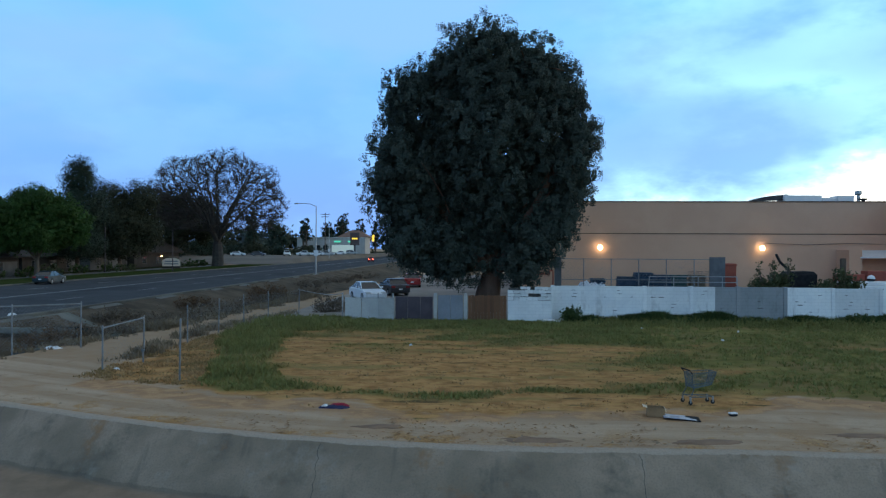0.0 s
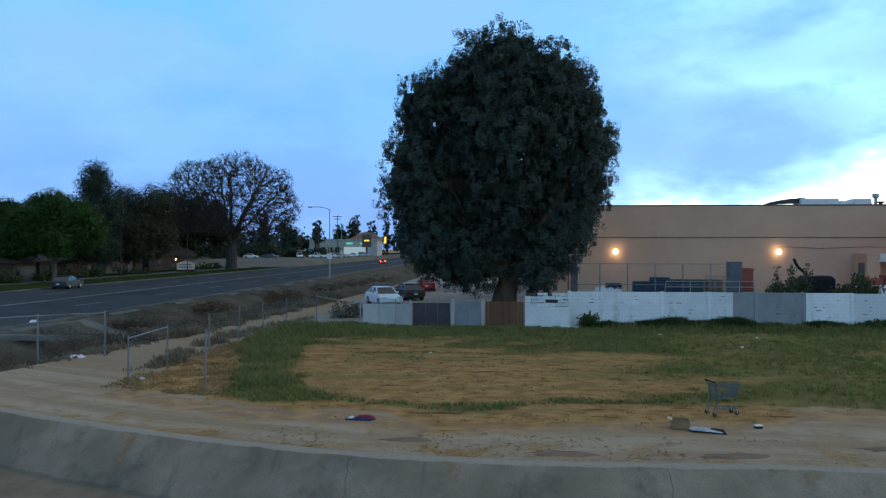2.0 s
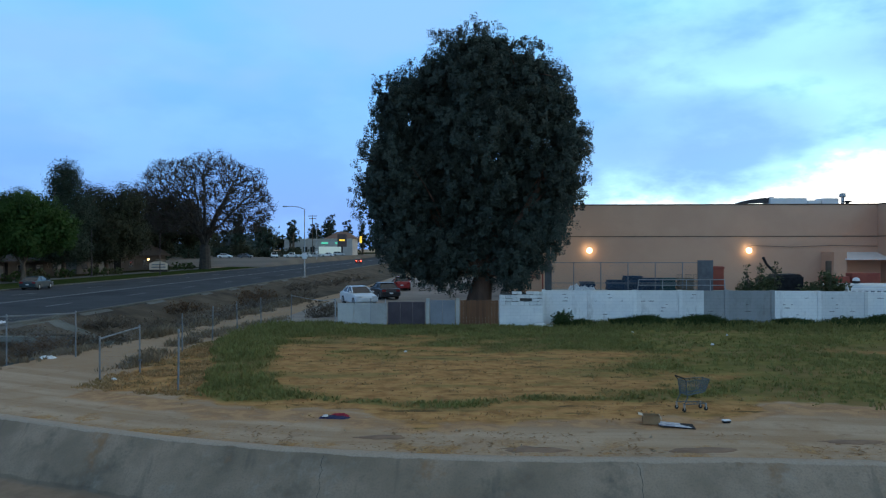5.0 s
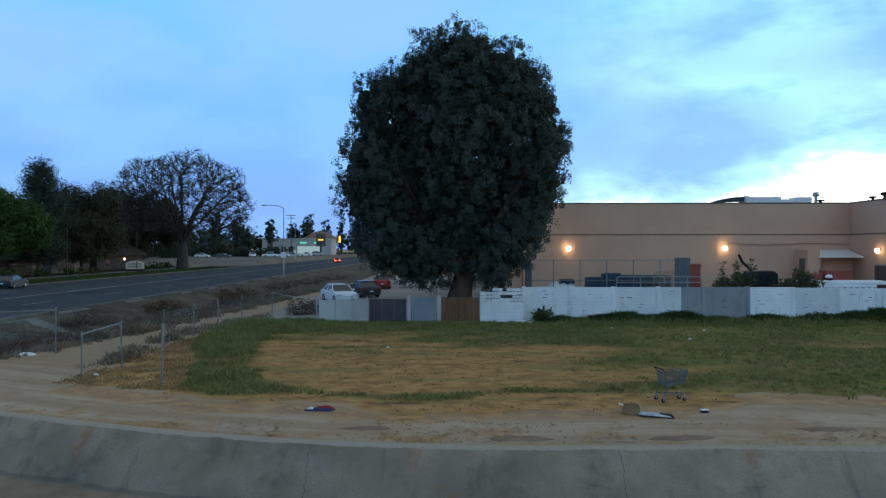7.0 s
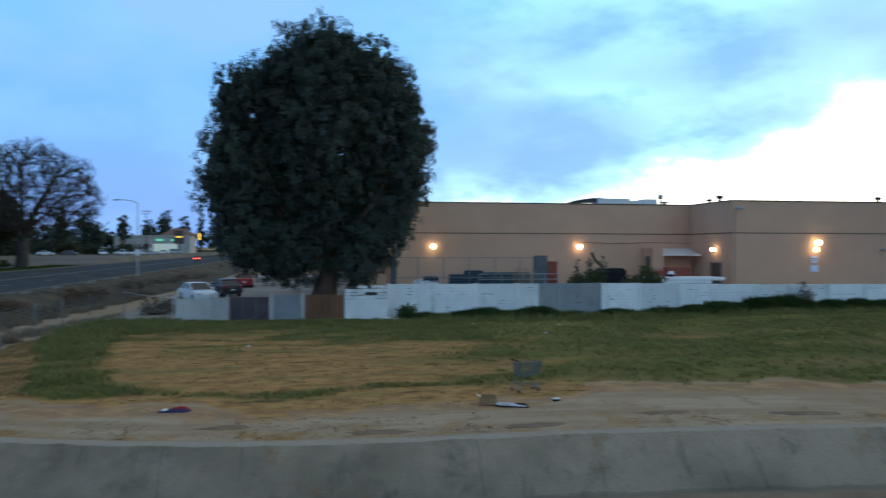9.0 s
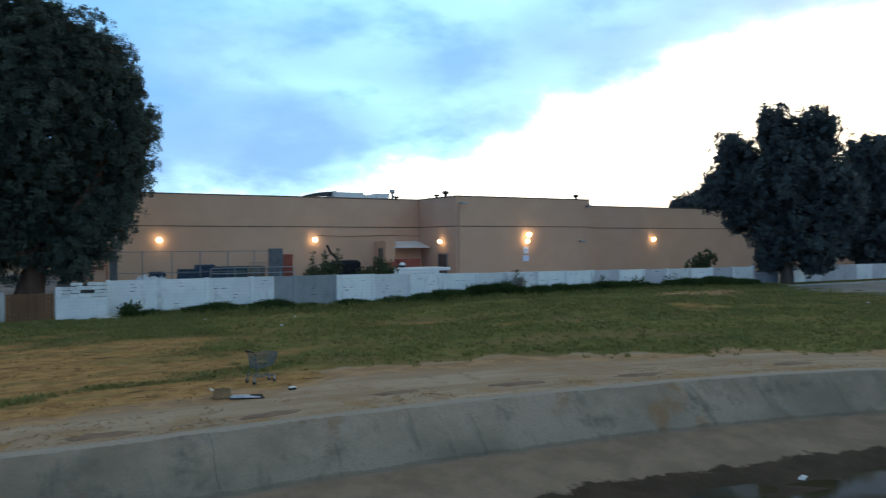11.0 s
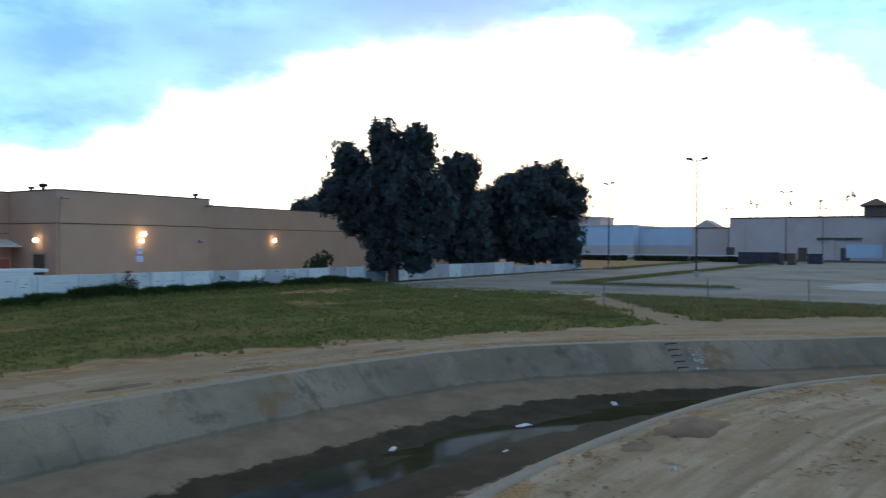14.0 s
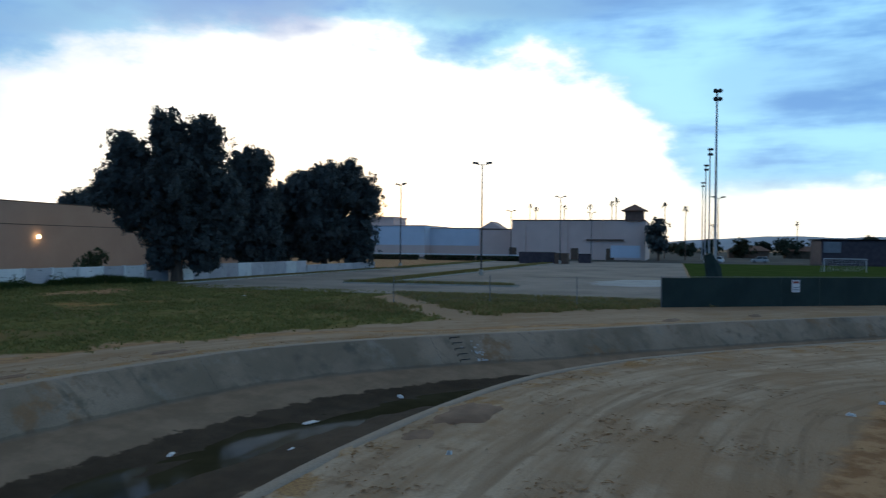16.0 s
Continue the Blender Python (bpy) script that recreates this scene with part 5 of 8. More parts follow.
def link_mesh(p, q, z0, z1, parent, pitch=0.14, r=0.0022):
    """Woven wire between two posts: crossing diagonals."""
    p, q = Vector((*p, 0)), Vector((*q, 0))
    L = (q - p).length
    d = (q - p) / L
    h = z1 - z0
    sh = Shape()
    k = -h
    while k < L:
        for sgn in (0, 1):
            a0, a1 = max(0, k), min(L, k + h)
            if a1 - a0 > 0.05:
                za, zb = z0 + (a0 - k), z0 + (a1 - k)
                if sgn:
                    za, zb = z0 + z1 - za, z0 + z1 - zb
                P_, Q_ = p + d * a0, p + d * a1
                nrm = Vector((-d.y, d.x, 0)) * r
                up = Vector((0, 0, r * 1.6))
                i = len(sh.v)
                sh.v += [tuple(P_ + Vector((0, 0, za)) - up), tuple(P_ + Vector((0, 0, za)) + up), tuple(Q_ + Vector((0, 0, zb)) + up), tuple(Q_ + Vector((0, 0, zb)) - up)]
                sh.f.append((i, i + 1, i + 2, i + 3))
        k += pitch
    return part("wire_mesh", sh, M_WIRE, parent, "woven chain-link wire")


def chain_fence(posts, h, label, rail=True, mesh=True, lean=0.0, z0=0.0, group="chain-link fences", pitch=0.14):
    e_ = thing("chain_link_fence", pose(0, 0, 0), label, "fence", group)
    for i, (x, y) in enumerate(posts):
        hh = h * (1 + 0.02 * math.sin(i * 3.1))
        part("post", Shape().tube((x, y, z0 - 0.3), (x + lean * math.sin(i * 2.0), y, z0 + hh), 0.032).lathe([(0.04, hh), (0.03, hh + 0.05), (0.005, hh + 0.07)], pose(x + lean * math.sin(i * 2.0), y, z0), 8), M_POST, e_)
    for a, b_ in zip(posts, posts[1:]):
        if rail:
            part("top_rail", Shape().tube((*a, z0 + h - 0.03), (*b_, z0 + h - 0.03), 0.03, n=6), M_POST, e_)
        if mesh:
            link_mesh(a, b_, z0 + 0.05, z0 + h - 0.05, e_, pitch)
    return e_


chain_fence([(-13.4, 25.4), (-13.75, 29.3)], 1.5, "short chain-link fence with a loose top rail by the track")
chain_fence([(-13.4, 32.8), (-13.6, 37.2), (-13.4, 40.6), (-13.0, 43.8), (-12.1, 47.4)], 1.65, "low rusty chain-link fence along the dirt track", rail=False, lean=0.05)
e = thing("cable_barrier", pose(0, 0, 0), "sagging cable from a fence post to the panel fence", "cable")
part("cable", Shape().path([(-12.1, 47.4, 1.62), (-11.4, 47.2, 1.5), (-10.6, 46.6, 1.42), (-9.7, 45.8, 1.4), (-8.75, 44.8, 1.55)], 0.02), M_GALV, e)
e = thing("fence_post", pose(-9.9, 23.6, 0), "lone steel fence post at the edge of the grass", "post")
part("shaft", Shape().tube((0, 0, -0.3), (0.03, 0, 1.95), 0.034).lathe([(0.045, 1.93), (0.03, 2.0), (0.005, 2.02)], pose(0.03, 0, 0), 8), M_POST, e)
e = thing("fence_post", pose(-12.7, 27.0, 0), "short broken post stub beside the track", "post")
part("shaft", Shape().tube((0, 0, -0.2), (0, 0, 0.5), 0.03).box(-0.06, -0.03, 0.45, 0.06, 0.03, 0.53, c=0.01), M_POST, e)
chain_fence([(-32, 20.5), (-28.4, 22.6), (-24.6, 25.0), (-21.4, 27.0), (-19.3, 29.4), (-17.3, 31.0)], 1.9, "chain-link fence across the end of the ditch")
# fence round the lot edge
chain_fence([(46.3, 16.0), (49.5, 10.2), (51.0, 4.5), (51.4, -1.0)], 1.9, "low chain-link fence at the edge of the parking lot", rail=False, pitch=0.2)

# green windscreen fence
M_SCREEN = surf("dark_green_windscreen", (0.012, 0.028, 0.026), (0.02, 0.04, 0.036), 0.6, 0.8, 0.2, 14)
M_POSTER = surf("white_notice_board", (0.62, 0.60, 0.60), (0.7, 0.68, 0.68), 2.0, 0.6, 0.0)
gdir = Vector((9.2, -15.6, 0)).normalized()
gpts = [Vector((51.4, -1.0, 0)) + gdir * 3.05 * k for k in range(15)]
e = thing("windscreen_fence", pose(0, 0, 0), "fence hung with dark green windscreen cloth", "fence")
for k, p in enumerate(gpts):
    part("post", Shape().tube((p.x, p.y, -0.3), (p.x, p.y, 2.08), 0.035), M_POST, e)
for a, b_ in zip(gpts, gpts[1:]):
    nrm = Vector((-gdir.y, gdir.x, 0)) * 0.03
    sh = Shape()
    for i in range(7):
        c = a.lerp(b_, i / 6) - nrm * (1.6 + 0.5 * math.sin(i * 2.1 + a.x))
        sh.v += [(c.x, c.y, 0.03), (c.x, c.y, 1.0), (c.x, c.y, 2.0 - 0.02 * math.sin(math.pi * i / 6))]
    sh.f = [(3 * i + j, 3 * i + 3 + j, 3 * i + 4 + j, 3 * i + 1 + j) for i in range(6) for j in (0, 1)]
    part("screen_panel", sh, M_SCREEN, e, smooth=True)
    part("top_rail", Shape().tube((a.x, a.y, 2.05), (b_.x, b_.y, 2.05), 0.022, n=6), M_POST, e)
c = gpts[3].lerp(gpts[4], 0.35) - Vector((-gdir.y, gdir.x, 0)) * 0.1
yaw_f = math.degrees(math.atan2(gdir.y, gdir.x))
e = thing("notice_board", pose(c.x, c.y, 1.0, 0, 0, yaw_f), "small white notice with red lines on the green fence", "sign")
part("board", Shape().box(-0.32, -0.03, 0, 0.32, 0, 0.85, c=0.008), M_POSTER, e)
part("text_bar", Shape().box(-0.24, -0.035, 0.62, 0.24, -0.031, 0.76), M_RUST, e)
part("text_bar", Shape().box(-0.22, -0.035, 0.30, 0.22, -0.031, 0.36), M_SLATE, e)
part("text_bar", Shape().box(-0.22, -0.035, 0.15, 0.22, -0.031, 0.21), M_SLATE, e)

# ---- shopping cart, box and litter on the track ----
M_CARTBLUE = surf("grey_blue_cart_wire", (0.09, 0.115, 0.125), (0.13, 0.155, 0.165), 3.0, 0.6, 0.0, 30, metal=0.3)
M_CARD = surf("brown_cardboard", (0.24, 0.145, 0.075), (0.29, 0.18, 0.095), 3.0, 0.9, 0.2, 25)
M_CARDIN = surf("pale_cardboard_flap", (0.52, 0.44, 0.34), (0.58, 0.5, 0.4), 3.0, 0.9, 0.1, 25)
M_PAPER = surf("printed_paper", (0.22, 0.24, 0.32), (0.55, 0.55, 0.58), 6.0, 0.7, 0.05, 25)
M_BLACKPL = surf("black_plastic", (0.012, 0.012, 0.014), (0.02, 0.02, 0.023), 4.0, 0.75, 0.1, spec=0.12)
M_WHITEPL = surf("white_plastic", (0.65, 0.66, 0.68), (0.75, 0.75, 0.76), 4.0, 0.5, 0.1)
M_CLOTHN = surf("navy_cloth", (0.02, 0.025, 0.07), (0.03, 0.035, 0.09), 6.0, 0.95, 0.3, 30)
M_CLOTHR = surf("red_cloth", (0.28, 0.02, 0.04), (0.35, 0.04, 0.06), 6.0, 0.95, 0.3, 30)
e = thing("shopping_cart", pose(5.85, 21.3, 0.02, 0, 0, 14) @ Matrix.Diagonal((0.86, 0.86, 0.9, 1)), "abandoned grey-blue wire shopping cart with no load", "shopping cart")
sh = Shape()
lo, hi = [(-0.30, -0.20, 0.52), (0.36, -0.17, 0.60), (0.36, 0.17, 0.60), (-0.30, 0.20, 0.52)], [(-0.36, -0.27, 0.95), (0.50, -0.22, 0.98), (0.50, 0.22, 0.98), (-0.36, 0.27, 0.95)]
for q in (lo, hi):
    sh.path([Vector(p) for p in q + q[:1]], 0.014)
for i in range(4):
    sh.tube(lo[i], hi[i], 0.014, n=6)
part("basket_frame", sh, M_CARTBLUE, e)
sh = Shape()
for i in range(4):
    a0, a1, b0, b1 = Vector(lo[i]), Vector(lo[(i + 1) % 4]), Vector(hi[i]), Vector(hi[(i + 1) % 4])
    for k in range(1, 12):
        sh.tube(a0.lerp(a1, k / 12), b0.lerp(b1, k / 12), 0.005, n=4)
    for k in range(1, 6):
        sh.tube(a0.lerp(b0, k / 6), a1.lerp(b1, k / 6), 0.005, n=4)
for k in range(1, 12):
    sh.tube(Vector(lo[0]).lerp(Vector(lo[1]), k / 12), Vector(lo[3]).lerp(Vector(lo[2]), k / 12), 0.005, n=4)
part("basket_wires", sh, M_CARTBLUE, e)
part("handle", Shape().tube((-0.46, -0.27, 1.06), (-0.46, 0.27, 1.06), 0.022).tube((-0.36, -0.27, 0.95), (-0.46, -0.27, 1.06), 0.014).tube((-0.36, 0.27, 0.95), (-0.46, 0.27, 1.06), 0.014), M_BLACKPL, e, "dark plastic handle")
sh = Shape()
for s_ in (-1, 1):
    sh.path([Vector((-0.36, 0.25 * s_, 0.93)), Vector((-0.30, 0.24 * s_, 0.45)), Vector((-0.42, 0.26 * s_, 0.24)), Vector((0.42, 0.18 * s_, 0.22))], 0.016)
    sh.tube((-0.30, 0.22 * s_, 0.5), (0.3, 0.17 * s_, 0.58), 0.014)
for k in range(5):
    x_ = -0.36 + 0.18 * k
    sh.tube((x_, -0.24 + 0.02 * k, 0.235), (x_, 0.24 - 0.02 * k, 0.235), 0.009, n=5)
part("chassis", sh, M_CARTBLUE, e)
for x_, y_ in ((-0.42, 0.25), (-0.42, -0.25), (0.40, 0.17), (0.40, -0.17)):
    w_ = part("wheel", Shape().tube((x_, y_ - 0.02, 0.065), (x_, y_ + 0.02, 0.065), 0.065, n=14), M_TYRE, e)
    part("fork", Shape().box(x_ - 0.02, y_ - 0.03, 0.06, x_ + 0.02, y_ - 0.022, 0.24).box(x_ - 0.02, y_ + 0.022, 0.06, x_ + 0.02, y_ + 0.03, 0.24).box(x_ - 0.02, y_ - 0.03, 0.2, x_ + 0.02, y_ + 0.03, 0.24), M_GALV, w_)

e = thing("cardboard_box", pose(4.3, 19.6, 0.02, 0, 0, -8) @ Matrix.Diagonal((0.84, 0.84, 0.84, 1)), "open brown cardboard box with pale flaps lying on the dirt", "box")
part("body", Shape().box(-0.26, -0.2, 0, 0.26, -0.19, 0.27).box(-0.26, 0.19, 0, 0.26, 0.2, 0.27).box(-0.26, -0.2, 0, -0.25, 0.2, 0.27).box(0.25, -0.2, 0, 0.26, 0.2, 0.27).box(-0.26, -0.2, 0, 0.26, 0.2, 0.012), M_CARD, e)
part("flap", Shape().box(-0.14, -0.19, 0, 0, 0.19, 0.008, pose(-0.25, 0, 0.27, 0, 12, 0)), M_CARDIN, e)
part("flap", Shape().box(0, -0.19, 0, 0.13, 0.19, 0.008, pose(0.25, 0, 0.27, 0, 60, 0)), M_CARDIN, e)
e = thing("flattened_packaging", pose(4.85, 19.35, 0.03, 0, 3, -10) @ Matrix.Diagonal((0.8, 0.8, 0.8, 1)), "flattened printed packaging with a black underside", "packaging")
part("sheet", Shape().box(-0.5, -0.28, 0.02, 0.5, 0.28, 0.032), M_PAPER, e)
part("tray", Shape().add([(-0.52, -0.32, 0), (0.62, -0.34, 0), (0.58, 0.28, 0.02), (-0.5, 0.3, 0.01), (-0.52, -0.32, 0.018), (0.62, -0.34, 0.03), (0.58, 0.28, 0.04), (-0.5, 0.3, 0.018)], [(0, 3, 2, 1), (4, 5, 6, 7), (0, 1, 5, 4), (1, 2, 6, 5), (2, 3, 7, 6), (3, 0, 4, 7)]), M_BLACKPL, e)
e = thing("food_container", pose(6.3, 19.75, 0.02, 0, 0, 12) @ Matrix.Diagonal((0.75, 0.75, 0.75, 1)), "small white lidded food container on the dirt", "container")
part("tub", Shape().box(-0.13, -0.08, 0, 0.13, 0.08, 0.07, c=0.015), M_BLACKPL, e)
part("lid", Shape().box(-0.14, -0.09, 0.07, 0.14, 0.09, 0.11, c=0.015), M_WHITEPL, e)
e = thing("discarded_clothing", pose(-4.1, 19.9, 0.0, 0, 0, -4), "crumpled navy and red clothing lying on the dirt", "clothing")


def crumple(w, d, h, seed, m=None):
    sh_ = Shape()
    nx, ny = 14, 8
    for j in range(ny + 1):
        for i in range(nx + 1):
            u, v = i / nx - 0.5, j / ny - 0.5
            fall = max(0.0, 1 - (2 * u) ** 4) * max(0.0, 1 - (2 * v) ** 4)
            sh_.v.append((u * w + 0.04 * noise.noise((u * 9, v * 9, seed)), v * d + 0.04 * noise.noise((v * 9, u * 9, seed + 5)), h * fall * (0.55 + 0.6 * abs(noise.noise((u * 6, v * 5, seed + 9)))) - 0.01))
    sh_.f = [(j * (nx + 1) + i, j * (nx + 1) + i + 1, (j + 1) * (nx + 1) + i + 1, (j + 1) * (nx + 1) + i) for j in range(ny) for i in range(nx)]
    if m:
        sh_.v = [tuple(m @ Vector(p)) for p in sh_.v]
    return sh_


part("jacket", crumple(0.95, 0.45, 0.13, 1.0), M_CLOTHN, e, "navy cloth", True)
part("shirt", crumple(0.5, 0.15, 0.10, 4.0, pose(0.12, 0.10, 0.07)), M_CLOTHR, e, "red cloth", True)
part("patch", crumple(0.14, 0.2, 0.05, 7.0, pose(-0.24, -0.06, 0.09)), M_WHITEPL, e, "white cloth", True)

# ---- canal details ----
def on_slope(x, s_, lift=0.02):
    """A place s_ metres down the far slope at about x, and the way down it."""
    i = min(range(len(FAR) - 1), key=lambda k: abs((FAR[k].x + FAR[k + 1].x) / 2 - x))
    u = min(1.0, max(0.0, (x - FAR[i].x) / (FAR[i + 1].x - FAR[i].x)))
    p, q = FAR[i].lerp(FAR[i + 1], u), NEAR[i].lerp(NEAR[i + 1], u)
    d = (q - p).normalized()
    prof_ = canal_profile(10.5)
    for (a0, z0), (a1, z1) in zip(prof_[2:], prof_[3:]):
        if a0 <= s_ <= a1:
            z = z0 + (z1 - z0) * (s_ - a0) / (a1 - a0)
            return p + d * s_ + Vector((0, 0, z + lift)), d
    return p + d * s_, d


e = thing("ladder_rungs", pose(0, 0, 0), "dark steel rungs set into the canal slope", "ladder")
for k in range(5):
    c, d = on_slope(31.4, 0.12 + 0.21 * k, 0.04)
    t_ = Vector((-d.y, d.x, 0))
    part("rung", Shape().tube(c - t_ * 0.25, c + t_ * 0.25, 0.018).tube(c - t_ * 0.25, c - t_ * 0.25 + Vector((0, 0, -0.1)), 0.018).tube(c + t_ * 0.25, c + t_ * 0.25 + Vector((0, 0, -0.1)), 0.018), M_DARKMETAL, e)
M_SPLASH = surf("dried_white_splash", (0.5, 0.5, 0.5), (0.4, 0.4, 0.4), 3.0, 0.9)
rng = random.Random(21)
e = thing("paint_splash", pose(0, 0, 0), "splashes of dried white paint on the canal slope", "paint splash", kind="stuff")
sh = Shape()
for k in range(70):
    c, d = on_slope(32.1, min(1.0, abs(rng.gauss(0.75, 0.3)) * 0.98 + 0.05), 0.012)
    t_ = Vector((-d.y, d.x, 0))
    c = c + t_ * rng.gauss(0, 0.3)
    dn = (d + Vector((0, 0, -1))).normalized()
    n = rng.randint(5, 8)
    r = rng.uniform(0.015, 0.06)
    sh.add([c + t_ * math.cos(2 * math.pi * i / n) * r * rng.uniform(0.5, 1.3) + dn * math.sin(2 * math.pi * i / n) * r * rng.uniform(0.5, 1.5) for i in range(n)], [tuple(range(n))])
part("splash", sh, M_SPLASH, e)
# joints across the lining
M_CRACK = surf("dark_crack", (0.07, 0.065, 0.055), (0.11, 0.10, 0.085), 3.0, 0.95)
rng = random.Random(5)
for k, x in enumerate((-24, -14.5, -3.7, 3.2, 22.0, 30.6, 41.5)):
    e = thing("lining_joint", pose(0, 0, 0), "dark cracked joint across the canal lining", "joint", "canal joints", "structure")
    pp, sh = [], Shape()
    for j in range(12):
        c, d = on_slope(x, 0.05 + 0.085 * j, 0.006)
        t_ = Vector((-d.y, d.x, 0))
        pp.append((c + t_ * rng.uniform(-0.03, 0.03), t_))
    for (a, t0), (b_, t1) in zip(pp, pp[1:]):
        w_ = 0.007
        sh.add([a - t0 * w_, a + t0 * w_, b_ + t1 * w_, b_ - t1 * w_], [(0, 1, 2, 3)])
    part("crack", sh, M_CRACK, e)
# floating litter
for k, (x, y, s_, r_) in enumerate(((16.3, 10.75, 0.28, 20), (20.75, 8.97, 0.42, -20), (25.4, 7.72, 0.32, 40), (18.7, 7.62, 0.3, -25), (17.8, 8.02, 0.24, 0))):
    e = thing("floating_litter", pose(x, y, WATER_Z + 0.035, 0, 0, r_), "pale scrap of plastic litter floating in the canal", "litter", "canal litter")
    part("scrap", crumple(s_ * 1.35, s_ * 0.5, 0.07 + 0.06 * (k == 2), 3.0 + k), M_WHITEPL, e, smooth=True)
for k, (x, y, s_) in enumerate(((-18.3, 30.6, 0.7), (-13.0, 25.6, 0.2), (19.57, -5.91, 0.22), (21.4, -7.0, 0.18), (13.2, 2.2, 0.12), (-3.4, 33.0, 0.14), (8.3, 41.2, 0.14), (13.0, 40.0, 0.15), (37.0, 42.5, 0.6), (33.5, 43.0, 0.5), (55.5, 12.0, 0.9), (45.0, 33.5, 0.35), (49.0, 29.0, 0.3), (-28.9, 44.0, 0.8), (11.0, 36.0, 0.2))):
    e = thing("litter", pose(x, y, 0.0 if x > -28 else 0.14, 0, 0, 37 * k), "crumpled pale litter on the ground", "litter", "ground litter")
    part("scrap", crumple(s_, s_ * 0.6, 0.10 + 0.08 * s_, 13.0 + k), M_WHITEPL, e, smooth=True)


# ---- service yard behind the wall ----
M_PALLET = surf("blue_pallet_plastic", (0.010, 0.028, 0.060), (0.016, 0.042, 0.085), 3.0, 0.7, 0.1, 20, vary=0.2)
M_TEALCRATE = surf("teal_crate_plastic", (0.012, 0.050, 0.055), (0.018, 0.068, 0.070), 3.0, 0.6, 0.1, 20)
M_WOODPAL = surf("weathered_pallet_wood", (0.16, 0.12, 0.09), (0.22, 0.17, 0.12), 3.0, 0.9, 0.3, 20)
M_SCREENGREY = surf("grey_screen_cloth", (0.10, 0.105, 0.115), (0.14, 0.145, 0.155), 2.0, 0.9, 0.2, 20)
M_BAG = surf("pale_plastic_bags", (0.60, 0.62, 0.66), (0.74, 0.74, 0.76), 5.0, 0.6, 0.2, 15)
e = thing("loading_platform", pose(0, 0, 0), "raised concrete loading platform in the yard", "platform", kind="structure")
part("deck", Shape().box(4.8, 54.4, 0, 18.4, 57.0, 1.55, c=0.03), M_KERB, e)
PX, PY, PZ = 5.6, 54.9, 1.55
e = thing("cage_fence", pose(0, 0, 0), "tall wire cage fence on the loading platform", "fence")
cage = [4.9 + 1.95 * k for k in range(7)]
for x in cage:
    part("post", Shape().tube((x, 54.6, 1.5), (x, 54.6, 3.62), 0.035), M_POST, e)
for a, b_ in zip(cage, cage[1:]):
    part("top_rail", Shape().tube((a, 54.6, 3.58), (b_, 54.6, 3.58), 0.025), M_POST, e)
    part("lower_rail", Shape().tube((a, 54.6, 2.1), (b_, 54.6, 2.1), 0.025), M_POST, e)
    link_mesh((a, 54.6), (b_, 54.6), 1.6, 3.55, e, 0.24, 0.003)
part("end_panel", Shape().box(4.75, 54.5, 1.5, 5.25, 54.58, 3.7, c=0.01), M_SCREENGREY, e, "grey screened end panel")
part("end_panel", Shape().box(15.7, 54.5, 1.5, 16.8, 54.58, 3.75, c=0.01), M_SCREENGREY, e, "grey screened end panel")
e = thing("red_container", pose(17.2, 56.2, 0.03), "rust-red metal bin beside the cage", "container")
part("bin", Shape().box(-0.7, -0.7, 0, 0.7, 0.7, 3.25, c=0.04), M_RUST, e)
part("rib", Shape().box(-0.75, -0.74, 3.1, 0.75, 0.74, 3.2, c=0.02), M_RUST, e)
part("rib", Shape().box(-0.75, -0.74, 1.6, 0.75, 0.74, 1.7, c=0.02), M_RUST, e)


def stack(x, y, z, n, w, material, lab, cat="pallet stack", dh=0.15):
    e_ = thing("pallet_stack", pose(x, y, z), lab, cat, "pallet stacks")
    for k in range(n):
        j = 0.04 * math.sin(k * 2.7 + x)
        sh_ = Shape().box(-w / 2 + j, -0.5, k * dh + dh - 0.07, w / 2 + j, 0.5, k * dh + dh - 0.01).box(-w / 2 + 0.03 + j, -0.44, k * dh, w / 2 - 0.03 + j, -0.40, k * dh + dh - 0.075)
        for q in (-w / 2 + 0.09, 0, w / 2 - 0.09):
            sh_.box(q - 0.09 + j, -0.5, k * dh, q + 0.09 + j, 0.5, k * dh + dh - 0.07)
        part("pallet", sh_, material, e_)
    return e_


stack(10.0, 55.6, 1.55, 5, 1.2, M_PALLET, "stack of dark blue pallets on the platform")
stack(11.25, 55.6, 1.55, 7, 1.25, M_PALLET, "taller stack of dark blue pallets on the platform")
stack(12.55, 55.6, 1.55, 6, 1.25, M_PALLET, "stack of dark blue pallets on the platform")
stack(13.75, 55.6, 1.55, 6, 1.1, M_TEALCRATE, "stack of teal crates on the platform", "crate stack")
stack(15.1, 55.6, 1.55, 6, 1.0, M_WOODPAL, "stack of weathered wooden pallets on the platform")
stack(8.0, 55.8, 1.55, 4, 1.0, M_PALLET, "low stack of dark blue pallets on the platform")
e = thing("plastic_bags", pose(7.0, 55.4, 1.53), "heap of pale plastic bags on the platform", "bags")
part("bag", crumple(0.9, 0.7, 0.6, 31.0), M_BAG, e, smooth=True)
part("bag", crumple(0.8, 0.6, 0.45, 33.0, pose(0.7, 0, 0)), M_BAG, e, smooth=True)
part("bag", crumple(0.7, 0.6, 0.5, 35.0, pose(1.2, 0.1, 0.0)), M_BAG, e, smooth=True)
e = thing("rolled_cages", pose(14.5, 55.2, 1.55), "empty brown wire roll cages", "roll cage")
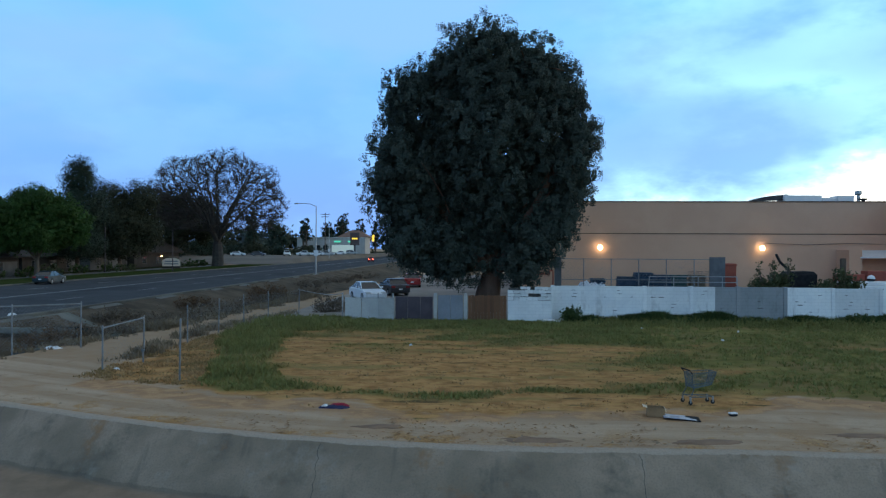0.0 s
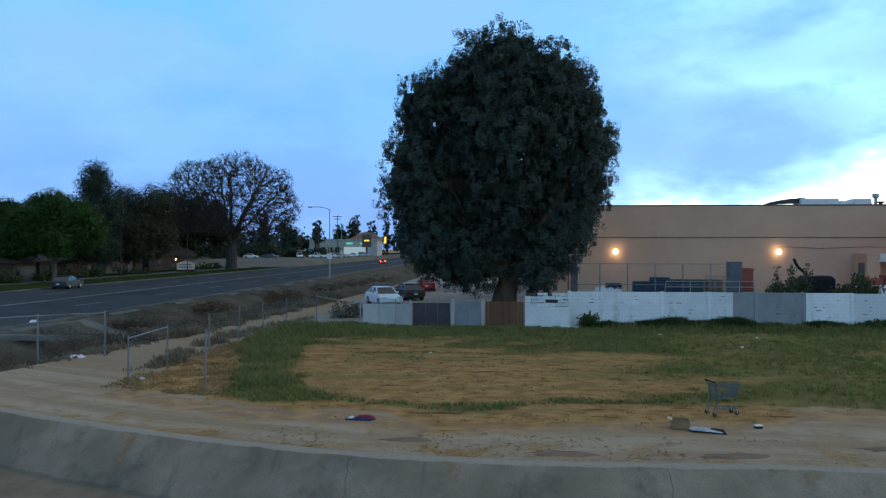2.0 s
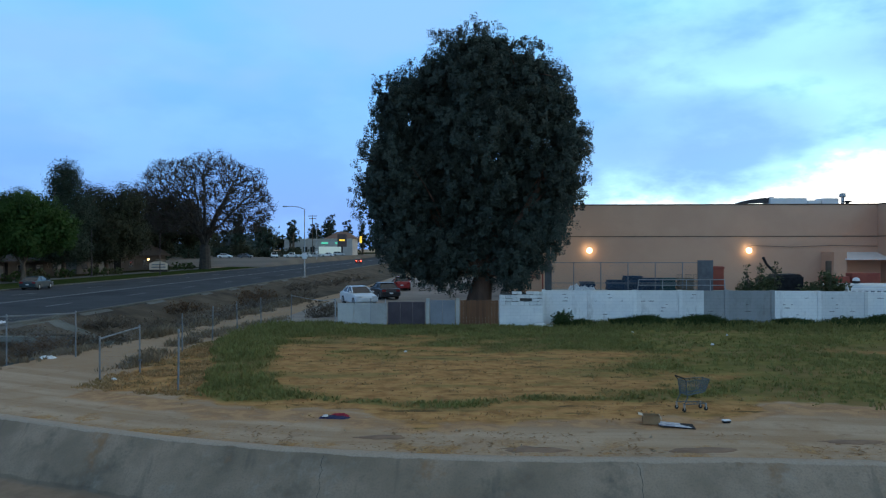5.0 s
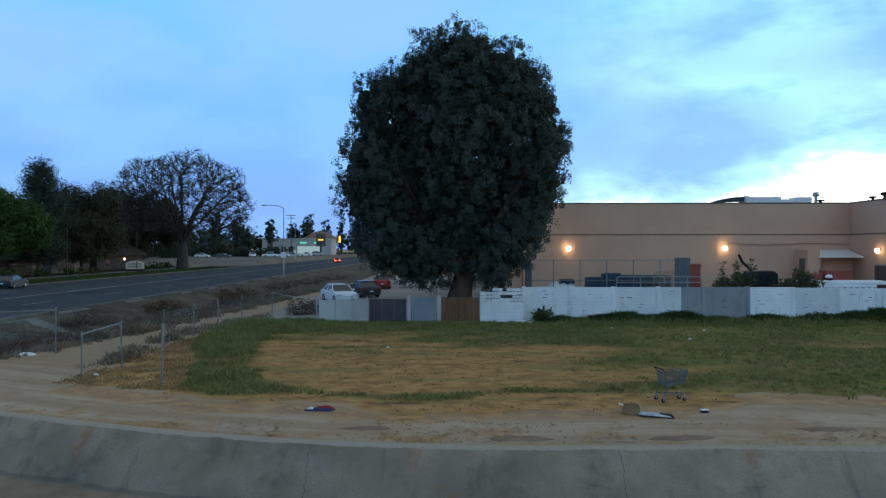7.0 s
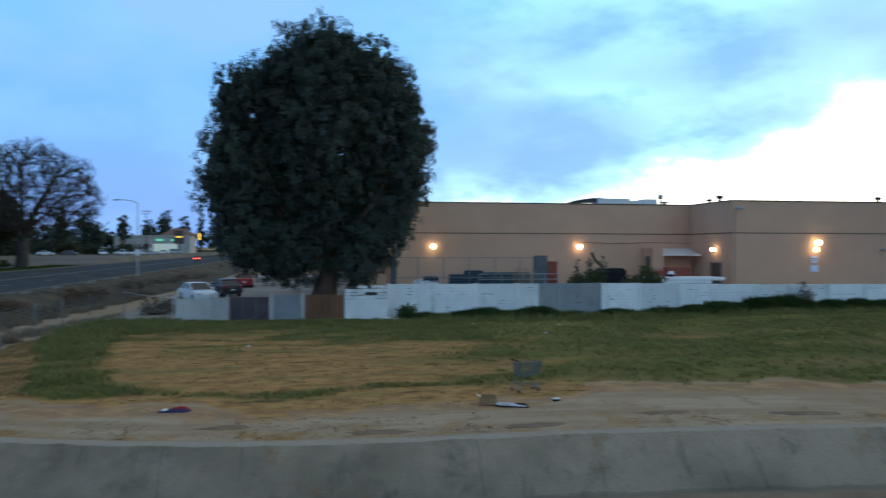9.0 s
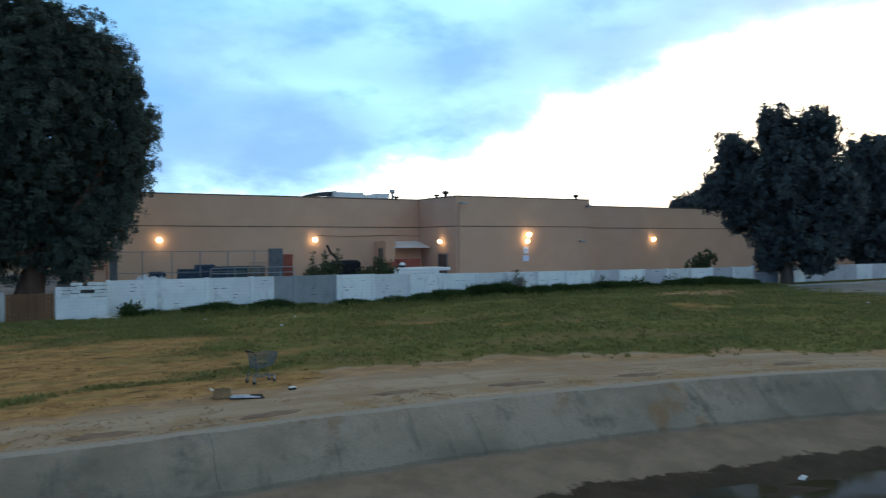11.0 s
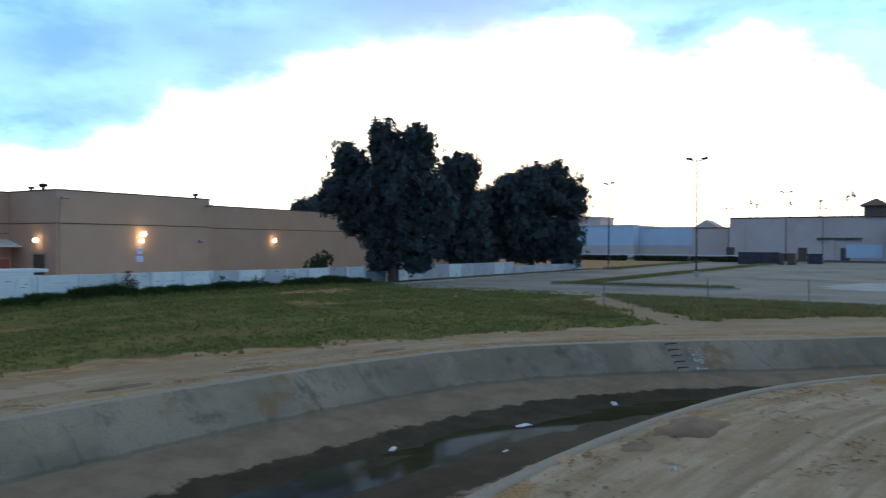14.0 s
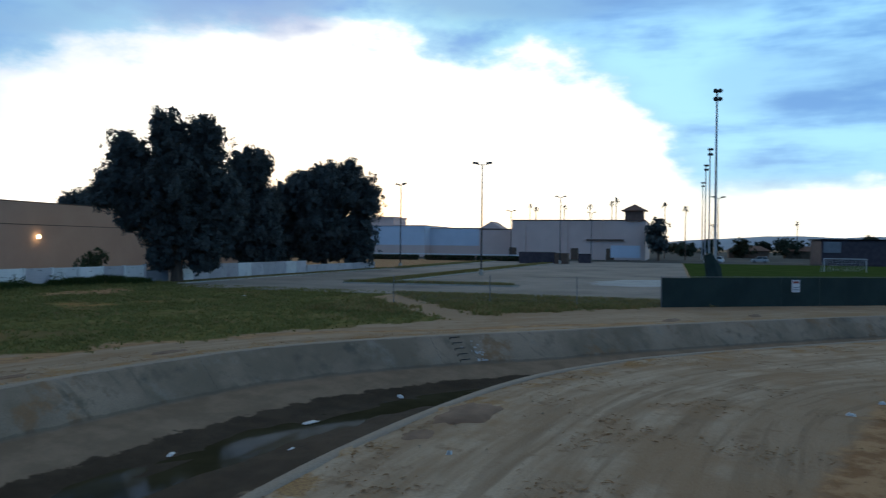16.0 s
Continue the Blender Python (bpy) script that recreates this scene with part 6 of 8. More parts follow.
for q in (-0.1, 0.5, 1.1):
    sh = Shape()
    for i in range(5):
        sh.tube((q + 0.11 * i, 0, 0), (q + 0.11 * i, 0, 1.15), 0.012, n=5)
    sh.tube((q, 0, 1.15), (q + 0.44, 0, 1.15), 0.018, n=6).tube((q, 0, 0.6), (q + 0.44, 0, 0.6), 0.012, n=5)
    part("cage_side", sh, M_WOODPAL, e)
e = thing("handrail", pose(0, 0, 0), "galvanised tube handrail along the platform edge", "rail")
part("top_tube", Shape().path([Vector((11.4, 54.5, 1.5)), Vector((11.5, 54.5, 2.35)), Vector((17.6, 54.5, 2.35)), Vector((17.65, 54.5, 1.5))], 0.035), M_GALV, e)
part("mid_tube", Shape().tube((11.5, 54.5, 1.95), (17.6, 54.5, 1.95), 0.03), M_GALV, e)
for x in (13.2, 14.9, 16.6):
    part("baluster", Shape().tube((x, 54.5, 1.5), (x, 54.5, 2.35), 0.03), M_GALV, e)
e = thing("gas_pipes", pose(4.4, A_Y - 0.3, 0.0), "brown valves and pipes on the store wall", "pipes")
part("pipe", Shape().path([Vector((-0.6, 0, 0)), Vector((-0.6, 0, 2.1)), Vector((0.9, 0, 2.1)), Vector((0.9, 0, 2.4)), Vector((1.2, 0, 2.4)), Vector((1.2, 0, 0))], 0.06), M_RUST, e)
part("valve", Shape().lathe([(0.05, -0.12), (0.2, -0.08), (0.2, 0.08), (0.05, 0.12)], pose(0.2, 0, 2.15), 10), M_RUST, e)

e = thing("trash_compactor", pose(21.2, 53.0, 0.03), "black trash compactor with a raised arm behind the wall", "compactor")
part("hopper", Shape().add([(-0.9, -0.9, 0), (0.9, -0.9, 0), (0.9, 0.9, 0), (-0.9, 0.9, 0), (-0.95, -0.95, 2.5), (0.92, -0.95, 2.6), (0.92, 0.95, 2.6), (-0.95, 0.95, 2.5), (-0.7, -0.8, 2.75), (0.72, -0.8, 2.8), (0.72, 0.8, 2.8), (-0.7, 0.8, 2.75)],
     [(0, 3, 2, 1), (0, 1, 5, 4), (1, 2, 6, 5), (2, 3, 7, 6), (3, 0, 4, 7), (4, 5, 9, 8), (5, 6, 10, 9), (6, 7, 11, 10), (7, 4, 8, 11), (8, 9, 10, 11)]), M_BLACKPL, e)
part("arm", Shape().path([Vector((-0.3, 0, 2.5)), Vector((-0.75, 0, 3.0)), Vector((-1.2, 0, 3.45)), Vector((-1.45, 0, 3.95))], 0.09), M_BLACKPL, e)
e = thing("box_trailer", pose(26.9, 53.2, 0.03), "flat white trailer top piled with oddments", "trailer")
part("deck", Shape().box(-2.6, -1.2, 1.85, 3.1, 1.2, 2.1, c=0.05), M_WHITEMETAL, e)
part("side", Shape().box(-2.0, -1.25, 0.5, 2.0, 1.15, 1.85, c=0.04), M_WHITEMETAL, e)
for i in range(9):
    part("slot", Shape().box(-1.6 + 0.42 * i, -1.262, 1.45, -1.35 + 0.42 * i, -1.252, 1.68), M_SLATE, e)
for wx in (-1.6, 1.8):
    part("wheel", Shape().tube((wx, -1.15, 0.4), (wx, -0.9, 0.4), 0.4, n=16).tube((wx, 0.9, 0.4), (wx, 1.15, 0.4), 0.4, n=16), M_TYRE, e)
e = thing("white_helmet", pose(25.9, 52.6, 2.12) @ Matrix.Diagonal((0.8, 0.8, 0.8, 1)), "white and black round object on the trailer", "helmet")
part("shell", Shape().lathe([(0.1, 0), (0.26, 0.08), (0.32, 0.3), (0.24, 0.52), (0.05, 0.6)], None, 14), M_WHITEPL, e, smooth=True)
part("band", Shape().lathe([(0.29, 0.1), (0.335, 0.25), (0.30, 0.34)], None, 14), M_BLACKPL, e, smooth=True)
e = thing("red_crates", pose(27.4, 56.5, 0.03), "low red crates stacked behind the trailer", "crates")
for i in range(2):
    part("crate", Shape().box(-2.1 + 2.0 * i, -0.5, 0, -0.25 + 2.2 * i, 0.5, 2.5 + 0.25 * i, c=0.03), M_RUST, e)
e = thing("timber_post", pose(24.0, 52.5, 0.03), "dark upright timber behind the wall", "post")
part("shaft", Shape().box(-0.17, -0.12, 0, 0.17, 0.12, 3.7, c=0.03), M_BARK, e)
e = thing("hanging_cable", pose(0, 0, 0), "thin sagging cable along the store wall", "cable")
part("wire", Shape().path([Vector((23.6, A_Y - 0.1, 4.85)), Vector((27, A_Y - 0.1, 4.72)), Vector((30.5, A_Y - 0.1, 4.85)), Vector((34.3, A_Y - 0.1, 4.78))], 0.025, 4), M_DARKMETAL, e)
e = thing("wall_slot", pose(0, 0, 0), "dark slot and bracket on the store wall", "vent")
part("slot", Shape().box(50.5, C_Y - 0.02, 4.45, 52.3, C_Y - 0.003, 4.57), M_GAP, e)
part("bracket", Shape().box(48.7, B_Y - 0.25, 4.15, 49.4, B_Y - 0.003, 4.35, c=0.03), M_GALV, e)

# ---- bushes and weeds ----
def bush(x, y, blobs, n, size, material, seed, label, name="bush", group="bushes", twigs=8):
    rg = random.Random(seed)
    e_ = thing(name, pose(x, y, 0), label, "bush", group)
    sh_ = Shape()
    for bx, by, bz, rx, ry, rz in blobs:
        for _ in range(twigs):
            g_ = Vector((bx + rx * rg.uniform(-0.9, 0.9), by + ry * rg.uniform(-0.9, 0.9), bz + rz * rg.uniform(-0.2, 1.0)))
            limb(sh_, bent((bx * 0.4, by * 0.4, -0.1), g_, 0.15, rg, 3), 0.03, 0.006, 4)
    tagged(part("stems", sh_, M_TWIG, e_), kind="stuff")
    leaf_mesh("foliage", crown_points(blobs, n, seed, 0.16 * max(1, blobs[0][5]), 0.8, 0.0, 14), size, material, e_, seed)
    return e_


M_BUSH = leafy("dusty_bush_leaves", (0.05, 0.065, 0.028), (0.10, 0.11, 0.052))
M_TUMBLE = leafy("dry_tumbleweed", (0.11, 0.08, 0.056), (0.18, 0.135, 0.096))
M_RUSTY = leafy("rusty_weeds", (0.10, 0.052, 0.026), (0.16, 0.09, 0.045))
M_DRYWEED = leafy("dry_brown_weeds", (0.19, 0.14, 0.09), (0.29, 0.215, 0.14))
M_WEED = leafy("dark_green_weeds", (0.035, 0.062, 0.018), (0.075, 0.105, 0.032))
bush(18.1, 49.5, [(0, 0, 2.0, 1.1, 0.9, 0.9), (-0.7, 0, 1.7, 0.8, 0.8, 0.7), (0.6, 0, 2.2, 0.7, 0.8, 0.8), (-0.7, 0, 3.0, 0.14, 0.14, 0.8), (0.2, 0, 3.2, 0.14, 0.14, 0.6), (1.2, 0, 3.1, 0.14, 0.14, 0.7)], 2600, 0.10, M_BUSH, 31, "ragged bush with tall shoots behind the wall")
bush(22.7, 49.5, [(0, 0, 2.2, 0.8, 0.7, 1.0), (-1.0, 0, 1.9, 0.9, 0.7, 0.5), (0.6, 0, 1.9, 0.6, 0.6, 0.6), (0.1, 0, 1.2, 0.9, 0.6, 0.9)], 2600, 0.11, M_BUSH, 32, "dark green bush hanging over the wall")
bush(57.2, 51.0, [(0, 0, 1.7, 1.3, 1.0, 1.0), (1.2, 0, 2.2, 1.1, 0.9, 1.1)], 2400, 0.13, M_BUSH, 33, "olive bush behind the end of the wall")
bush(4.9, 44.3, [(0, 0, 0.55, 0.45, 0.4, 0.35), (-0.2, 0, 0.35, 0.5, 0.4, 0.25)], 900, 0.09, M_WEED, 34, "dark green shrub at the foot of the white wall")
for k, (x, y, rx, rz) in enumerate(((24, 45.0, 1.0, 0.5), (27.5, 44.9, 1.1, 0.55), (30.5, 45.1, 0.8, 0.5), (33.5, 44.9, 1.2, 0.55), (38.5, 44.8, 1.4, 0.6), (40.0, 44.9, 0.9, 1.15), (43.6, 45.0, 0.8, 1.2), (47.5, 44.9, 0.8, 1.1), (55.2, 45.0, 1.2, 0.4), (21.5, 45.1, 0.7, 0.35))):
    bush(x, y, [(0, 0, rz * 0.4, rx * 1.15, 0.5, rz * 0.85), (rx * 0.9, 0, rz * 0.2, rx * 1.1, 0.5, rz * 0.55), (-rx * 0.9, 0, rz * 0.15, rx, 0.5, rz * 0.5)], 2400, 0.08, M_WEED, 40 + k, "dark green weeds along the foot of the wall", "weed_clump", "wall weeds", 3)
bush(31.9, 45.2, [(0, 0, 0.9, 0.6, 0.3, 1.1), (0.1, 0, 0.4, 0.9, 0.3, 0.5)], 1100, 0.07, M_TUMBLE, 60, "dead grey bush against the white wall", "dead_bush")
rng = random.Random(77)
ditch_plants = [(-10.6, 49.5, 0.95, 1.1, M_TUMBLE), (-20.6, 34.2, 1.2, 0.9, M_RUSTY), (-21.6, 36.5, 1.6, 1.0, M_TUMBLE), (-19.8, 38.5, 1.2, 0.7, M_TUMBLE), (-18.6, 43.5, 1.8, 1.1, M_TUMBLE), (-17.6, 47.5, 1.6, 0.9, M_TUMBLE), (-18.0, 54, 1.7, 1.0, M_TUMBLE), (-17.2, 60, 1.5, 0.9, M_TUMBLE),
                (-20.0, 66, 1.6, 1.2, M_RUSTY), (-17.0, 72, 1.8, 0.8, M_TUMBLE), (-24.0, 60, 1.5, 0.7, M_RUSTY), (-23.5, 78, 1.8, 0.9, M_RUSTY), (-22.0, 92, 2.0, 1.0, M_TUMBLE), (-20.5, 104, 2.2, 1.1, M_TUMBLE), (-19.5, 118, 2.2, 1.0, M_TUMBLE), (-24.5, 48, 1.4, 0.6, M_TUMBLE), (-25.2, 39, 1.3, 0.6, M_TUMBLE), (-23.0, 31, 1.2, 0.7, M_TUMBLE)]
for k, (x, y, r, h, mt) in enumerate(ditch_plants):
    z = -0.5 if x < ditch_lip(y) - 0.6 else 0.0
    b_ = bush(x, y, [(0, 0, h * 0.5, r, r * 0.8, h * 0.7), (r * 0.7, 0.4, h * 0.4, r * 0.7, r * 0.7, h * 0.5), (-r * 0.6, -0.3, h * 0.35, r * 0.6, r * 0.6, h * 0.5)], 1100, 0.08, mt, 80 + k, "dry grey-brown tumbleweed on the ditch bank", "tumbleweed", "tumbleweeds", 14)
    b_.location.z = z
# tilted broken slabs on the ditch bank
for k in range(9):
    y = 33 + 10.5 * k + rng.uniform(-2, 2)
    e = thing("concrete_slab", pose(DITCH_X0 + 1.6, y, -0.42, 0, 17.5, rng.uniform(-3, 3)), "tilted broken concrete slab on the ditch bank", "slab", "ditch slabs")
    part("slab", Shape().box(-1.5, -rng.uniform(1.2, 2.6), -0.06, 1.6, rng.uniform(1.2, 2.6), 0.10, c=0.03), M_SLAB, e)

# ---- grass and small stones ----
def tufts(name, pts_, hts, greens, seed, label, material=None):
    """Grass: each tuft a fan of blades, one triangle pair each."""
    rg = np.random.default_rng(seed)
    p = np.repeat(np.asarray(pts_, float), 6, 0)
    h = np.repeat(np.asarray(hts, float), 6) * rg.uniform(0.6, 1.25, len(p))
    g_ = np.repeat(np.asarray(greens, float), 6)
    p[:, :2] += rg.normal(size=(len(p), 2)) * 0.07
    a = rg.uniform(0, 2 * math.pi, len(p))
    leanv = np.stack([np.cos(a), np.sin(a), np.zeros(len(p))], 1) * (h * rg.uniform(0.15, 0.8, len(p)))[:, None]
    wv = np.stack([-np.sin(a), np.cos(a), np.zeros(len(p))], 1) * (0.018 + 0.03 * rg.random(len(p)))[:, None]
    up = np.zeros((len(p), 3))
    up[:, 2] = h
    verts = np.stack([p - wv, p + wv, p + leanv * 0.5 + up * 0.65 + wv * 0.6, p + leanv + up], 1).reshape(-1, 3)
    n = len(p)
    me_ = bpy.data.meshes.new(name)
    me_.vertices.add(4 * n)
    me_.vertices.foreach_set("co", verts.ravel())
    me_.loops.add(4 * n)
    me_.loops.foreach_set("vertex_index", np.arange(4 * n, dtype=np.int32))
    me_.polygons.add(n)
    me_.polygons.foreach_set("loop_start", np.arange(0, 4 * n, 4, dtype=np.int32))
    me_.update(calc_edges=True)
    me_.attributes.new("dry", "FLOAT", "POINT").data.foreach_set("value", np.repeat(1 - g_, 4))
    me_.materials.append(material or M_GRASS)
    return tagged(new(name, me_), label, "grass", kind="stuff")


M_GRASS = leafy("field_grass", (0.175, 0.18, 0.055), (0.235, 0.222, 0.078), 0.8, (0.50, 0.30, 0.145), 0.45)
rng = random.Random(90)
gp, gh, gg = [], [], []
while len(gp) < 30000:
    x, y = rng.uniform(-14.0, 60), rng.uniform(2, 45.4)
    a = grass_amount(x, y)
    if rng.random() > a:
        continue
    g = green_amount(x, y)
    if g < 0.45 and rng.random() < 0.82:
        continue
    if x > 8 and y < 42 and rng.random() < 0.3 + 0.6 * smooth(-0.45, 0.65, fbm(x * 0.6, y, 0.3) + rng.gauss(0, 0.15)):
        continue
    tall = 0.42 - 0.1 * smooth(6, 14, x) + 0.6 * smooth(0.4, 0.9, g) + 1.5 * smooth(41.5, 44.8, y + 0.8 * fbm(x, y, 0.6)) * smooth(3, 9, x) + 0.8 * smooth(0.5, 0.9, g) * smooth(-6.5, -8.5, x) * smooth(23.5, 26, y)
    gp.append((x, y, height(x, y) - 0.02))
    gh.append(0.14 * tall * rng.uniform(0.6, 1.3))
    gg.append(min(1, max(0, smooth(0.05, 0.95, g) + rng.gauss(0, 0.10))))
tufts("grass", gp, gh, gg, 1, "patchy field grass, green by the wall and straw-dry in front")
gp, gh, gg = [], [], []
for _ in range(9000):
    x, y = rng.uniform(60, 118), rng.uniform(43.1, 45.3)
    gp.append((x, y, 0.0)), gh.append(0.2), gg.append(min(1, max(0, rng.gauss(0.7, 0.2))))
for _ in range(9000):
    x, y = rng.uniform(40, 58), rng.uniform(-6, 20)
    if rng.random() < grass_amount(x, y):
        gp.append((x, y, 0.0)), gh.append(0.22), gg.append(min(1, max(0, rng.gauss(0.7, 0.25))))
for (xa, ya), (xb, yb), w in (((70.5, 29.5), (72.0, 14.0), 2.2), ((72.5, 28.0), (180, 26.5), 2.4), ((118, 42.0), (190, 44.0), 2.6)):
    for _ in range(int(60 * math.hypot(xb - xa, yb - ya))):
        t = rng.random()
        gp.append((xa + (xb - xa) * t + rng.uniform(-0.5, 0.5) * w * (yb != ya), ya + (yb - ya) * t + rng.uniform(-0.5, 0.5) * w, 0.14)), gh.append(0.24), gg.append(min(1, max(0, rng.gauss(0.75, 0.2))))
tufts("grass", gp, gh, gg, 2, "rough grass along the lot verge and on the bank")
gp, gh, gg = [], [], []
while len(gp) < 22000:
    x, y = rng.uniform(5.0, 58), 45.35 - abs(rng.gauss(0, 0.42 + 0.35 * smooth(22, 32, rng.uniform(20, 34))))
    k_ = 0.5 + 0.8 * fbm(x, 3.0, 0.45) + 0.75 * smooth(16, 26, x)
    if rng.random() < k_ and y > 43.2:
        gp.append((x, y, height(x, y) - 0.02)), gh.append(max(0.12, (0.24 + 0.28 * k_ + 0.28 * fbm(x, 9.0, 0.5) * smooth(20, 27, x)) * rng.uniform(0.6, 1.2) * smooth(43.2, 44.9, y))), gg.append(0.9)
tufts("weeds", gp, gh, gg, 3, "dark green weeds along the foot of the block wall", M_WEED)
# dry weeds along the fence and down the lip of the ditch
gp, gh, gg = [], [], []
while len(gp) < 1900:
    y = rng.uniform(27, 66)
    if rng.random() < 0.5 and y < 50:
        x = -13.9 - 0.5 * smooth(29, 35, y) + 1.3 * smooth(38, 50, y) + rng.gauss(0, 0.32)
    else:
        x = ditch_lip(y) + rng.gauss(-0.1, 0.35)
    k_ = 0.35 + 0.9 * fbm(x * 0.5, y, 0.4)
    if rng.random() < k_:
        gp.append((x, y, -0.03)), gh.append(max(0.1, (0.16 + 0.34 * k_) * rng.uniform(0.5, 1.2))), gg.append(min(1, max(0, rng.gauss(0.25, 0.2))))
tufts("weeds", gp, gh, gg, 5, "dry brown weeds along the fence and the ditch", M_DRYWEED)
gp, gh, gg = [], [], []
while len(gp) < 1300:
    x, y = rng.uniform(-13.6, -8.5), rng.uniform(23.0, 36)
    side = x + 9.45 + 0.32 * (y - 23.9)
    if side < 0.2 and y > field_edge(x) - 0.2 and rng.random() < 0.5 + fbm(x, y, 0.6):
        gp.append((x, y, height(x, y) - 0.02)), gh.append(rng.uniform(0.04, 0.12)), gg.append(max(0, rng.gauss(0.02, 0.05)))
tufts("straw", gp, gh, gg, 6, "flattened orange straw at the corner of the field")
# clods and stones on the tracks
M_STONE = surf("dirt_clods", (0.26, 0.19, 0.125), (0.40, 0.31, 0.21), 4.0, 0.95, 0.5, 20)
sh = Shape()
rng = random.Random(91)
for _ in range(420):
    x = rng.uniform(-16, 46)
    y = curve_y(FAR, x) + abs(rng.gauss(0, 1.0)) * (0.5 if rng.random() < 0.6 else 3.0) + 0.35
    if inside(CANAL, x, y) or x > 29:
        x, y = rng.uniform(6, 30), rng.uniform(-8, 3)
        if inside(CANAL, x, y):
            continue
    r = rng.uniform(0.012, 0.035) * (1.7 if rng.random() < 0.06 else 1)
    z = height(x, y)
    n = 6
    sh.add([(x + r * 1.3 * math.cos(i * 1.047 + r * 90) * rng.uniform(0.7, 1.2), y + r * 1.3 * math.sin(i * 1.047 + r * 90) * rng.uniform(0.7, 1.2), z - 0.01) for i in range(n)] + [(x + rng.uniform(-r, r) * 0.3, y, z + r * rng.uniform(0.7, 1.2))], [(i, (i + 1) % n, n) for i in range(n)])
tagged(part("clods", sh, M_STONE), "small clods and stones on the dirt tracks", "clods", kind="stuff")
# dark damp mounds of dug earth beside the canal edge
M_EARTH = surf("dark_damp_earth", (0.19, 0.118, 0.078), (0.26, 0.165, 0.11), 1.5, 0.95, 0.6, 12)
rng = random.Random(17)
for k, (x, y, a, b_) in enumerate(((1.0, 17.0, 1.0, 0.22), (4.9, 17.0, 0.9, 0.2), (12.5, 17.3, 1.0, 0.22), (16.5, 16.6, 0.9, 0.2), (8.6, 17.9, 0.8, 0.18), (42.6, -1.6, 1.5, 0.35), (47.6, -6.4, 1.2, 0.3), (16.6, 2.75, 1.3, 0.5), (14.4, 3.3, 0.8, 0.25), (22.5, 15.6, 1.0, 0.25), (-2.6, 17.9, 0.7, 0.16))):
    e = thing("earth_mound", pose(x, y, 0.0, 0, 0, -12 if x > 10 else 4), "low patch of darker damp earth on the track", "earth mound", "earth mounds")
    sh = Shape()
    n = 18
    for r_, z_ in ((1.0, 0.0), (0.8, 0.012), (0.4, 0.03)):
        sh.v += [(a * r_ * math.cos(2 * math.pi * i / n) * (1 + 0.6 * noise.noise((i * 0.7, k * 1.7, r_))), b_ * 1.4 * r_ * math.sin(2 * math.pi * i / n) * (1 + 0.6 * noise.noise((i * 0.9, k * 1.7 + 5, r_))), z_ + (height(x, y) if r_ < 1 else -0.04)) for i in range(n)]
    sh.v.append((0, 0, 0.045 + height(x, y)))
    for q in (0, 1):
        sh.f += [(q * n + i, q * n + (i + 1) % n, (q + 1) * n + (i + 1) % n, (q + 1) * n + i) for i in range(n)]
    sh.f += [(2 * n + i, 2 * n + (i + 1) % n, 3 * n) for i in range(n)]
    part("mound", sh, M_EARTH, e, smooth=True)

# leaf bits and twigs on the near bank and along the lips
M_DEBRIS = leafy("dead_leaf_bits", (0.22, 0.13, 0.07), (0.36, 0.22, 0.11), 0.9, None, 0.2)
rng = random.Random(93)
sh = Shape()
made = 0
while made < 4200:
    x, y = rng.uniform(4, 34), rng.uniform(-12, 4.4)
    if made % 4 == 0:
        x = rng.uniform(-8, 34)
        y = curve_y(FAR, x) + rng.uniform(0.4, 2.5)
    if inside(CANAL, x, y):
        continue
    d = edge_distance(NEAR, x, y) if y < 5 else edge_distance(FAR, x, y)
    if d < 0.4 or fbm(x, y, 0.55) + 0.35 * smooth(3.5, 0.5, d) + 0.25 * smooth(0, 1.5, -3.5 - 0.35 * (x - 12.5) - y) < 0.32 * rng.random() + 0.16:
        continue
    a, L, w_ = rng.uniform(0, 6.28), rng.uniform(0.03, 0.11), rng.uniform(0.008, 0.03)
    z = height(x, y) + 0.012
    c, s_ = math.cos(a), math.sin(a)
    sh.add([(x - c * L, y - s_ * L, z), (x - s_ * w_, y + c * w_, z + 0.015), (x + c * L, y + s_ * L, z + rng.uniform(0, 0.03)), (x + s_ * w_, y - c * w_, z + 0.01)], [(0, 1, 2, 3)])
    made += 1
tagged(part("leaf_litter", sh, M_DEBRIS), "scattered dead leaves and twigs on the dirt bank", "leaf litter", kind="stuff")


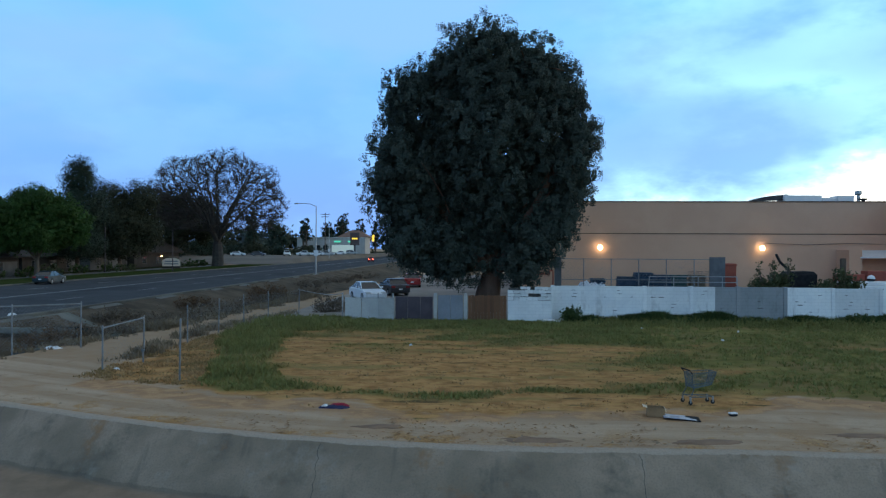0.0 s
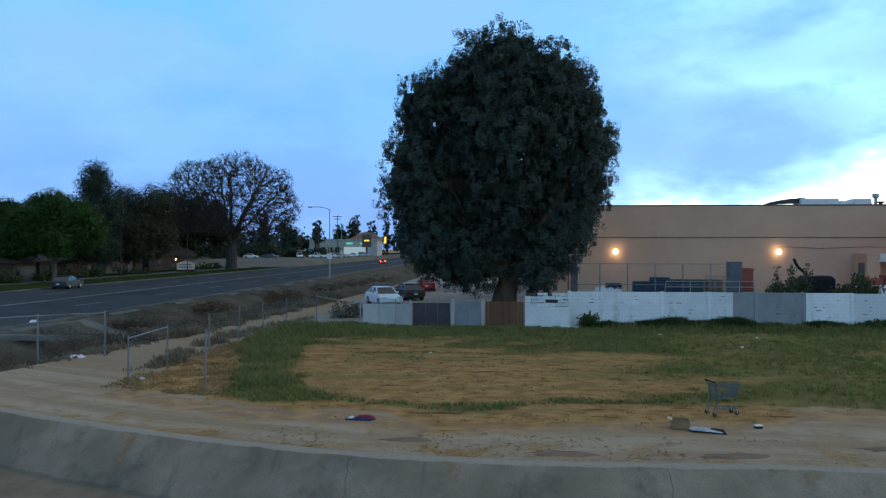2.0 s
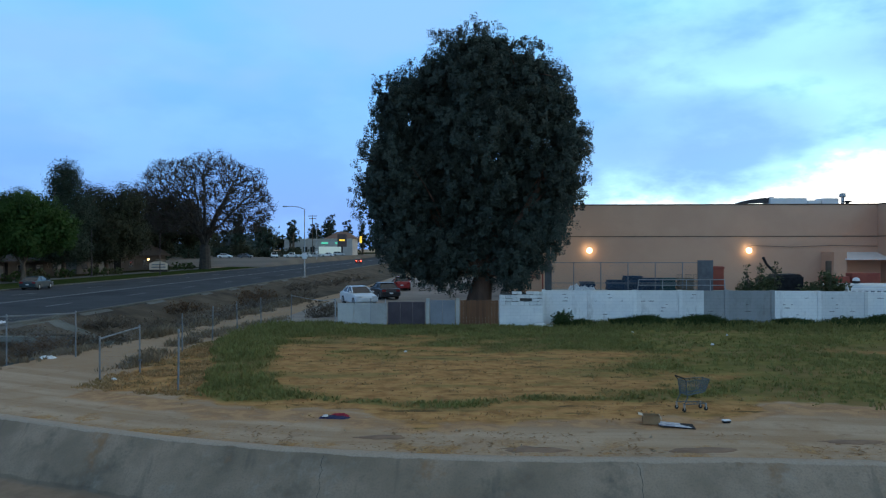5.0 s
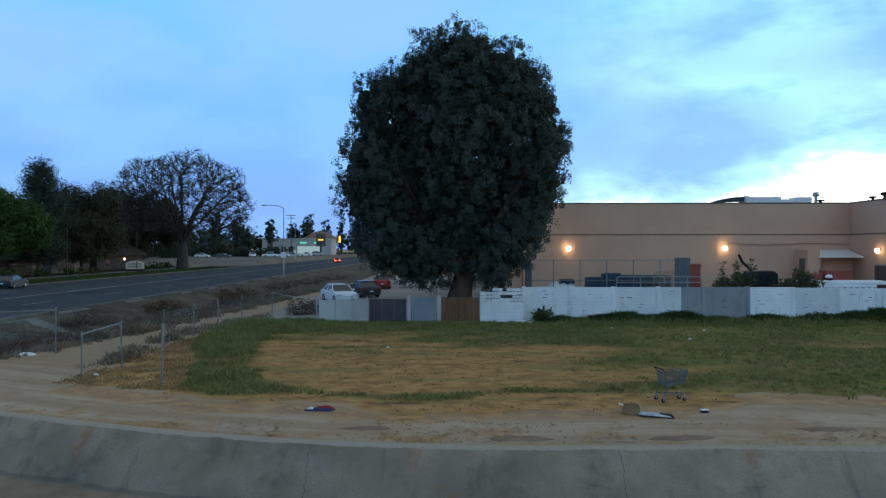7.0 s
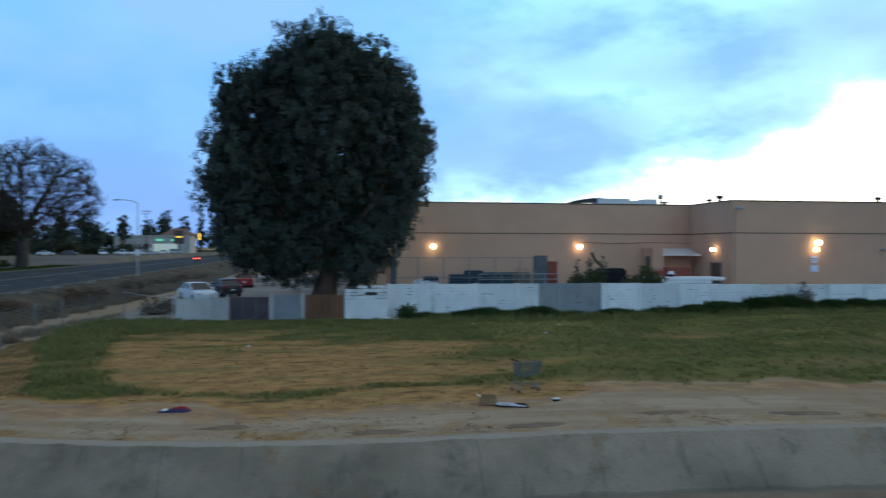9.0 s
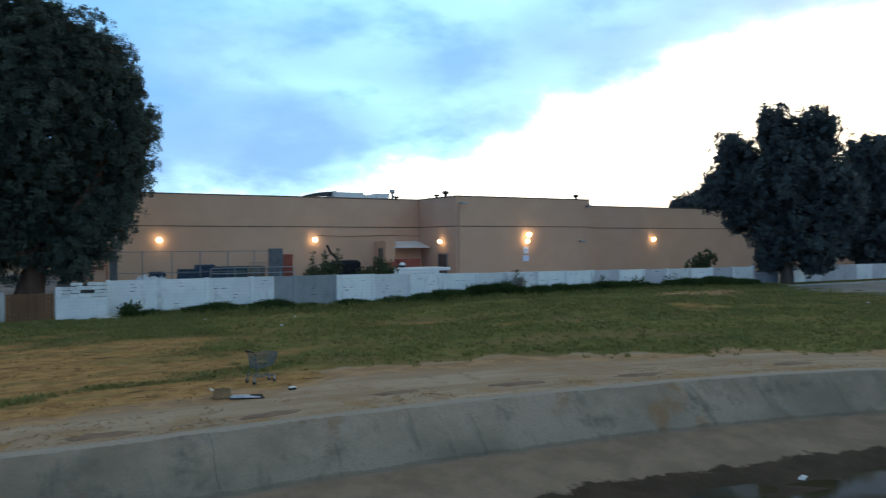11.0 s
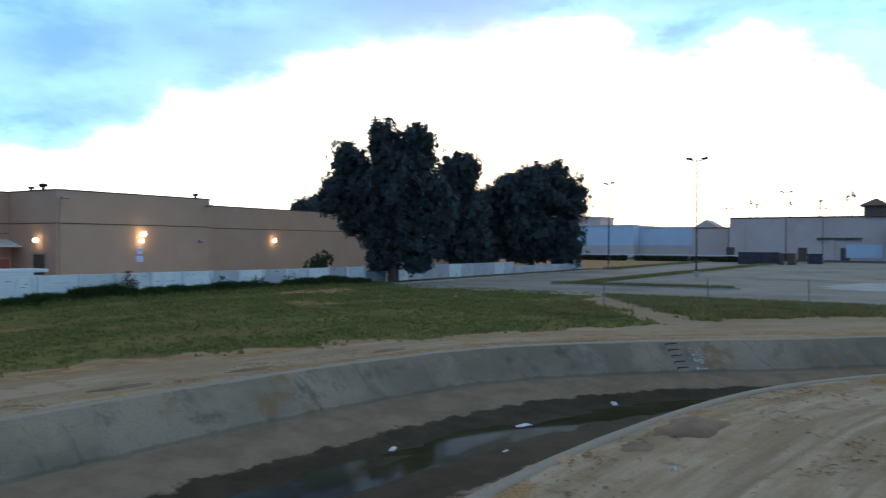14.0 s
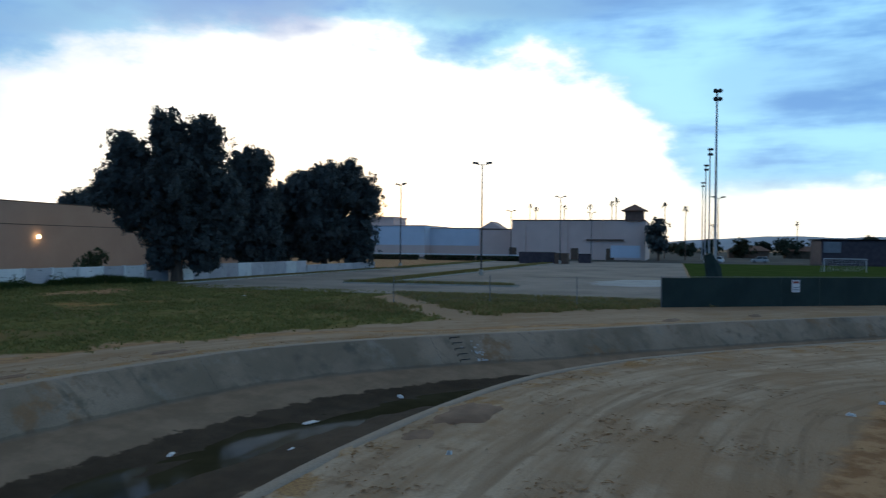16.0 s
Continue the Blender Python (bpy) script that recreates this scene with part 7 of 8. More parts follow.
# ---- parking lot ----
def island(x0, y0, x1, y1, w, label):
    """A kerbed strip of turf between two points."""
    p, q = Vector((x0, y0, 0)), Vector((x1, y1, 0))
    L = (q - p).length
    m = Matrix.Translation(p) @ Matrix.Rotation(math.atan2(y1 - y0, x1 - x0), 4, "Z")
    e_ = thing("lot_island", m, label, "kerbed island", "lot islands", "structure")
    sh = Shape()
    n = 8
    ring_ = [(-w / 2 * math.sin(math.pi * i / n), -w / 2 * math.cos(math.pi * i / n)) for i in range(n + 1)]
    out = [(x, y) for x, y in reversed(ring_)] + [(L - x, y) for x, y in ring_]
    inn = [(min(max(x, -w / 2 + 0.18), L + w / 2 - 0.18) , y * (1 - 0.36 / w)) for x, y in out]
    k = len(out)
    sh.v = [(x, y, 0.0) for x, y in out] + [(x, y, 0.17) for x, y in out] + [(x, y, 0.17) for x, y in inn]
    for a in (0, 1):
        sh.f += [(a * k + i, a * k + (i + 1) % k, (a + 1) * k + (i + 1) % k, (a + 1) * k + i) for i in range(k)]
    part("kerb", sh, M_KERB, e_)
    part("turf", Shape().sheet(inn, 0.15), M_VERGE, e_)
    return e_


island(70.5, 29.5, 72.0, 14.0, 2.6, "low kerbed turf island in the parking lot")
island(72.5, 28.0, 180, 26.5, 2.8, "long kerbed turf divider across the parking lot")
island(118, 42.0, 190, 44.0, 3.0, "kerbed turf strip by the far lane")
shape = Shape().box(60, 43.0, -0.1, 117, 43.2, 0.16, c=0.02)
tagged(part("kerb", shape, M_KERB), "pale kerb along the verge of the lot", "kerb", kind="structure")
shape = Shape()
n = 40
shape.add([(86 + 8.5 * math.cos(2 * math.pi * i / n) * (1 + 0.35 * noise.noise((i * 0.5, 2, 0))) - 2.0 * math.sin(2 * math.pi * i / n), 1.5 + 5.4 * math.sin(2 * math.pi * i / n) * (1 + 0.4 * noise.noise((i * 0.6, 7, 0))), 0.035) for i in range(n)], [tuple(range(n))])
M_SPILL = surf("pale_dried_puddle", (0.42, 0.42, 0.42), (0.32, 0.32, 0.32), 0.3, 0.8, 0.1, 8)
tagged(part("pale_patch", shape, M_SPILL), "pale worn patch on the lot asphalt", "ground patch", kind="structure")
shape = Shape()
for k in range(7):
    shape.box(72 + 9 * k, 41.5 - 0.02 * k, 0.03, 72.1 + 9 * k, 36.5, 0.037)
tagged(part("bay_marking", shape, M_LINE), "faded parking bay lines", "road marking", kind="structure")


def lot_lamp(x, y, h, yaw=0, label="tall dark parking lot lamp with two flat heads"):
    e_ = thing("lot_lamp", pose(x, y, 0, 0, 0, yaw), label, "street lamp", "lot lamps")
    part("base", Shape().tube((0, 0, -0.2), (0, 0, 0.8), 0.32, 0.3, n=14), M_KERB, e_)
    part("pole", Shape().tube((0, 0, 0.8), (0, 0, h), 0.11, 0.08), M_DARKMETAL, e_)
    for s_ in (-1, 1):
        part("arm", Shape().tube((0, 0, h - 0.1), (s_ * 0.7, 0, h), 0.05, n=6), M_DARKMETAL, e_)
        part("head", Shape().add([(s_ * 0.5, -0.22, h - 0.02), (s_ * 1.35, -0.22, h + 0.12), (s_ * 1.35, 0.22, h + 0.12), (s_ * 0.5, 0.22, h - 0.02), (s_ * 0.5, -0.2, h + 0.26), (s_ * 1.3, -0.2, h + 0.36), (s_ * 1.3, 0.2, h + 0.36), (s_ * 0.5, 0.2, h + 0.26)],
             [(0, 3, 2, 1), (4, 5, 6, 7), (0, 1, 5, 4), (1, 2, 6, 5), (2, 3, 7, 6), (3, 0, 4, 7)]), M_DARKMETAL, e_)
    return e_


lot_lamp(97.4, 23.0, 14.9, 100)
lot_lamp(123.5, 44.3, 14.5, 60)
lot_lamp(174.3, 23.7, 15.5, 100)
lot_lamp(150, -9.5, 13.5, 110)
for x, y in ((226, 22), (215, 44)):
    lot_lamp(x, y, 14.2, 95 + x % 20)

e = thing("trash_enclosure", pose(176, 29.5, 0), "dark walled trash enclosure in the lot", "enclosure")
part("wall", Shape().box(-1.2, -4.4, 0, 1.2, 4.0, 2.7, c=0.05), M_PANELDARK, e)
part("gate", Shape().box(-1.35, -7.6, 0, 1.0, -4.45, 2.5, c=0.04), M_TRIM, e)
e = thing("dumpster", pose(188, 19.5, 0), "dark dumpster in the lot", "dumpster")
part("body", Shape().box(-1.0, -1.5, 0, 1.0, 1.5, 2.1, c=0.06), M_PANELDARK, e)
part("lid", Shape().box(-1.05, -1.55, 2.1, 1.05, 1.55, 2.3, c=0.06), M_BLACKPL, e)
M_HEDGE = leafy("clipped_hedge_leaves", (0.022, 0.035, 0.016), (0.045, 0.06, 0.028))
for k in range(5):
    e = thing("hedge", pose(192 + 2 * (k % 2), 102 - 15.2 * k, 0), "low clipped dark hedge along the lot", "hedge", "hedges")
    rg_ = np.random.default_rng(200 + k)
    part("stems", Shape().box(-0.4, -6.6, 0, 0.4, 6.6, 1.0, c=0.1), M_BARK, e)
    pc = rg_.uniform((-0.8, -7.0, 0.1), (0.8, 7.0, 1.35), (2600, 3))
    leaf_mesh("foliage", pc, 0.25, M_HEDGE, e, 300 + k)
e = thing("rail_fence", pose(195.5, 0, 0), "long white rail fence behind the hedge", "fence")
for k in range(14):
    part("post", Shape().box(-0.08, 104 - 6 * k, 0, 0.08, 104.2 - 6 * k, 1.75), M_WHITEMETAL, e)
part("rail", Shape().box(-0.06, 25, 1.5, 0.06, 104, 1.75), M_WHITEMETAL, e)

# ---- mall ----
M_MALLBLUE = surf("pale_blue_grey_wall", (0.58, 0.63, 0.71), (0.63, 0.68, 0.76), 0.2, 0.9, 0.2, 10)
M_MALLPINK = surf("pink_tan_wall", (0.68, 0.49, 0.42), (0.74, 0.54, 0.47), 0.15, 0.9, 0.2, 10, (0.62, 0.445, 0.385))
M_TILE = surf("terracotta_roof", (0.17, 0.10, 0.075), (0.22, 0.13, 0.10), 1.0, 0.9)
mall = thing("mall_building", pose(0, 0, 0), "long pale blue and pink-tan shopping mall", "building")
MX = 246.0
for y0, y1, x0, top, mt in ((81, 116, MX, 10.6, M_MALLBLUE), (62.5, 81, MX + 6, 9.9, M_MALLBLUE), (49, 62.5, MX + 4, 9.6, M_MALLPINK), (7, 49, MX - 6, 12.3, M_MALLPINK), (116, 150, MX, 10.6, M_MALLBLUE)):
    part("wall", Shape().box(x0, y0, 4.0 if mt is M_MALLBLUE else 0, x0 + 40, y1, top, c=0.05), mt, mall)
    if mt is M_MALLBLUE:
        part("wall_base", Shape().box(x0 - 0.05, y0, 0, x0 + 40, y1, 4.0), M_MALLPINK, mall, "pink-tan lower wall")
    part("cornice", Shape().box(x0 - 0.25, y0, top, x0 + 40, y1, top + 0.35, c=0.05), M_TRIM if mt is M_MALLPINK else M_MALLPINK, mall)
part("parapet", Shape().box(MX + 1, 93, 10.9, MX + 14, 103, 13.4, c=0.05).box(MX + 0.7, 92.7, 13.4, MX + 14.3, 103.3, 13.9, c=0.05), M_MALLPINK, mall, "raised square parapet")
part("gable", Shape().add([(MX + 4, 54.5, 9.9), (MX + 4, 62.5, 9.9), (MX + 4, 58.5, 12.4), (MX + 14, 54.5, 9.9), (MX + 14, 62.5, 9.9), (MX + 14, 58.5, 12.4)], [(0, 1, 2), (3, 5, 4), (0, 2, 5, 3), (1, 4, 5, 2), (0, 3, 4, 1)]), M_MALLPINK, mall)
part("tower", Shape().box(MX - 7, 7.6, 12.3, MX - 1, 13.2, 15.4, c=0.05), M_TILE, mall, "square corner tower")
part("tower_roof", Shape().add([(MX - 8.2, 6.4, 15.4), (MX + 0.2, 6.4, 15.4), (MX + 0.2, 14.4, 15.4), (MX - 8.2, 14.4, 15.4), (MX - 4, 10.4, 17.6)], [(0, 1, 4), (1, 2, 4), (2, 3, 4), (3, 0, 4), (0, 3, 2, 1)]), M_TILE, mall, "hipped tower roof")
for y in (20.5, 31.0, 44.5):
    part("pier", Shape().box(MX - 6.5, y, 0, MX - 5.9, y + 1.1, 12.2), M_MALLPINK, mall)
part("mural", Shape().box(MX - 6.3, 8.5, 0.8, MX - 6.02, 17.5, 4.6), M_MALLBLUE, mall, "pale blue painted panel")
part("ledge", Shape().box(MX - 6.8, 13.5, 6.0, MX - 6.02, 25, 6.5), M_TRIM, mall)
for y in (47.5, 27.5, 16.5):
    part("doorway", Shape().box(MX - 6.2, y, 0, MX - 6.03, y + 2.4, 3.6), M_TRIM, mall)

# ---- sports lights, field things ----
def field_light(x, y, h, n=3):
    e_ = thing("floodlight_mast", pose(x, y, 0, 0, 0, 15), "tall steel sports floodlight mast", "floodlight", "floodlight masts")
    part("mast", Shape().tube((0, 0, -0.3), (0, 0, h), 0.24, 0.13, n=12), M_GALV, e_)
    for z in (h - 0.35, h - 1.55):
        part("crossbar", Shape().box(-0.06, -0.5, z - 0.06, 0.06, 0.5, z + 0.06, c=0.015), M_DARKMETAL, e_)
        for yy in (-0.34, 0.34):
            part("lamp", Shape().lathe([(0.10, -0.26), (0.27, -0.04), (0.34, 0.26)], pose(-0.22, yy, z + 0.05, 0, -70, 0), 10), M_DARKMETAL, e_, smooth=True)
    part("ballast_box", Shape().box(-0.32, -0.2, 3.0, -0.16, 0.2, 4.2, c=0.03), M_GALV, e_)
    return e_


field_light(116.3, -7.4, 27.2)
field_light(187, -9.4, 27.5)
field_light(223, -9.8, 27.5)
field_light(282, -10.9, 27.5)
e = thing("goal", pose(147.5, -30.6, 0, 0, 0, 12), "white football goal on the sports field", "goal")
part("frame", Shape().path([Vector((0, -3.6, 0)), Vector((0, -3.6, 2.4)), Vector((0, 3.6, 2.4)), Vector((0, 3.6, 0))], 0.06), M_WHITEMETAL, e)
sh = Shape()
for i in range(19):
    sh.tube((0, -3.6 + 0.4 * i, 2.4), (1.8, -3.6 + 0.4 * i, 0), 0.015, n=4)
for i in range(6):
    sh.tube((0.3 * i, -3.6, 2.4 - 0.4 * i), (0.3 * i, 3.6, 2.4 - 0.4 * i), 0.015, n=4)
part("net", sh, M_WHITEPL, e)
e = thing("grandstand", pose(214, -50, 0, 0, 0, 10), "dark grandstand and scoreboard beyond the field", "grandstand")
part("stand", Shape().box(-4, -32, 0, 4, 14, 6.4, c=0.2), M_PANELDARK, e)
part("scoreboard", Shape().box(-4.4, 9.5, 3.2, -4.05, 13.6, 6.0, c=0.05), M_SLATE, e)
part("side_building", Shape().box(-3, -44, 0, 6, -33, 7.2, c=0.1), M_STUCCO, e)
part("roof", Shape().box(-4.5, -33, 6.4, 4.5, 14.5, 6.7, c=0.05), M_BLACKPL, e)
e = thing("leaning_screen", pose(66, -4.6, 0, 0, 0, -55), "grey netting slumped over the fence", "netting")
part("net", Shape().add([(0, 0, 0), (1.5, 0, 0), (1.3, 0.2, 2.4), (0.3, 0.1, 3.6), (-0.2, 0.2, 3.4), (0, 0.3, 0), (1.5, 0.3, 0), (1.3, 0.5, 2.4), (0.3, 0.4, 3.6), (-0.2, 0.5, 3.4)], [(0, 1, 2, 3, 4), (9, 8, 7, 6, 5), (0, 5, 6, 1), (1, 6, 7, 2), (2, 7, 8, 3), (3, 8, 9, 4), (4, 9, 5, 0)]), M_SCREEN, e)

# ---- far trees ----
def far_tree(x, y, h, r, material, seed, label, n=700, size=0.6, trunk_h=0.15):
    rg = random.Random(seed)
    bl = [(rg.uniform(-0.35, 0.35) * r, rg.uniform(-0.35, 0.35) * r, h * rg.uniform(0.35, 0.82), r * rg.uniform(0.5, 0.75), r * rg.uniform(0.5, 0.75), h * rg.uniform(0.2, 0.3)) for _ in range(6)]
    return tree(x, y, bl, None, n, size, (M_BARK, material), seed, label, fork=h * trunk_h, clump=r * 0.14, r0=0.03 * h, shell=0.8, group="distant trees", per=14)


def palm(x, y, h, seed):
    rg = random.Random(seed)
    e_ = thing("palm_tree", pose(x, y, 0), "slender palm tree in the distance", "palm tree", "palm trees")
    sh_ = Shape()
    limb(sh_, [Vector((0, 0, -0.2)), Vector((0.1, 0.1, h * 0.5)), Vector((0.15, 0, h))], 0.2, 0.13, 8)
    part("trunk", sh_, M_BARK, e_)
    sh_ = Shape()
    for k in range(26):
        a, el = rg.uniform(0, 6.28), rg.uniform(-0.6, 1.2)
        L = rg.uniform(1.3, 2.0)
        d = Vector((math.cos(a) * math.cos(el), math.sin(a) * math.cos(el), math.sin(el)))
        s_ = Vector((-math.sin(a), math.cos(a), 0)) * 0.22
        c0 = Vector((0.15, 0, h))
        m_, t_ = c0 + d * L * 0.6, c0 + d * L + Vector((0, 0, -0.55))
        sh_.add([c0, m_ - s_, t_, m_ + s_], [(0, 1, 2, 3)])
    part("fronds", sh_, M_LEAF_BLUE, e_)


for k, (x, y, h) in enumerate(((300, 22, 21), (296, 40, 19.5), (300, 52, 19), (305, 31, 20), (292, 2, 20), (330, 60, 22), (260, -5, 17), (420, -128, 26), (410, -60, 17), (415, -20, 16), (268, 18, 20.5))):
    palm(x, y, h, 400 + k)
e = far_tree(236, 3.0, 12.5, 4.2, M_LEAF_BLUE, 420, "dark conical tree at the corner of the mall", 3200, 0.6)
rng = random.Random(55)
for k in range(34):
    y = 0 - 9.5 * k + rng.uniform(-4, 4)
    x = 318 + rng.uniform(0, 60)
    far_tree(x, y, rng.uniform(5.0, 9.5), rng.uniform(4.5, 8), M_LEAF_SHADE if k % 3 else M_LEAF_OLIVE, 500 + k, "dark tree in the distant row beyond the field", 800, 1.0)
for k in range(7):
    e = thing("distant_house", pose(352 + 10 * (k % 3), -32 - 24 * k, 0), "low house beyond the sports field", "house", "distant houses")
    part("wall", Shape().box(-5, -8, 0, 5, 8, 3.2), M_BANK if k % 2 else M_TRIM, e)
    part("roof", Shape().add([(-6, -9, 3.2), (6, -9, 3.2), (6, 9, 3.2), (-6, 9, 3.2), (0, -5, 5.4), (0, 5, 5.4)], [(0, 1, 4), (1, 2, 5, 4), (2, 3, 5), (3, 0, 4, 5), (0, 3, 2, 1)]), M_TILE, e)
# hills on the skyline, their haze put into a pale blue-grey colour
M_HILL = surf("hazy_hills", (0.34, 0.38, 0.44), (0.38, 0.42, 0.48), 0.001, 1.0, 0.0, 0.01)
shape = Shape()
n = 60
for i in range(n + 1):
    a = radians(70 + 60 * i / n)
    hgt = 22 + 46 * smooth(84, 100, 70 + 60 * i / n) * (0.8 + 0.3 * fbm(i * 0.17, 1.0)) + 6 * fbm(i * 0.4, 5.0)
    for dist, z in ((3000, -5), (3150, hgt * 0.6), (3350, hgt), (3700, -5)):
        shape.v.append((dist * math.sin(a), dist * math.cos(a), z))
for i in range(n):
    for j in range(3):
        shape.f.append((4 * i + j, 4 * i + 4 + j, 4 * i + 5 + j, 4 * i + 1 + j))
tagged(part("hills", shape, M_HILL, smooth=True), "low hazy hills on the horizon", "hills", kind="structure")

# ---- across the road ----
M_SHINGLE = surf("brown_shingle_roof", (0.03, 0.025, 0.023), (0.045, 0.037, 0.033), 1.2, 0.95, 0.4, 10)
# house walls: base tone lowered to include the shade of the trees over them
M_SIDING = surf("shaded_tan_house_wall", (0.032, 0.027, 0.023), (0.046, 0.038, 0.032), 0.6, 0.9, 0.2, 10)
M_PALEWALL = surf("shaded_pale_house_wall", (0.085, 0.082, 0.078), (0.115, 0.11, 0.104), 0.6, 0.9, 0.2, 10)
M_WINDOW = surf("dark_window_glass", (0.02, 0.024, 0.03), (0.04, 0.045, 0.05), 1.0, 0.1, 0.0, 10, spec=0.6)
M_STOREWALL = surf("pale_store_wall", (0.36, 0.34, 0.32), (0.42, 0.40, 0.37), 0.3, 0.9, 0.1, 5)
M_SIGNFACE = surf("warm_white_sign", (0.62, 0.50, 0.40), (0.68, 0.55, 0.44), 2.0, 0.7)
# path concrete darkened in its colour to look shaded
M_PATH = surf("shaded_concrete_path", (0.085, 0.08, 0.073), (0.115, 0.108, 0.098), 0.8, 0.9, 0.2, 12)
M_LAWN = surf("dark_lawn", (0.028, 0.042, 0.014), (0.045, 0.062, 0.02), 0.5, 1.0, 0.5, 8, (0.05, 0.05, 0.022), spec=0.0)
M_PORCH = surf("lit_porch_lamp", (0.9, 0.7, 0.4), (0.9, 0.7, 0.4), 1.0, 0.4, 0.0, emit=((1.0, 0.55, 0.22), 12.0))


def house(x, y, w, d, h, rise, wallm, label, yaw=0, porch=False):
    """A low house, its front to +x: w along y, d along x."""
    e_ = thing("house", pose(x, y, 0, 0, 0, yaw), label, "house", "houses")
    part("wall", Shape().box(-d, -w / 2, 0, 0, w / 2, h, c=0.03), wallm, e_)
    o = 0.9
    part("roof", Shape().add([(-d - o, -w / 2 - o, h), (o, -w / 2 - o, h), (o, w / 2 + o, h), (-d - o, w / 2 + o, h), (-d / 2, -w / 2 + d * 0.25, h + rise), (-d / 2, w / 2 - d * 0.25, h + rise), (-d - o, -w / 2 - o, h - 0.22), (o, -w / 2 - o, h - 0.22), (o, w / 2 + o, h - 0.22), (-d - o, w / 2 + o, h - 0.22)],
         [(0, 1, 4), (1, 2, 5, 4), (2, 3, 5), (3, 0, 4, 5), (6, 7, 1, 0), (7, 8, 2, 1), (8, 9, 3, 2), (9, 6, 0, 3), (6, 9, 8, 7)]), M_SHINGLE, e_, "dark brown shingle roof")
    for k in range(3):
        yy = -w / 2 + w * (0.2 + 0.3 * k)
        wn = part("window", Shape().box(0.005, yy - 0.9, 0.9, 0.03, yy + 0.9, 2.1), M_WINDOW, e_)
        part("window_frame", Shape().box(0.005, yy - 1.0, 0.8, 0.06, yy + 1.0, 0.9).box(0.005, yy - 1.0, 2.1, 0.06, yy + 1.0, 2.2).box(0.005, yy - 1.0, 0.9, 0.06, yy - 0.9, 2.1).box(0.005, yy + 0.9, 0.9, 0.06, yy + 1.0, 2.1), M_PALEWALL, wn)
    part("garage_door", Shape().box(0.005, w / 2 - w * 0.18, 0, 0.05, w / 2 - 0.4, 2.2, c=0.01), M_PALEWALL if wallm is not M_PALEWALL else M_SIDING, e_)
    part("chimney", Shape().box(-d * 0.5, w * 0.2, h + 0.3, -d * 0.5 + 0.7, w * 0.2 + 0.9, h + rise + 0.7, c=0.03), M_SIDING, e_)
    if porch:
        part("porch_lamp", Shape().lathe([(0.05, -0.16), (0.16, -0.08), (0.16, 0.08), (0.05, 0.16)], pose(0.3, w * 0.05, 2.3), 10), M_PORCH, e_)
    return e_


house(-66, 92, 20, 11, 2.9, 2.2, M_SIDING, "low tan house with a dark shingle roof")
house(-70, 117, 16, 10, 2.8, 2.2, M_SIDING, "low tan house half hidden by trees")
house(-72, 139, 14, 10, 3.0, 1.8, M_PALEWALL, "pale low house with bushes in front")
house(-72, 160, 22, 12, 3.2, 5.0, M_SIDING, "brown building with a tall shingle roof", porch=True)
e = thing("monument_sign", pose(-63.0, 146.0, 0.0, 0, 0, 23), "small pale arched sign on a low base by the road", "sign")
part("base", Shape().box(-1.7, -0.2, 0, 1.7, 0.2, 0.5, c=0.04), M_SIDING, e)
part("panel", Shape().prism([(-1.7, 0.5), (1.7, 0.5), (1.7, 1.7), (0.9, 2.05), (0, 2.15), (-0.9, 2.05), (-1.7, 1.7)], pose(0, -0.12, 0), 0.24), M_SIGNFACE, e)
part("text_bar", Shape().box(-1.2, -0.135, 1.35, 1.2, -0.122, 1.6), M_SLATE, e)
part("text_bar", Shape().box(-1.3, -0.135, 0.85, 1.3, -0.122, 1.1), M_SLATE, e)
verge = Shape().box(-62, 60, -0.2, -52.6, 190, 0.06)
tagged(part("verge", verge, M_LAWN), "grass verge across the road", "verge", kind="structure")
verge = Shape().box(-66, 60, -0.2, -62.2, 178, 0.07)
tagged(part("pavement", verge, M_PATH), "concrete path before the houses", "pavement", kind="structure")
rng = random.Random(61)
for k in range(12):
    y = 86 + 7.4 * k
    if 132 < y < 150:
        continue
    bush(-65.0 + rng.uniform(-1, 1), y, [(0, 0, 0.8, 1.3, 1.3, 0.9), (1.0, 0.8, 0.6, 0.9, 0.9, 0.7)], 420, 0.22, M_WEED if k % 3 else M_BUSH, 620 + k, "dark rounded garden bush by the houses", "bush", "garden bushes", 3)

# crowns across the road, each lobe: right, up, radius
tree(-61.5, 99, turned([(0, 9.3, 4.2, 3.3), (-3.6, 7.6, 3.6, 3.2), (3.4, 7.2, 3.4, 3.0), (0.5, 6.0, 4.2, 2.6)], -32), None, 60000, 0.125, (M_BARK, M_LEAF_GREEN), 701, "fresh green leafy tree over the first house", fork=2.5, clump=0.34, r0=0.3, lump=1.3, shell=0.5)
tree(-67.5, 97, turned([(0, 8.0, 3.8, 3.2), (-3.6, 8.4, 3.6, 3.2), (1.0, 5.6, 4.0, 2.6)], -35), None, 30000, 0.15, (M_BARK, M_LEAF_GREEN), 702, "green leafy tree beside the first house", fork=2.5, clump=0.34, r0=0.3, lump=1.3, shell=0.5)
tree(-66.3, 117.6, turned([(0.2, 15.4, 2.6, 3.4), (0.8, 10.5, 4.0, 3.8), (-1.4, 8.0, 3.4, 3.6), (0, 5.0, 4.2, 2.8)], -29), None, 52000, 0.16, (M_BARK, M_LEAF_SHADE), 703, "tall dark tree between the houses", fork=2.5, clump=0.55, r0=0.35)
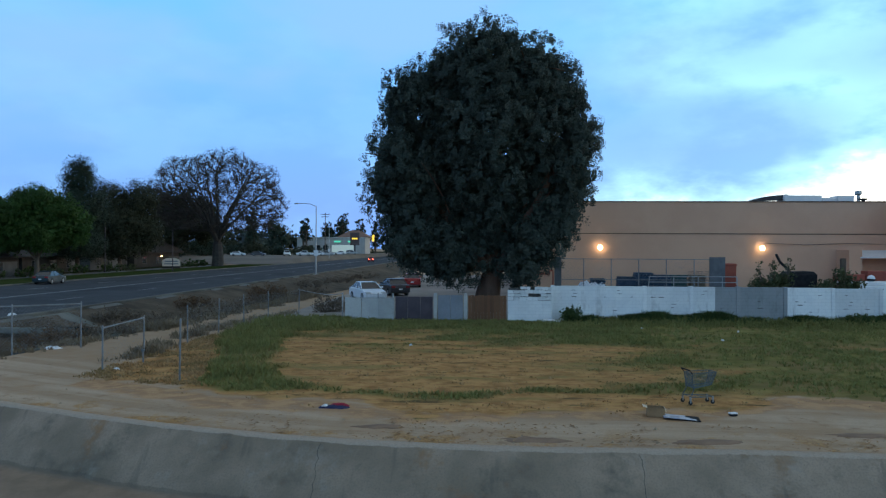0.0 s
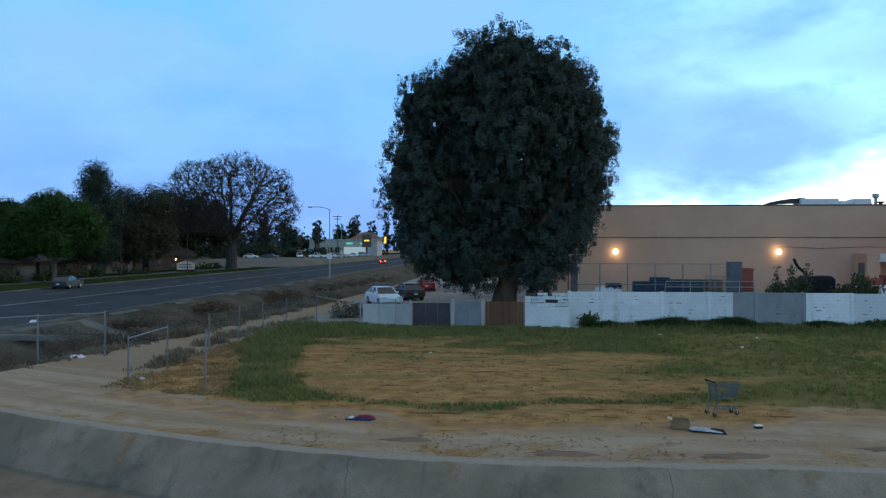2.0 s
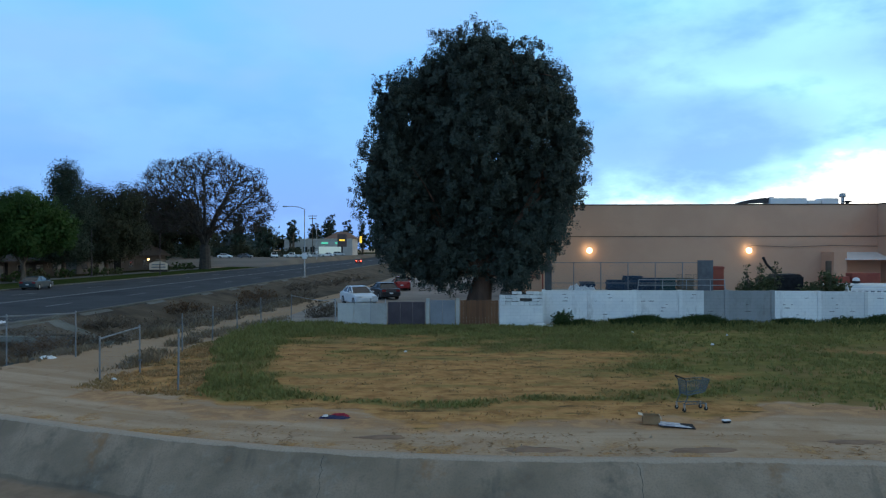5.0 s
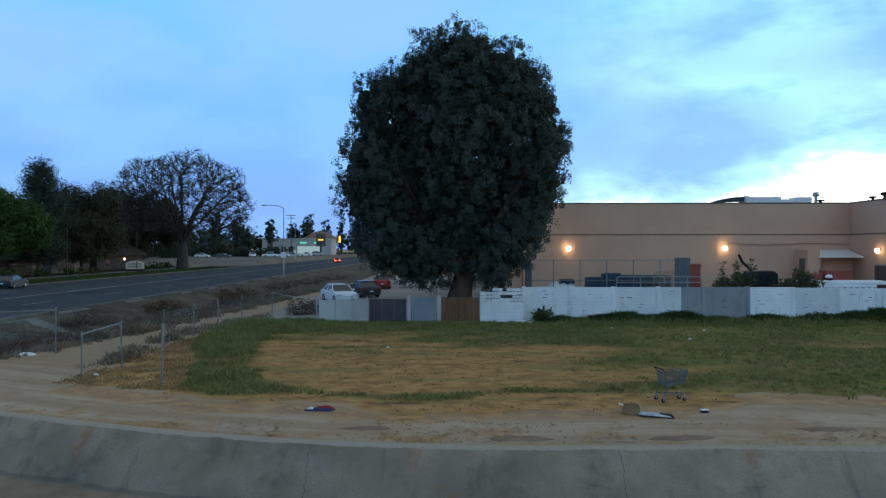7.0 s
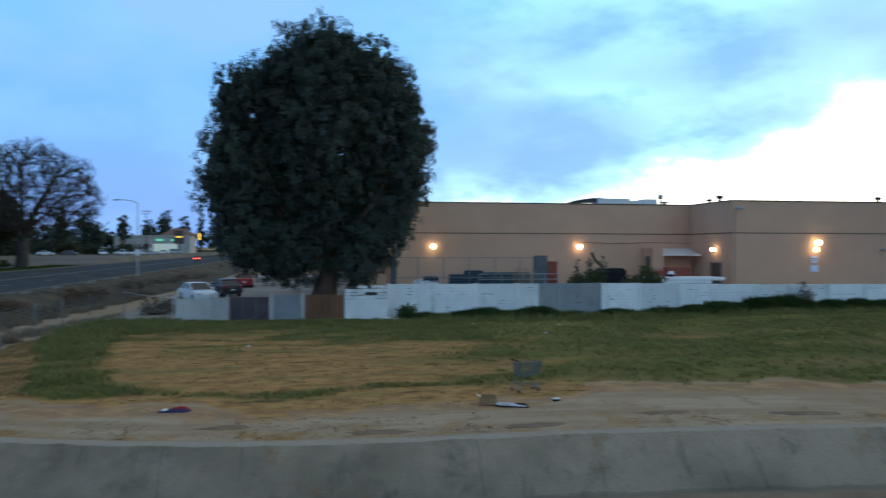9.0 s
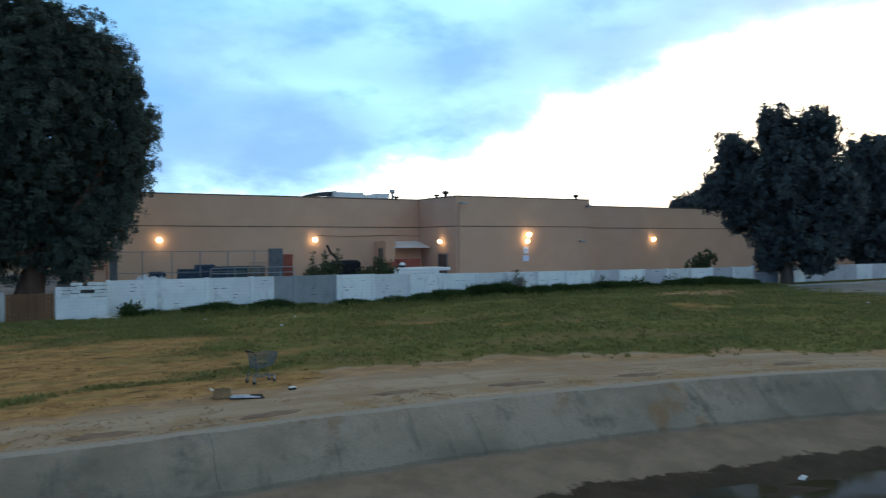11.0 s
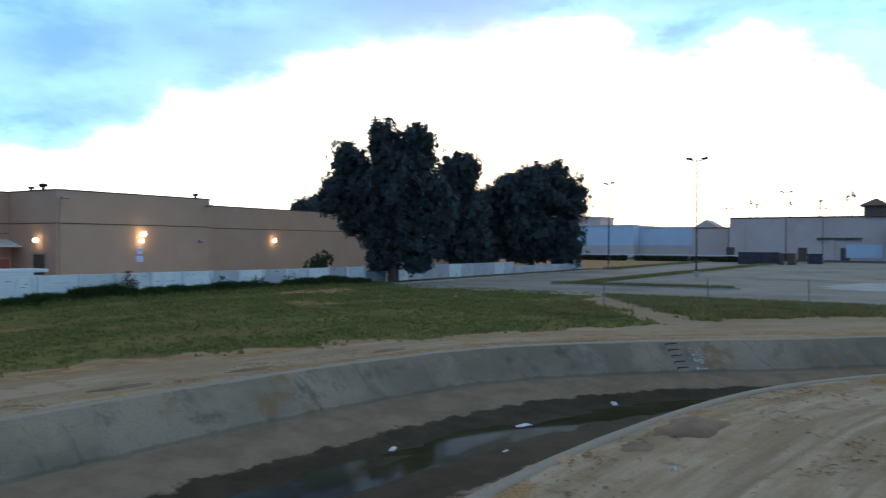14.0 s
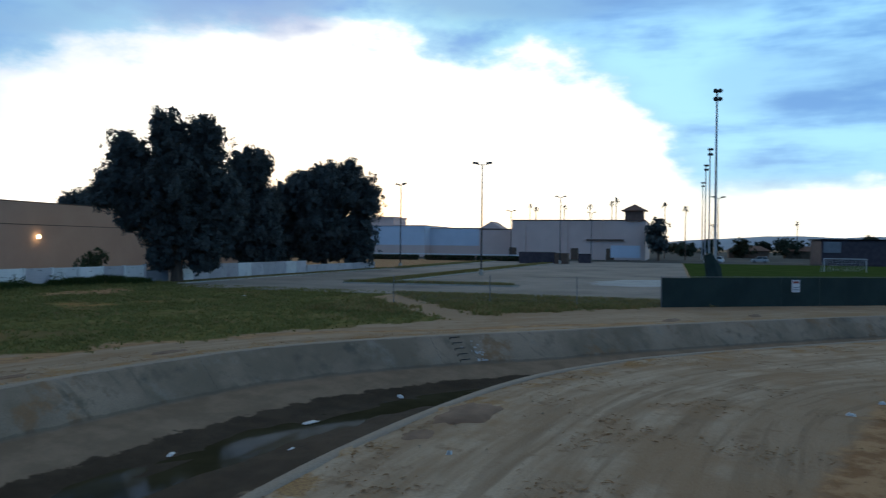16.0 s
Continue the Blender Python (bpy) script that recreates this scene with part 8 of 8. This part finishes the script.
tree(-67.5, 134, turned([(-1.8, 12.8, 3.6, 3.6), (3.2, 12.6, 3.4, 3.6), (0, 8.0, 5.6, 4.4), (4.6, 7.0, 3.2, 3.6), (-4.2, 7.6, 3.2, 3.8), (0, 4.6, 4.6, 2.4)], -27), None, 56000, 0.19, (M_BARK, M_LEAF_OLIVE), 704, "brownish half-leafed tree before the pale house", fork=2.5, clump=0.6, r0=0.35)
tree(-75.5, 174, turned([(-2, 14.0, 4.6, 4.6), (4.0, 13.6, 4.6, 4.4), (0, 8.5, 6.4, 5.0), (8.0, 10.0, 4.0, 5.0)], -23), None, 15000, 0.38, (M_BARK, M_LEAF_OLIVE), 706, "olive tree behind the brown building", fork=3, clump=0.8, r0=0.4)
for k, (x, y) in enumerate(((-92, 92), (-98, 112), (-100, 130), (-98, 150), (-104, 172), (-100, 196), (-112, 214), (-96, 225))):
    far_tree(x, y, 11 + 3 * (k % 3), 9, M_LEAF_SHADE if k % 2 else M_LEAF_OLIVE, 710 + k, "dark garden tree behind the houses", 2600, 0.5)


# low dark shrubs that close the view under the crowns
rng = random.Random(64)
for k in range(17):
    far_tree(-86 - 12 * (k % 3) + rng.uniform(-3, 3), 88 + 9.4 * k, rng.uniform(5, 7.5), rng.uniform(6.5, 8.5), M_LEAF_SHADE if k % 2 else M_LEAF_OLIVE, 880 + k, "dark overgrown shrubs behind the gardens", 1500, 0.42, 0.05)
for k in range(9):
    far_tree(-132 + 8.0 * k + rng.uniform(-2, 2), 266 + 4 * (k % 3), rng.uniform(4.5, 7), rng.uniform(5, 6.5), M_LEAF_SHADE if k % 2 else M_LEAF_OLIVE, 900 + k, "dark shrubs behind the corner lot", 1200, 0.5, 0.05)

M_DARKTWIG = surf("dark_bare_bark", (0.04, 0.034, 0.03), (0.065, 0.055, 0.048), 2.0, 0.95)


def bare_tree(x, y, h, r, seed, label):
    """A wide leafless tree: great limbs sweep out of a short trunk, and finer and finer twigs fill a round crown."""
    rg, rn = random.Random(seed), np.random.default_rng(seed)
    e_ = thing("bare_tree", pose(x, y, 0), label, "tree")
    sh_, tw = Shape(), Shape()
    fork = Vector((0, 0, h * 0.2))
    limb(sh_, [Vector((0, 0, -0.3)), Vector((0.1, 0, h * 0.08)), fork], 1.4, 1.05, 10)
    mid, size = np.array((0, 0, h * 0.575)), np.array((r, r, h * 0.385))

    def scatter(n, lo, hi):
        """Points in the crown between two fractions of its radius, few low in the middle."""
        u = rn.normal(size=(n * 3, 3))
        u /= np.linalg.norm(u, axis=1)[:, None]
        lump = np.array([1 + 0.16 * noise.noise((p[0] * 2.2, p[1] * 2.2, p[2] * 2.2 + seed)) for p in u])
        p = mid + size * u * (rn.uniform(lo ** 2, hi ** 2, (n * 3, 1)) ** 0.5) * lump[:, None]
        return p[p[:, 2] > h * 0.26 + 0.10 * np.hypot(p[:, 0], p[:, 1])][:n]

    def sprout(sh, goals, base, r0, r1, steps, sides, lift):
        """A bowed branch from the best earlier joint to each goal; gives all new joints."""
        out = []
        base = np.array([tuple(b_) for b_ in base])
        for g in goals:
            d = np.linalg.norm(base - g, axis=1) + 0.35 * np.linalg.norm(base - np.array(fork), axis=1)
            p, q = Vector(base[d.argmin()]), Vector(g)
            bow = Vector((rg.uniform(-1, 1), rg.uniform(-1, 1), lift)) * (q - p).length * 0.12
            pts_ = [p.lerp(q, i / steps) + bow * math.sin(math.pi * i / steps) for i in range(steps + 1)]
            limb(sh, pts_, r0, r1, sides)
            out += pts_[1:]
        return out

    main = []
    for k in range(11):
        a = 2 * math.pi * k / 11 + rg.uniform(-0.2, 0.2)
        t = (0.74, 0.42, 0.62, 0.2)[k % 4]
        g = Vector((math.cos(a) * r * t, math.sin(a) * r * t, h * (0.56 + 0.30 * (1 - t) + rg.uniform(-0.04, 0.04))))
        bow = Vector((-g.x * 0.12, -g.y * 0.12, -h * 0.02))
        pts_ = [fork.lerp(g, i / 8) + bow * math.sin(math.pi * i / 8) + Vector((rg.uniform(-0.25, 0.25), rg.uniform(-0.25, 0.25), 0)) for i in range(9)]
        limb(sh_, pts_, 0.5, 0.13, 7)
        main += pts_[2:]
    second = sprout(sh_, scatter(110, 0.55, 0.95), main, 0.14, 0.05, 5, 5, 1.0)
    third = sprout(tw, scatter(800, 0.45, 1.0), second + main, 0.055, 0.025, 4, 3, 0.5)
    sprout(tw, np.concatenate([scatter(8500, 0.4, 1.03), scatter(6500, 0.8, 1.04)]), third + second, 0.032, 0.02, 2, 3, 0.2)
    part("trunk", sh_, M_DARKTWIG, e_)
    tagged(part("twig_spray", tw, M_FINETWIG, e_, "fine bare grey-brown twigs"), kind="stuff")
    return e_


M_FINETWIG = surf("grey_brown_twigs", (0.034, 0.027, 0.022), (0.056, 0.045, 0.037), 0.4, 0.95)
bare_tree(-60.8, 165.5, 27.0, 15.4, 44, "wide bare-branched tree beside the road")
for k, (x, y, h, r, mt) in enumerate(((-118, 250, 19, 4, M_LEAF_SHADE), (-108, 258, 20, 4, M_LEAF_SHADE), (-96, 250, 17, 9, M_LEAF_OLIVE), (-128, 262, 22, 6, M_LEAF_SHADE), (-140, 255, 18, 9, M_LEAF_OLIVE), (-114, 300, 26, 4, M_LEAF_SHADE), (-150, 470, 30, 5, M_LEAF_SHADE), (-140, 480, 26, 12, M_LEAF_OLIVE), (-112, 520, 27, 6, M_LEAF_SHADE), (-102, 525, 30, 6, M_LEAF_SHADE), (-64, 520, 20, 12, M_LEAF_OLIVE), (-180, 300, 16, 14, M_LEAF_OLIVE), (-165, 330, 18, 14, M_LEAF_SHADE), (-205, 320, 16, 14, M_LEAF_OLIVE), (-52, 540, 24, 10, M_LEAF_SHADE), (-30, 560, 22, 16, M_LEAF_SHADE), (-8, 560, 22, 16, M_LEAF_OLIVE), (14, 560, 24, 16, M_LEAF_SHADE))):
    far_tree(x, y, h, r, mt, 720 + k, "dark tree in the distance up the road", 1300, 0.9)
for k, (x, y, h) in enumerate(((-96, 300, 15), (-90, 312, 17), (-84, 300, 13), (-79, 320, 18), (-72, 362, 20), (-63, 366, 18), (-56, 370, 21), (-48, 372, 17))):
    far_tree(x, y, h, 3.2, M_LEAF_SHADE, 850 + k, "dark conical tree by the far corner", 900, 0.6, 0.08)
for k in range(9):
    far_tree(-150 + 13 * k, 290 + 9 * (k % 3) + 8 * k, 7 + 3 * (k % 3), 6.5, M_LEAF_OLIVE if k % 2 else M_LEAF_DARK, 740 + k, "dark shrubby tree beyond the corner lot", 1100, 0.7, 0.08)
shape = Shape()
rng = random.Random(62)
for k in range(26):
    a = radians(-62 + 3.0 * k)
    far_tree(720 * math.sin(a) + rng.uniform(-20, 20), 720 * math.cos(a), rng.uniform(14, 20), rng.uniform(18, 24), M_LEAF_BLUE if k % 2 else M_LEAF_OLIVE, 760 + k, "distant dark tree line on the horizon", 700, 2.4)


def street_lamp(x, y, h, arm, label):
    e_ = thing("street_lamp", pose(x, y, 0), label, "street lamp", "street lamps")
    part("pole", Shape().tube((0, 0, -0.2), (0, 0, h - 0.4), 0.12, 0.07, n=10), M_GALV, e_)
    part("arm", Shape().path([Vector((0, 0, h - 0.5)), Vector((arm * 0.3, 0, h - 0.12)), Vector((arm * 0.7, 0, h)), Vector((arm, 0, h))], 0.05), M_GALV, e_)
    part("head", Shape().box(min(arm, arm * 1.25), -0.15, h - 0.12, max(arm, arm * 1.25), 0.15, h + 0.08, c=0.04), M_GALV, e_)
    part("sign", Shape().box(-0.35, -0.16, 3.0, 0.35, -0.13, 3.9, c=0.01), M_WHITEPL, e_)


street_lamp(-27.6, 119, 11.4, -2.8, "tall street lamp with a curved arm beside the ditch")
street_lamp(-53.5, 250, 11.4, 2.8, "street lamp far up the road")
street_lamp(-40, 330, 11.0, -3.0, "street lamp by the far signals")


def pole(x, y, h, r, label, bars=0, name="utility_pole"):
    e_ = thing(name, pose(x, y, 0), label, "pole", "poles")
    part("shaft", Shape().tube((0, 0, -0.3), (0, 0, h), r, r * 0.7), M_BARK if bars else M_PANELDARK, e_)
    for k in range(bars):
        part("crossarm", Shape().box(-1.6 + 0.3 * k, -0.08, h - 0.5 - 0.9 * k, 1.6 - 0.3 * k, 0.08, h - 0.3 - 0.9 * k), M_BARK, e_)
    return e_


pole(-57.5, 262, 16.5, 0.16, "wooden utility pole with crossarms", 2)
pole(-64, 122, 8.0, 0.11, "thin grey pole before the houses")
pole(-55, 128, 7.4, 0.09, "thin blue-grey signpost by the kerb")
e = thing("traffic_signal", pose(-27.2, 262, 0), "traffic signals on a mast at the far corner", "traffic signal")
part("mast", Shape().tube((0, 0, 0), (0, 0, 8), 0.14, 0.1).tube((0, 0, 7.6), (-14, 0, 8.2), 0.1, 0.06), M_GALV, e)
M_AMBER = surf("lit_amber_sign", (0.9, 0.6, 0.1), (0.9, 0.6, 0.1), 1.0, 0.4, 0.0, emit=((1.0, 0.6, 0.05), 0.8))
M_GREENLIT = surf("lit_green_sign", (0.1, 0.5, 0.35), (0.1, 0.5, 0.35), 1.0, 0.4, 0.0, emit=((0.15, 0.9, 0.6), 0.5))
M_WARMLIT = surf("lit_store_front", (0.8, 0.8, 0.7), (0.8, 0.8, 0.7), 1.0, 0.4, 0.0, emit=((0.75, 0.9, 0.8), 0.15))
part("signal_head", Shape().box(-13.6, -0.3, 6.6, -12.9, 0.3, 8.9, c=0.08), M_AMBER, e, "lit amber signal")
e = thing("corner_store", pose(-69.5, 332, 1.6) @ Matrix.Diagonal((0.73, 0.73, 0.73, 1)), "low pale corner store with lit green signs", "building")
part("wall", Shape().box(-22, 0, 0, 20, 20, 9.4, c=0.1), M_STOREWALL, e)
part("parapet", Shape().box(-22.4, -0.4, 9.4, 20.4, 20, 10.2, c=0.1), M_KERB, e)
part("roof", Shape().add([(2, 2, 10.2), (22, 2, 10.2), (22, 20, 10.2), (2, 20, 10.2), (9, 10, 14.6), (15, 10, 14.6)], [(0, 1, 5, 4), (1, 2, 5), (2, 3, 4, 5), (3, 0, 4)]), M_TILE, e, "terracotta hipped roof")
part("sign", Shape().box(1.0, -0.5, 7.0, 5.0, -0.2, 8.0, c=0.1), M_GREENLIT, e, "lit green shop sign")
part("sign", Shape().box(9.5, -0.5, 7.0, 11.2, -0.2, 8.0, c=0.1), M_GREENLIT, e)
part("shopfront", Shape().box(-0.5, -0.4, 1.0, 13, -0.1, 5.4), M_WARMLIT, e, "lit shop windows")
for q in range(4):
    part("window", Shape().box(-19 + 4.4 * q, -0.3, 2.0, -16.4 + 4.4 * q, -0.05, 5.2), M_WINDOW, e)
e = thing("shop_sign", pose(-55.2, 308, 1.4) @ Matrix.Diagonal((0.8, 0.8, 0.8, 1)), "tall lit amber and dark roadside sign", "sign")
part("post", Shape().box(-0.4, -0.3, 0, 0.4, 0.3, 5), M_DARKMETAL, e)
part("panel", Shape().box(-2.4, -0.4, 5, 2.4, 0.4, 11.5, c=0.1), M_BROWNDOOR, e)
part("bar", Shape().box(-1.4, -0.45, 8.0, 1.4, -0.41, 8.8), M_AMBER, e)
M_SAND = surf("bare_tan_lot", (0.105, 0.082, 0.061), (0.15, 0.118, 0.087), 0.08, 0.95, 0.3, 4)
shape = Shape()
rows = [(-52.6, 0.0), (-53.0, 0.2), (-54.2, 1.5), (-55, 1.6), (-120, 1.6), (-124, 0)]
for y, k in ((186, 0.02), (204, 0.6), (222, 1.0), (300, 1.0), (420, 1.0), (440, 0.02)):
    shape.v += [(x, y, z * k) for x, z in rows]
n = len(rows)
shape.f = [(r * n + i, r * n + i + 1, r * n + n + i + 1, r * n + n + i) for r in range(5) for i in range(n - 1)]
tagged(part("dirt_lot", shape, M_SAND, smooth=True), "raised bare tan dirt lot by the far corner", "lot", kind="structure")
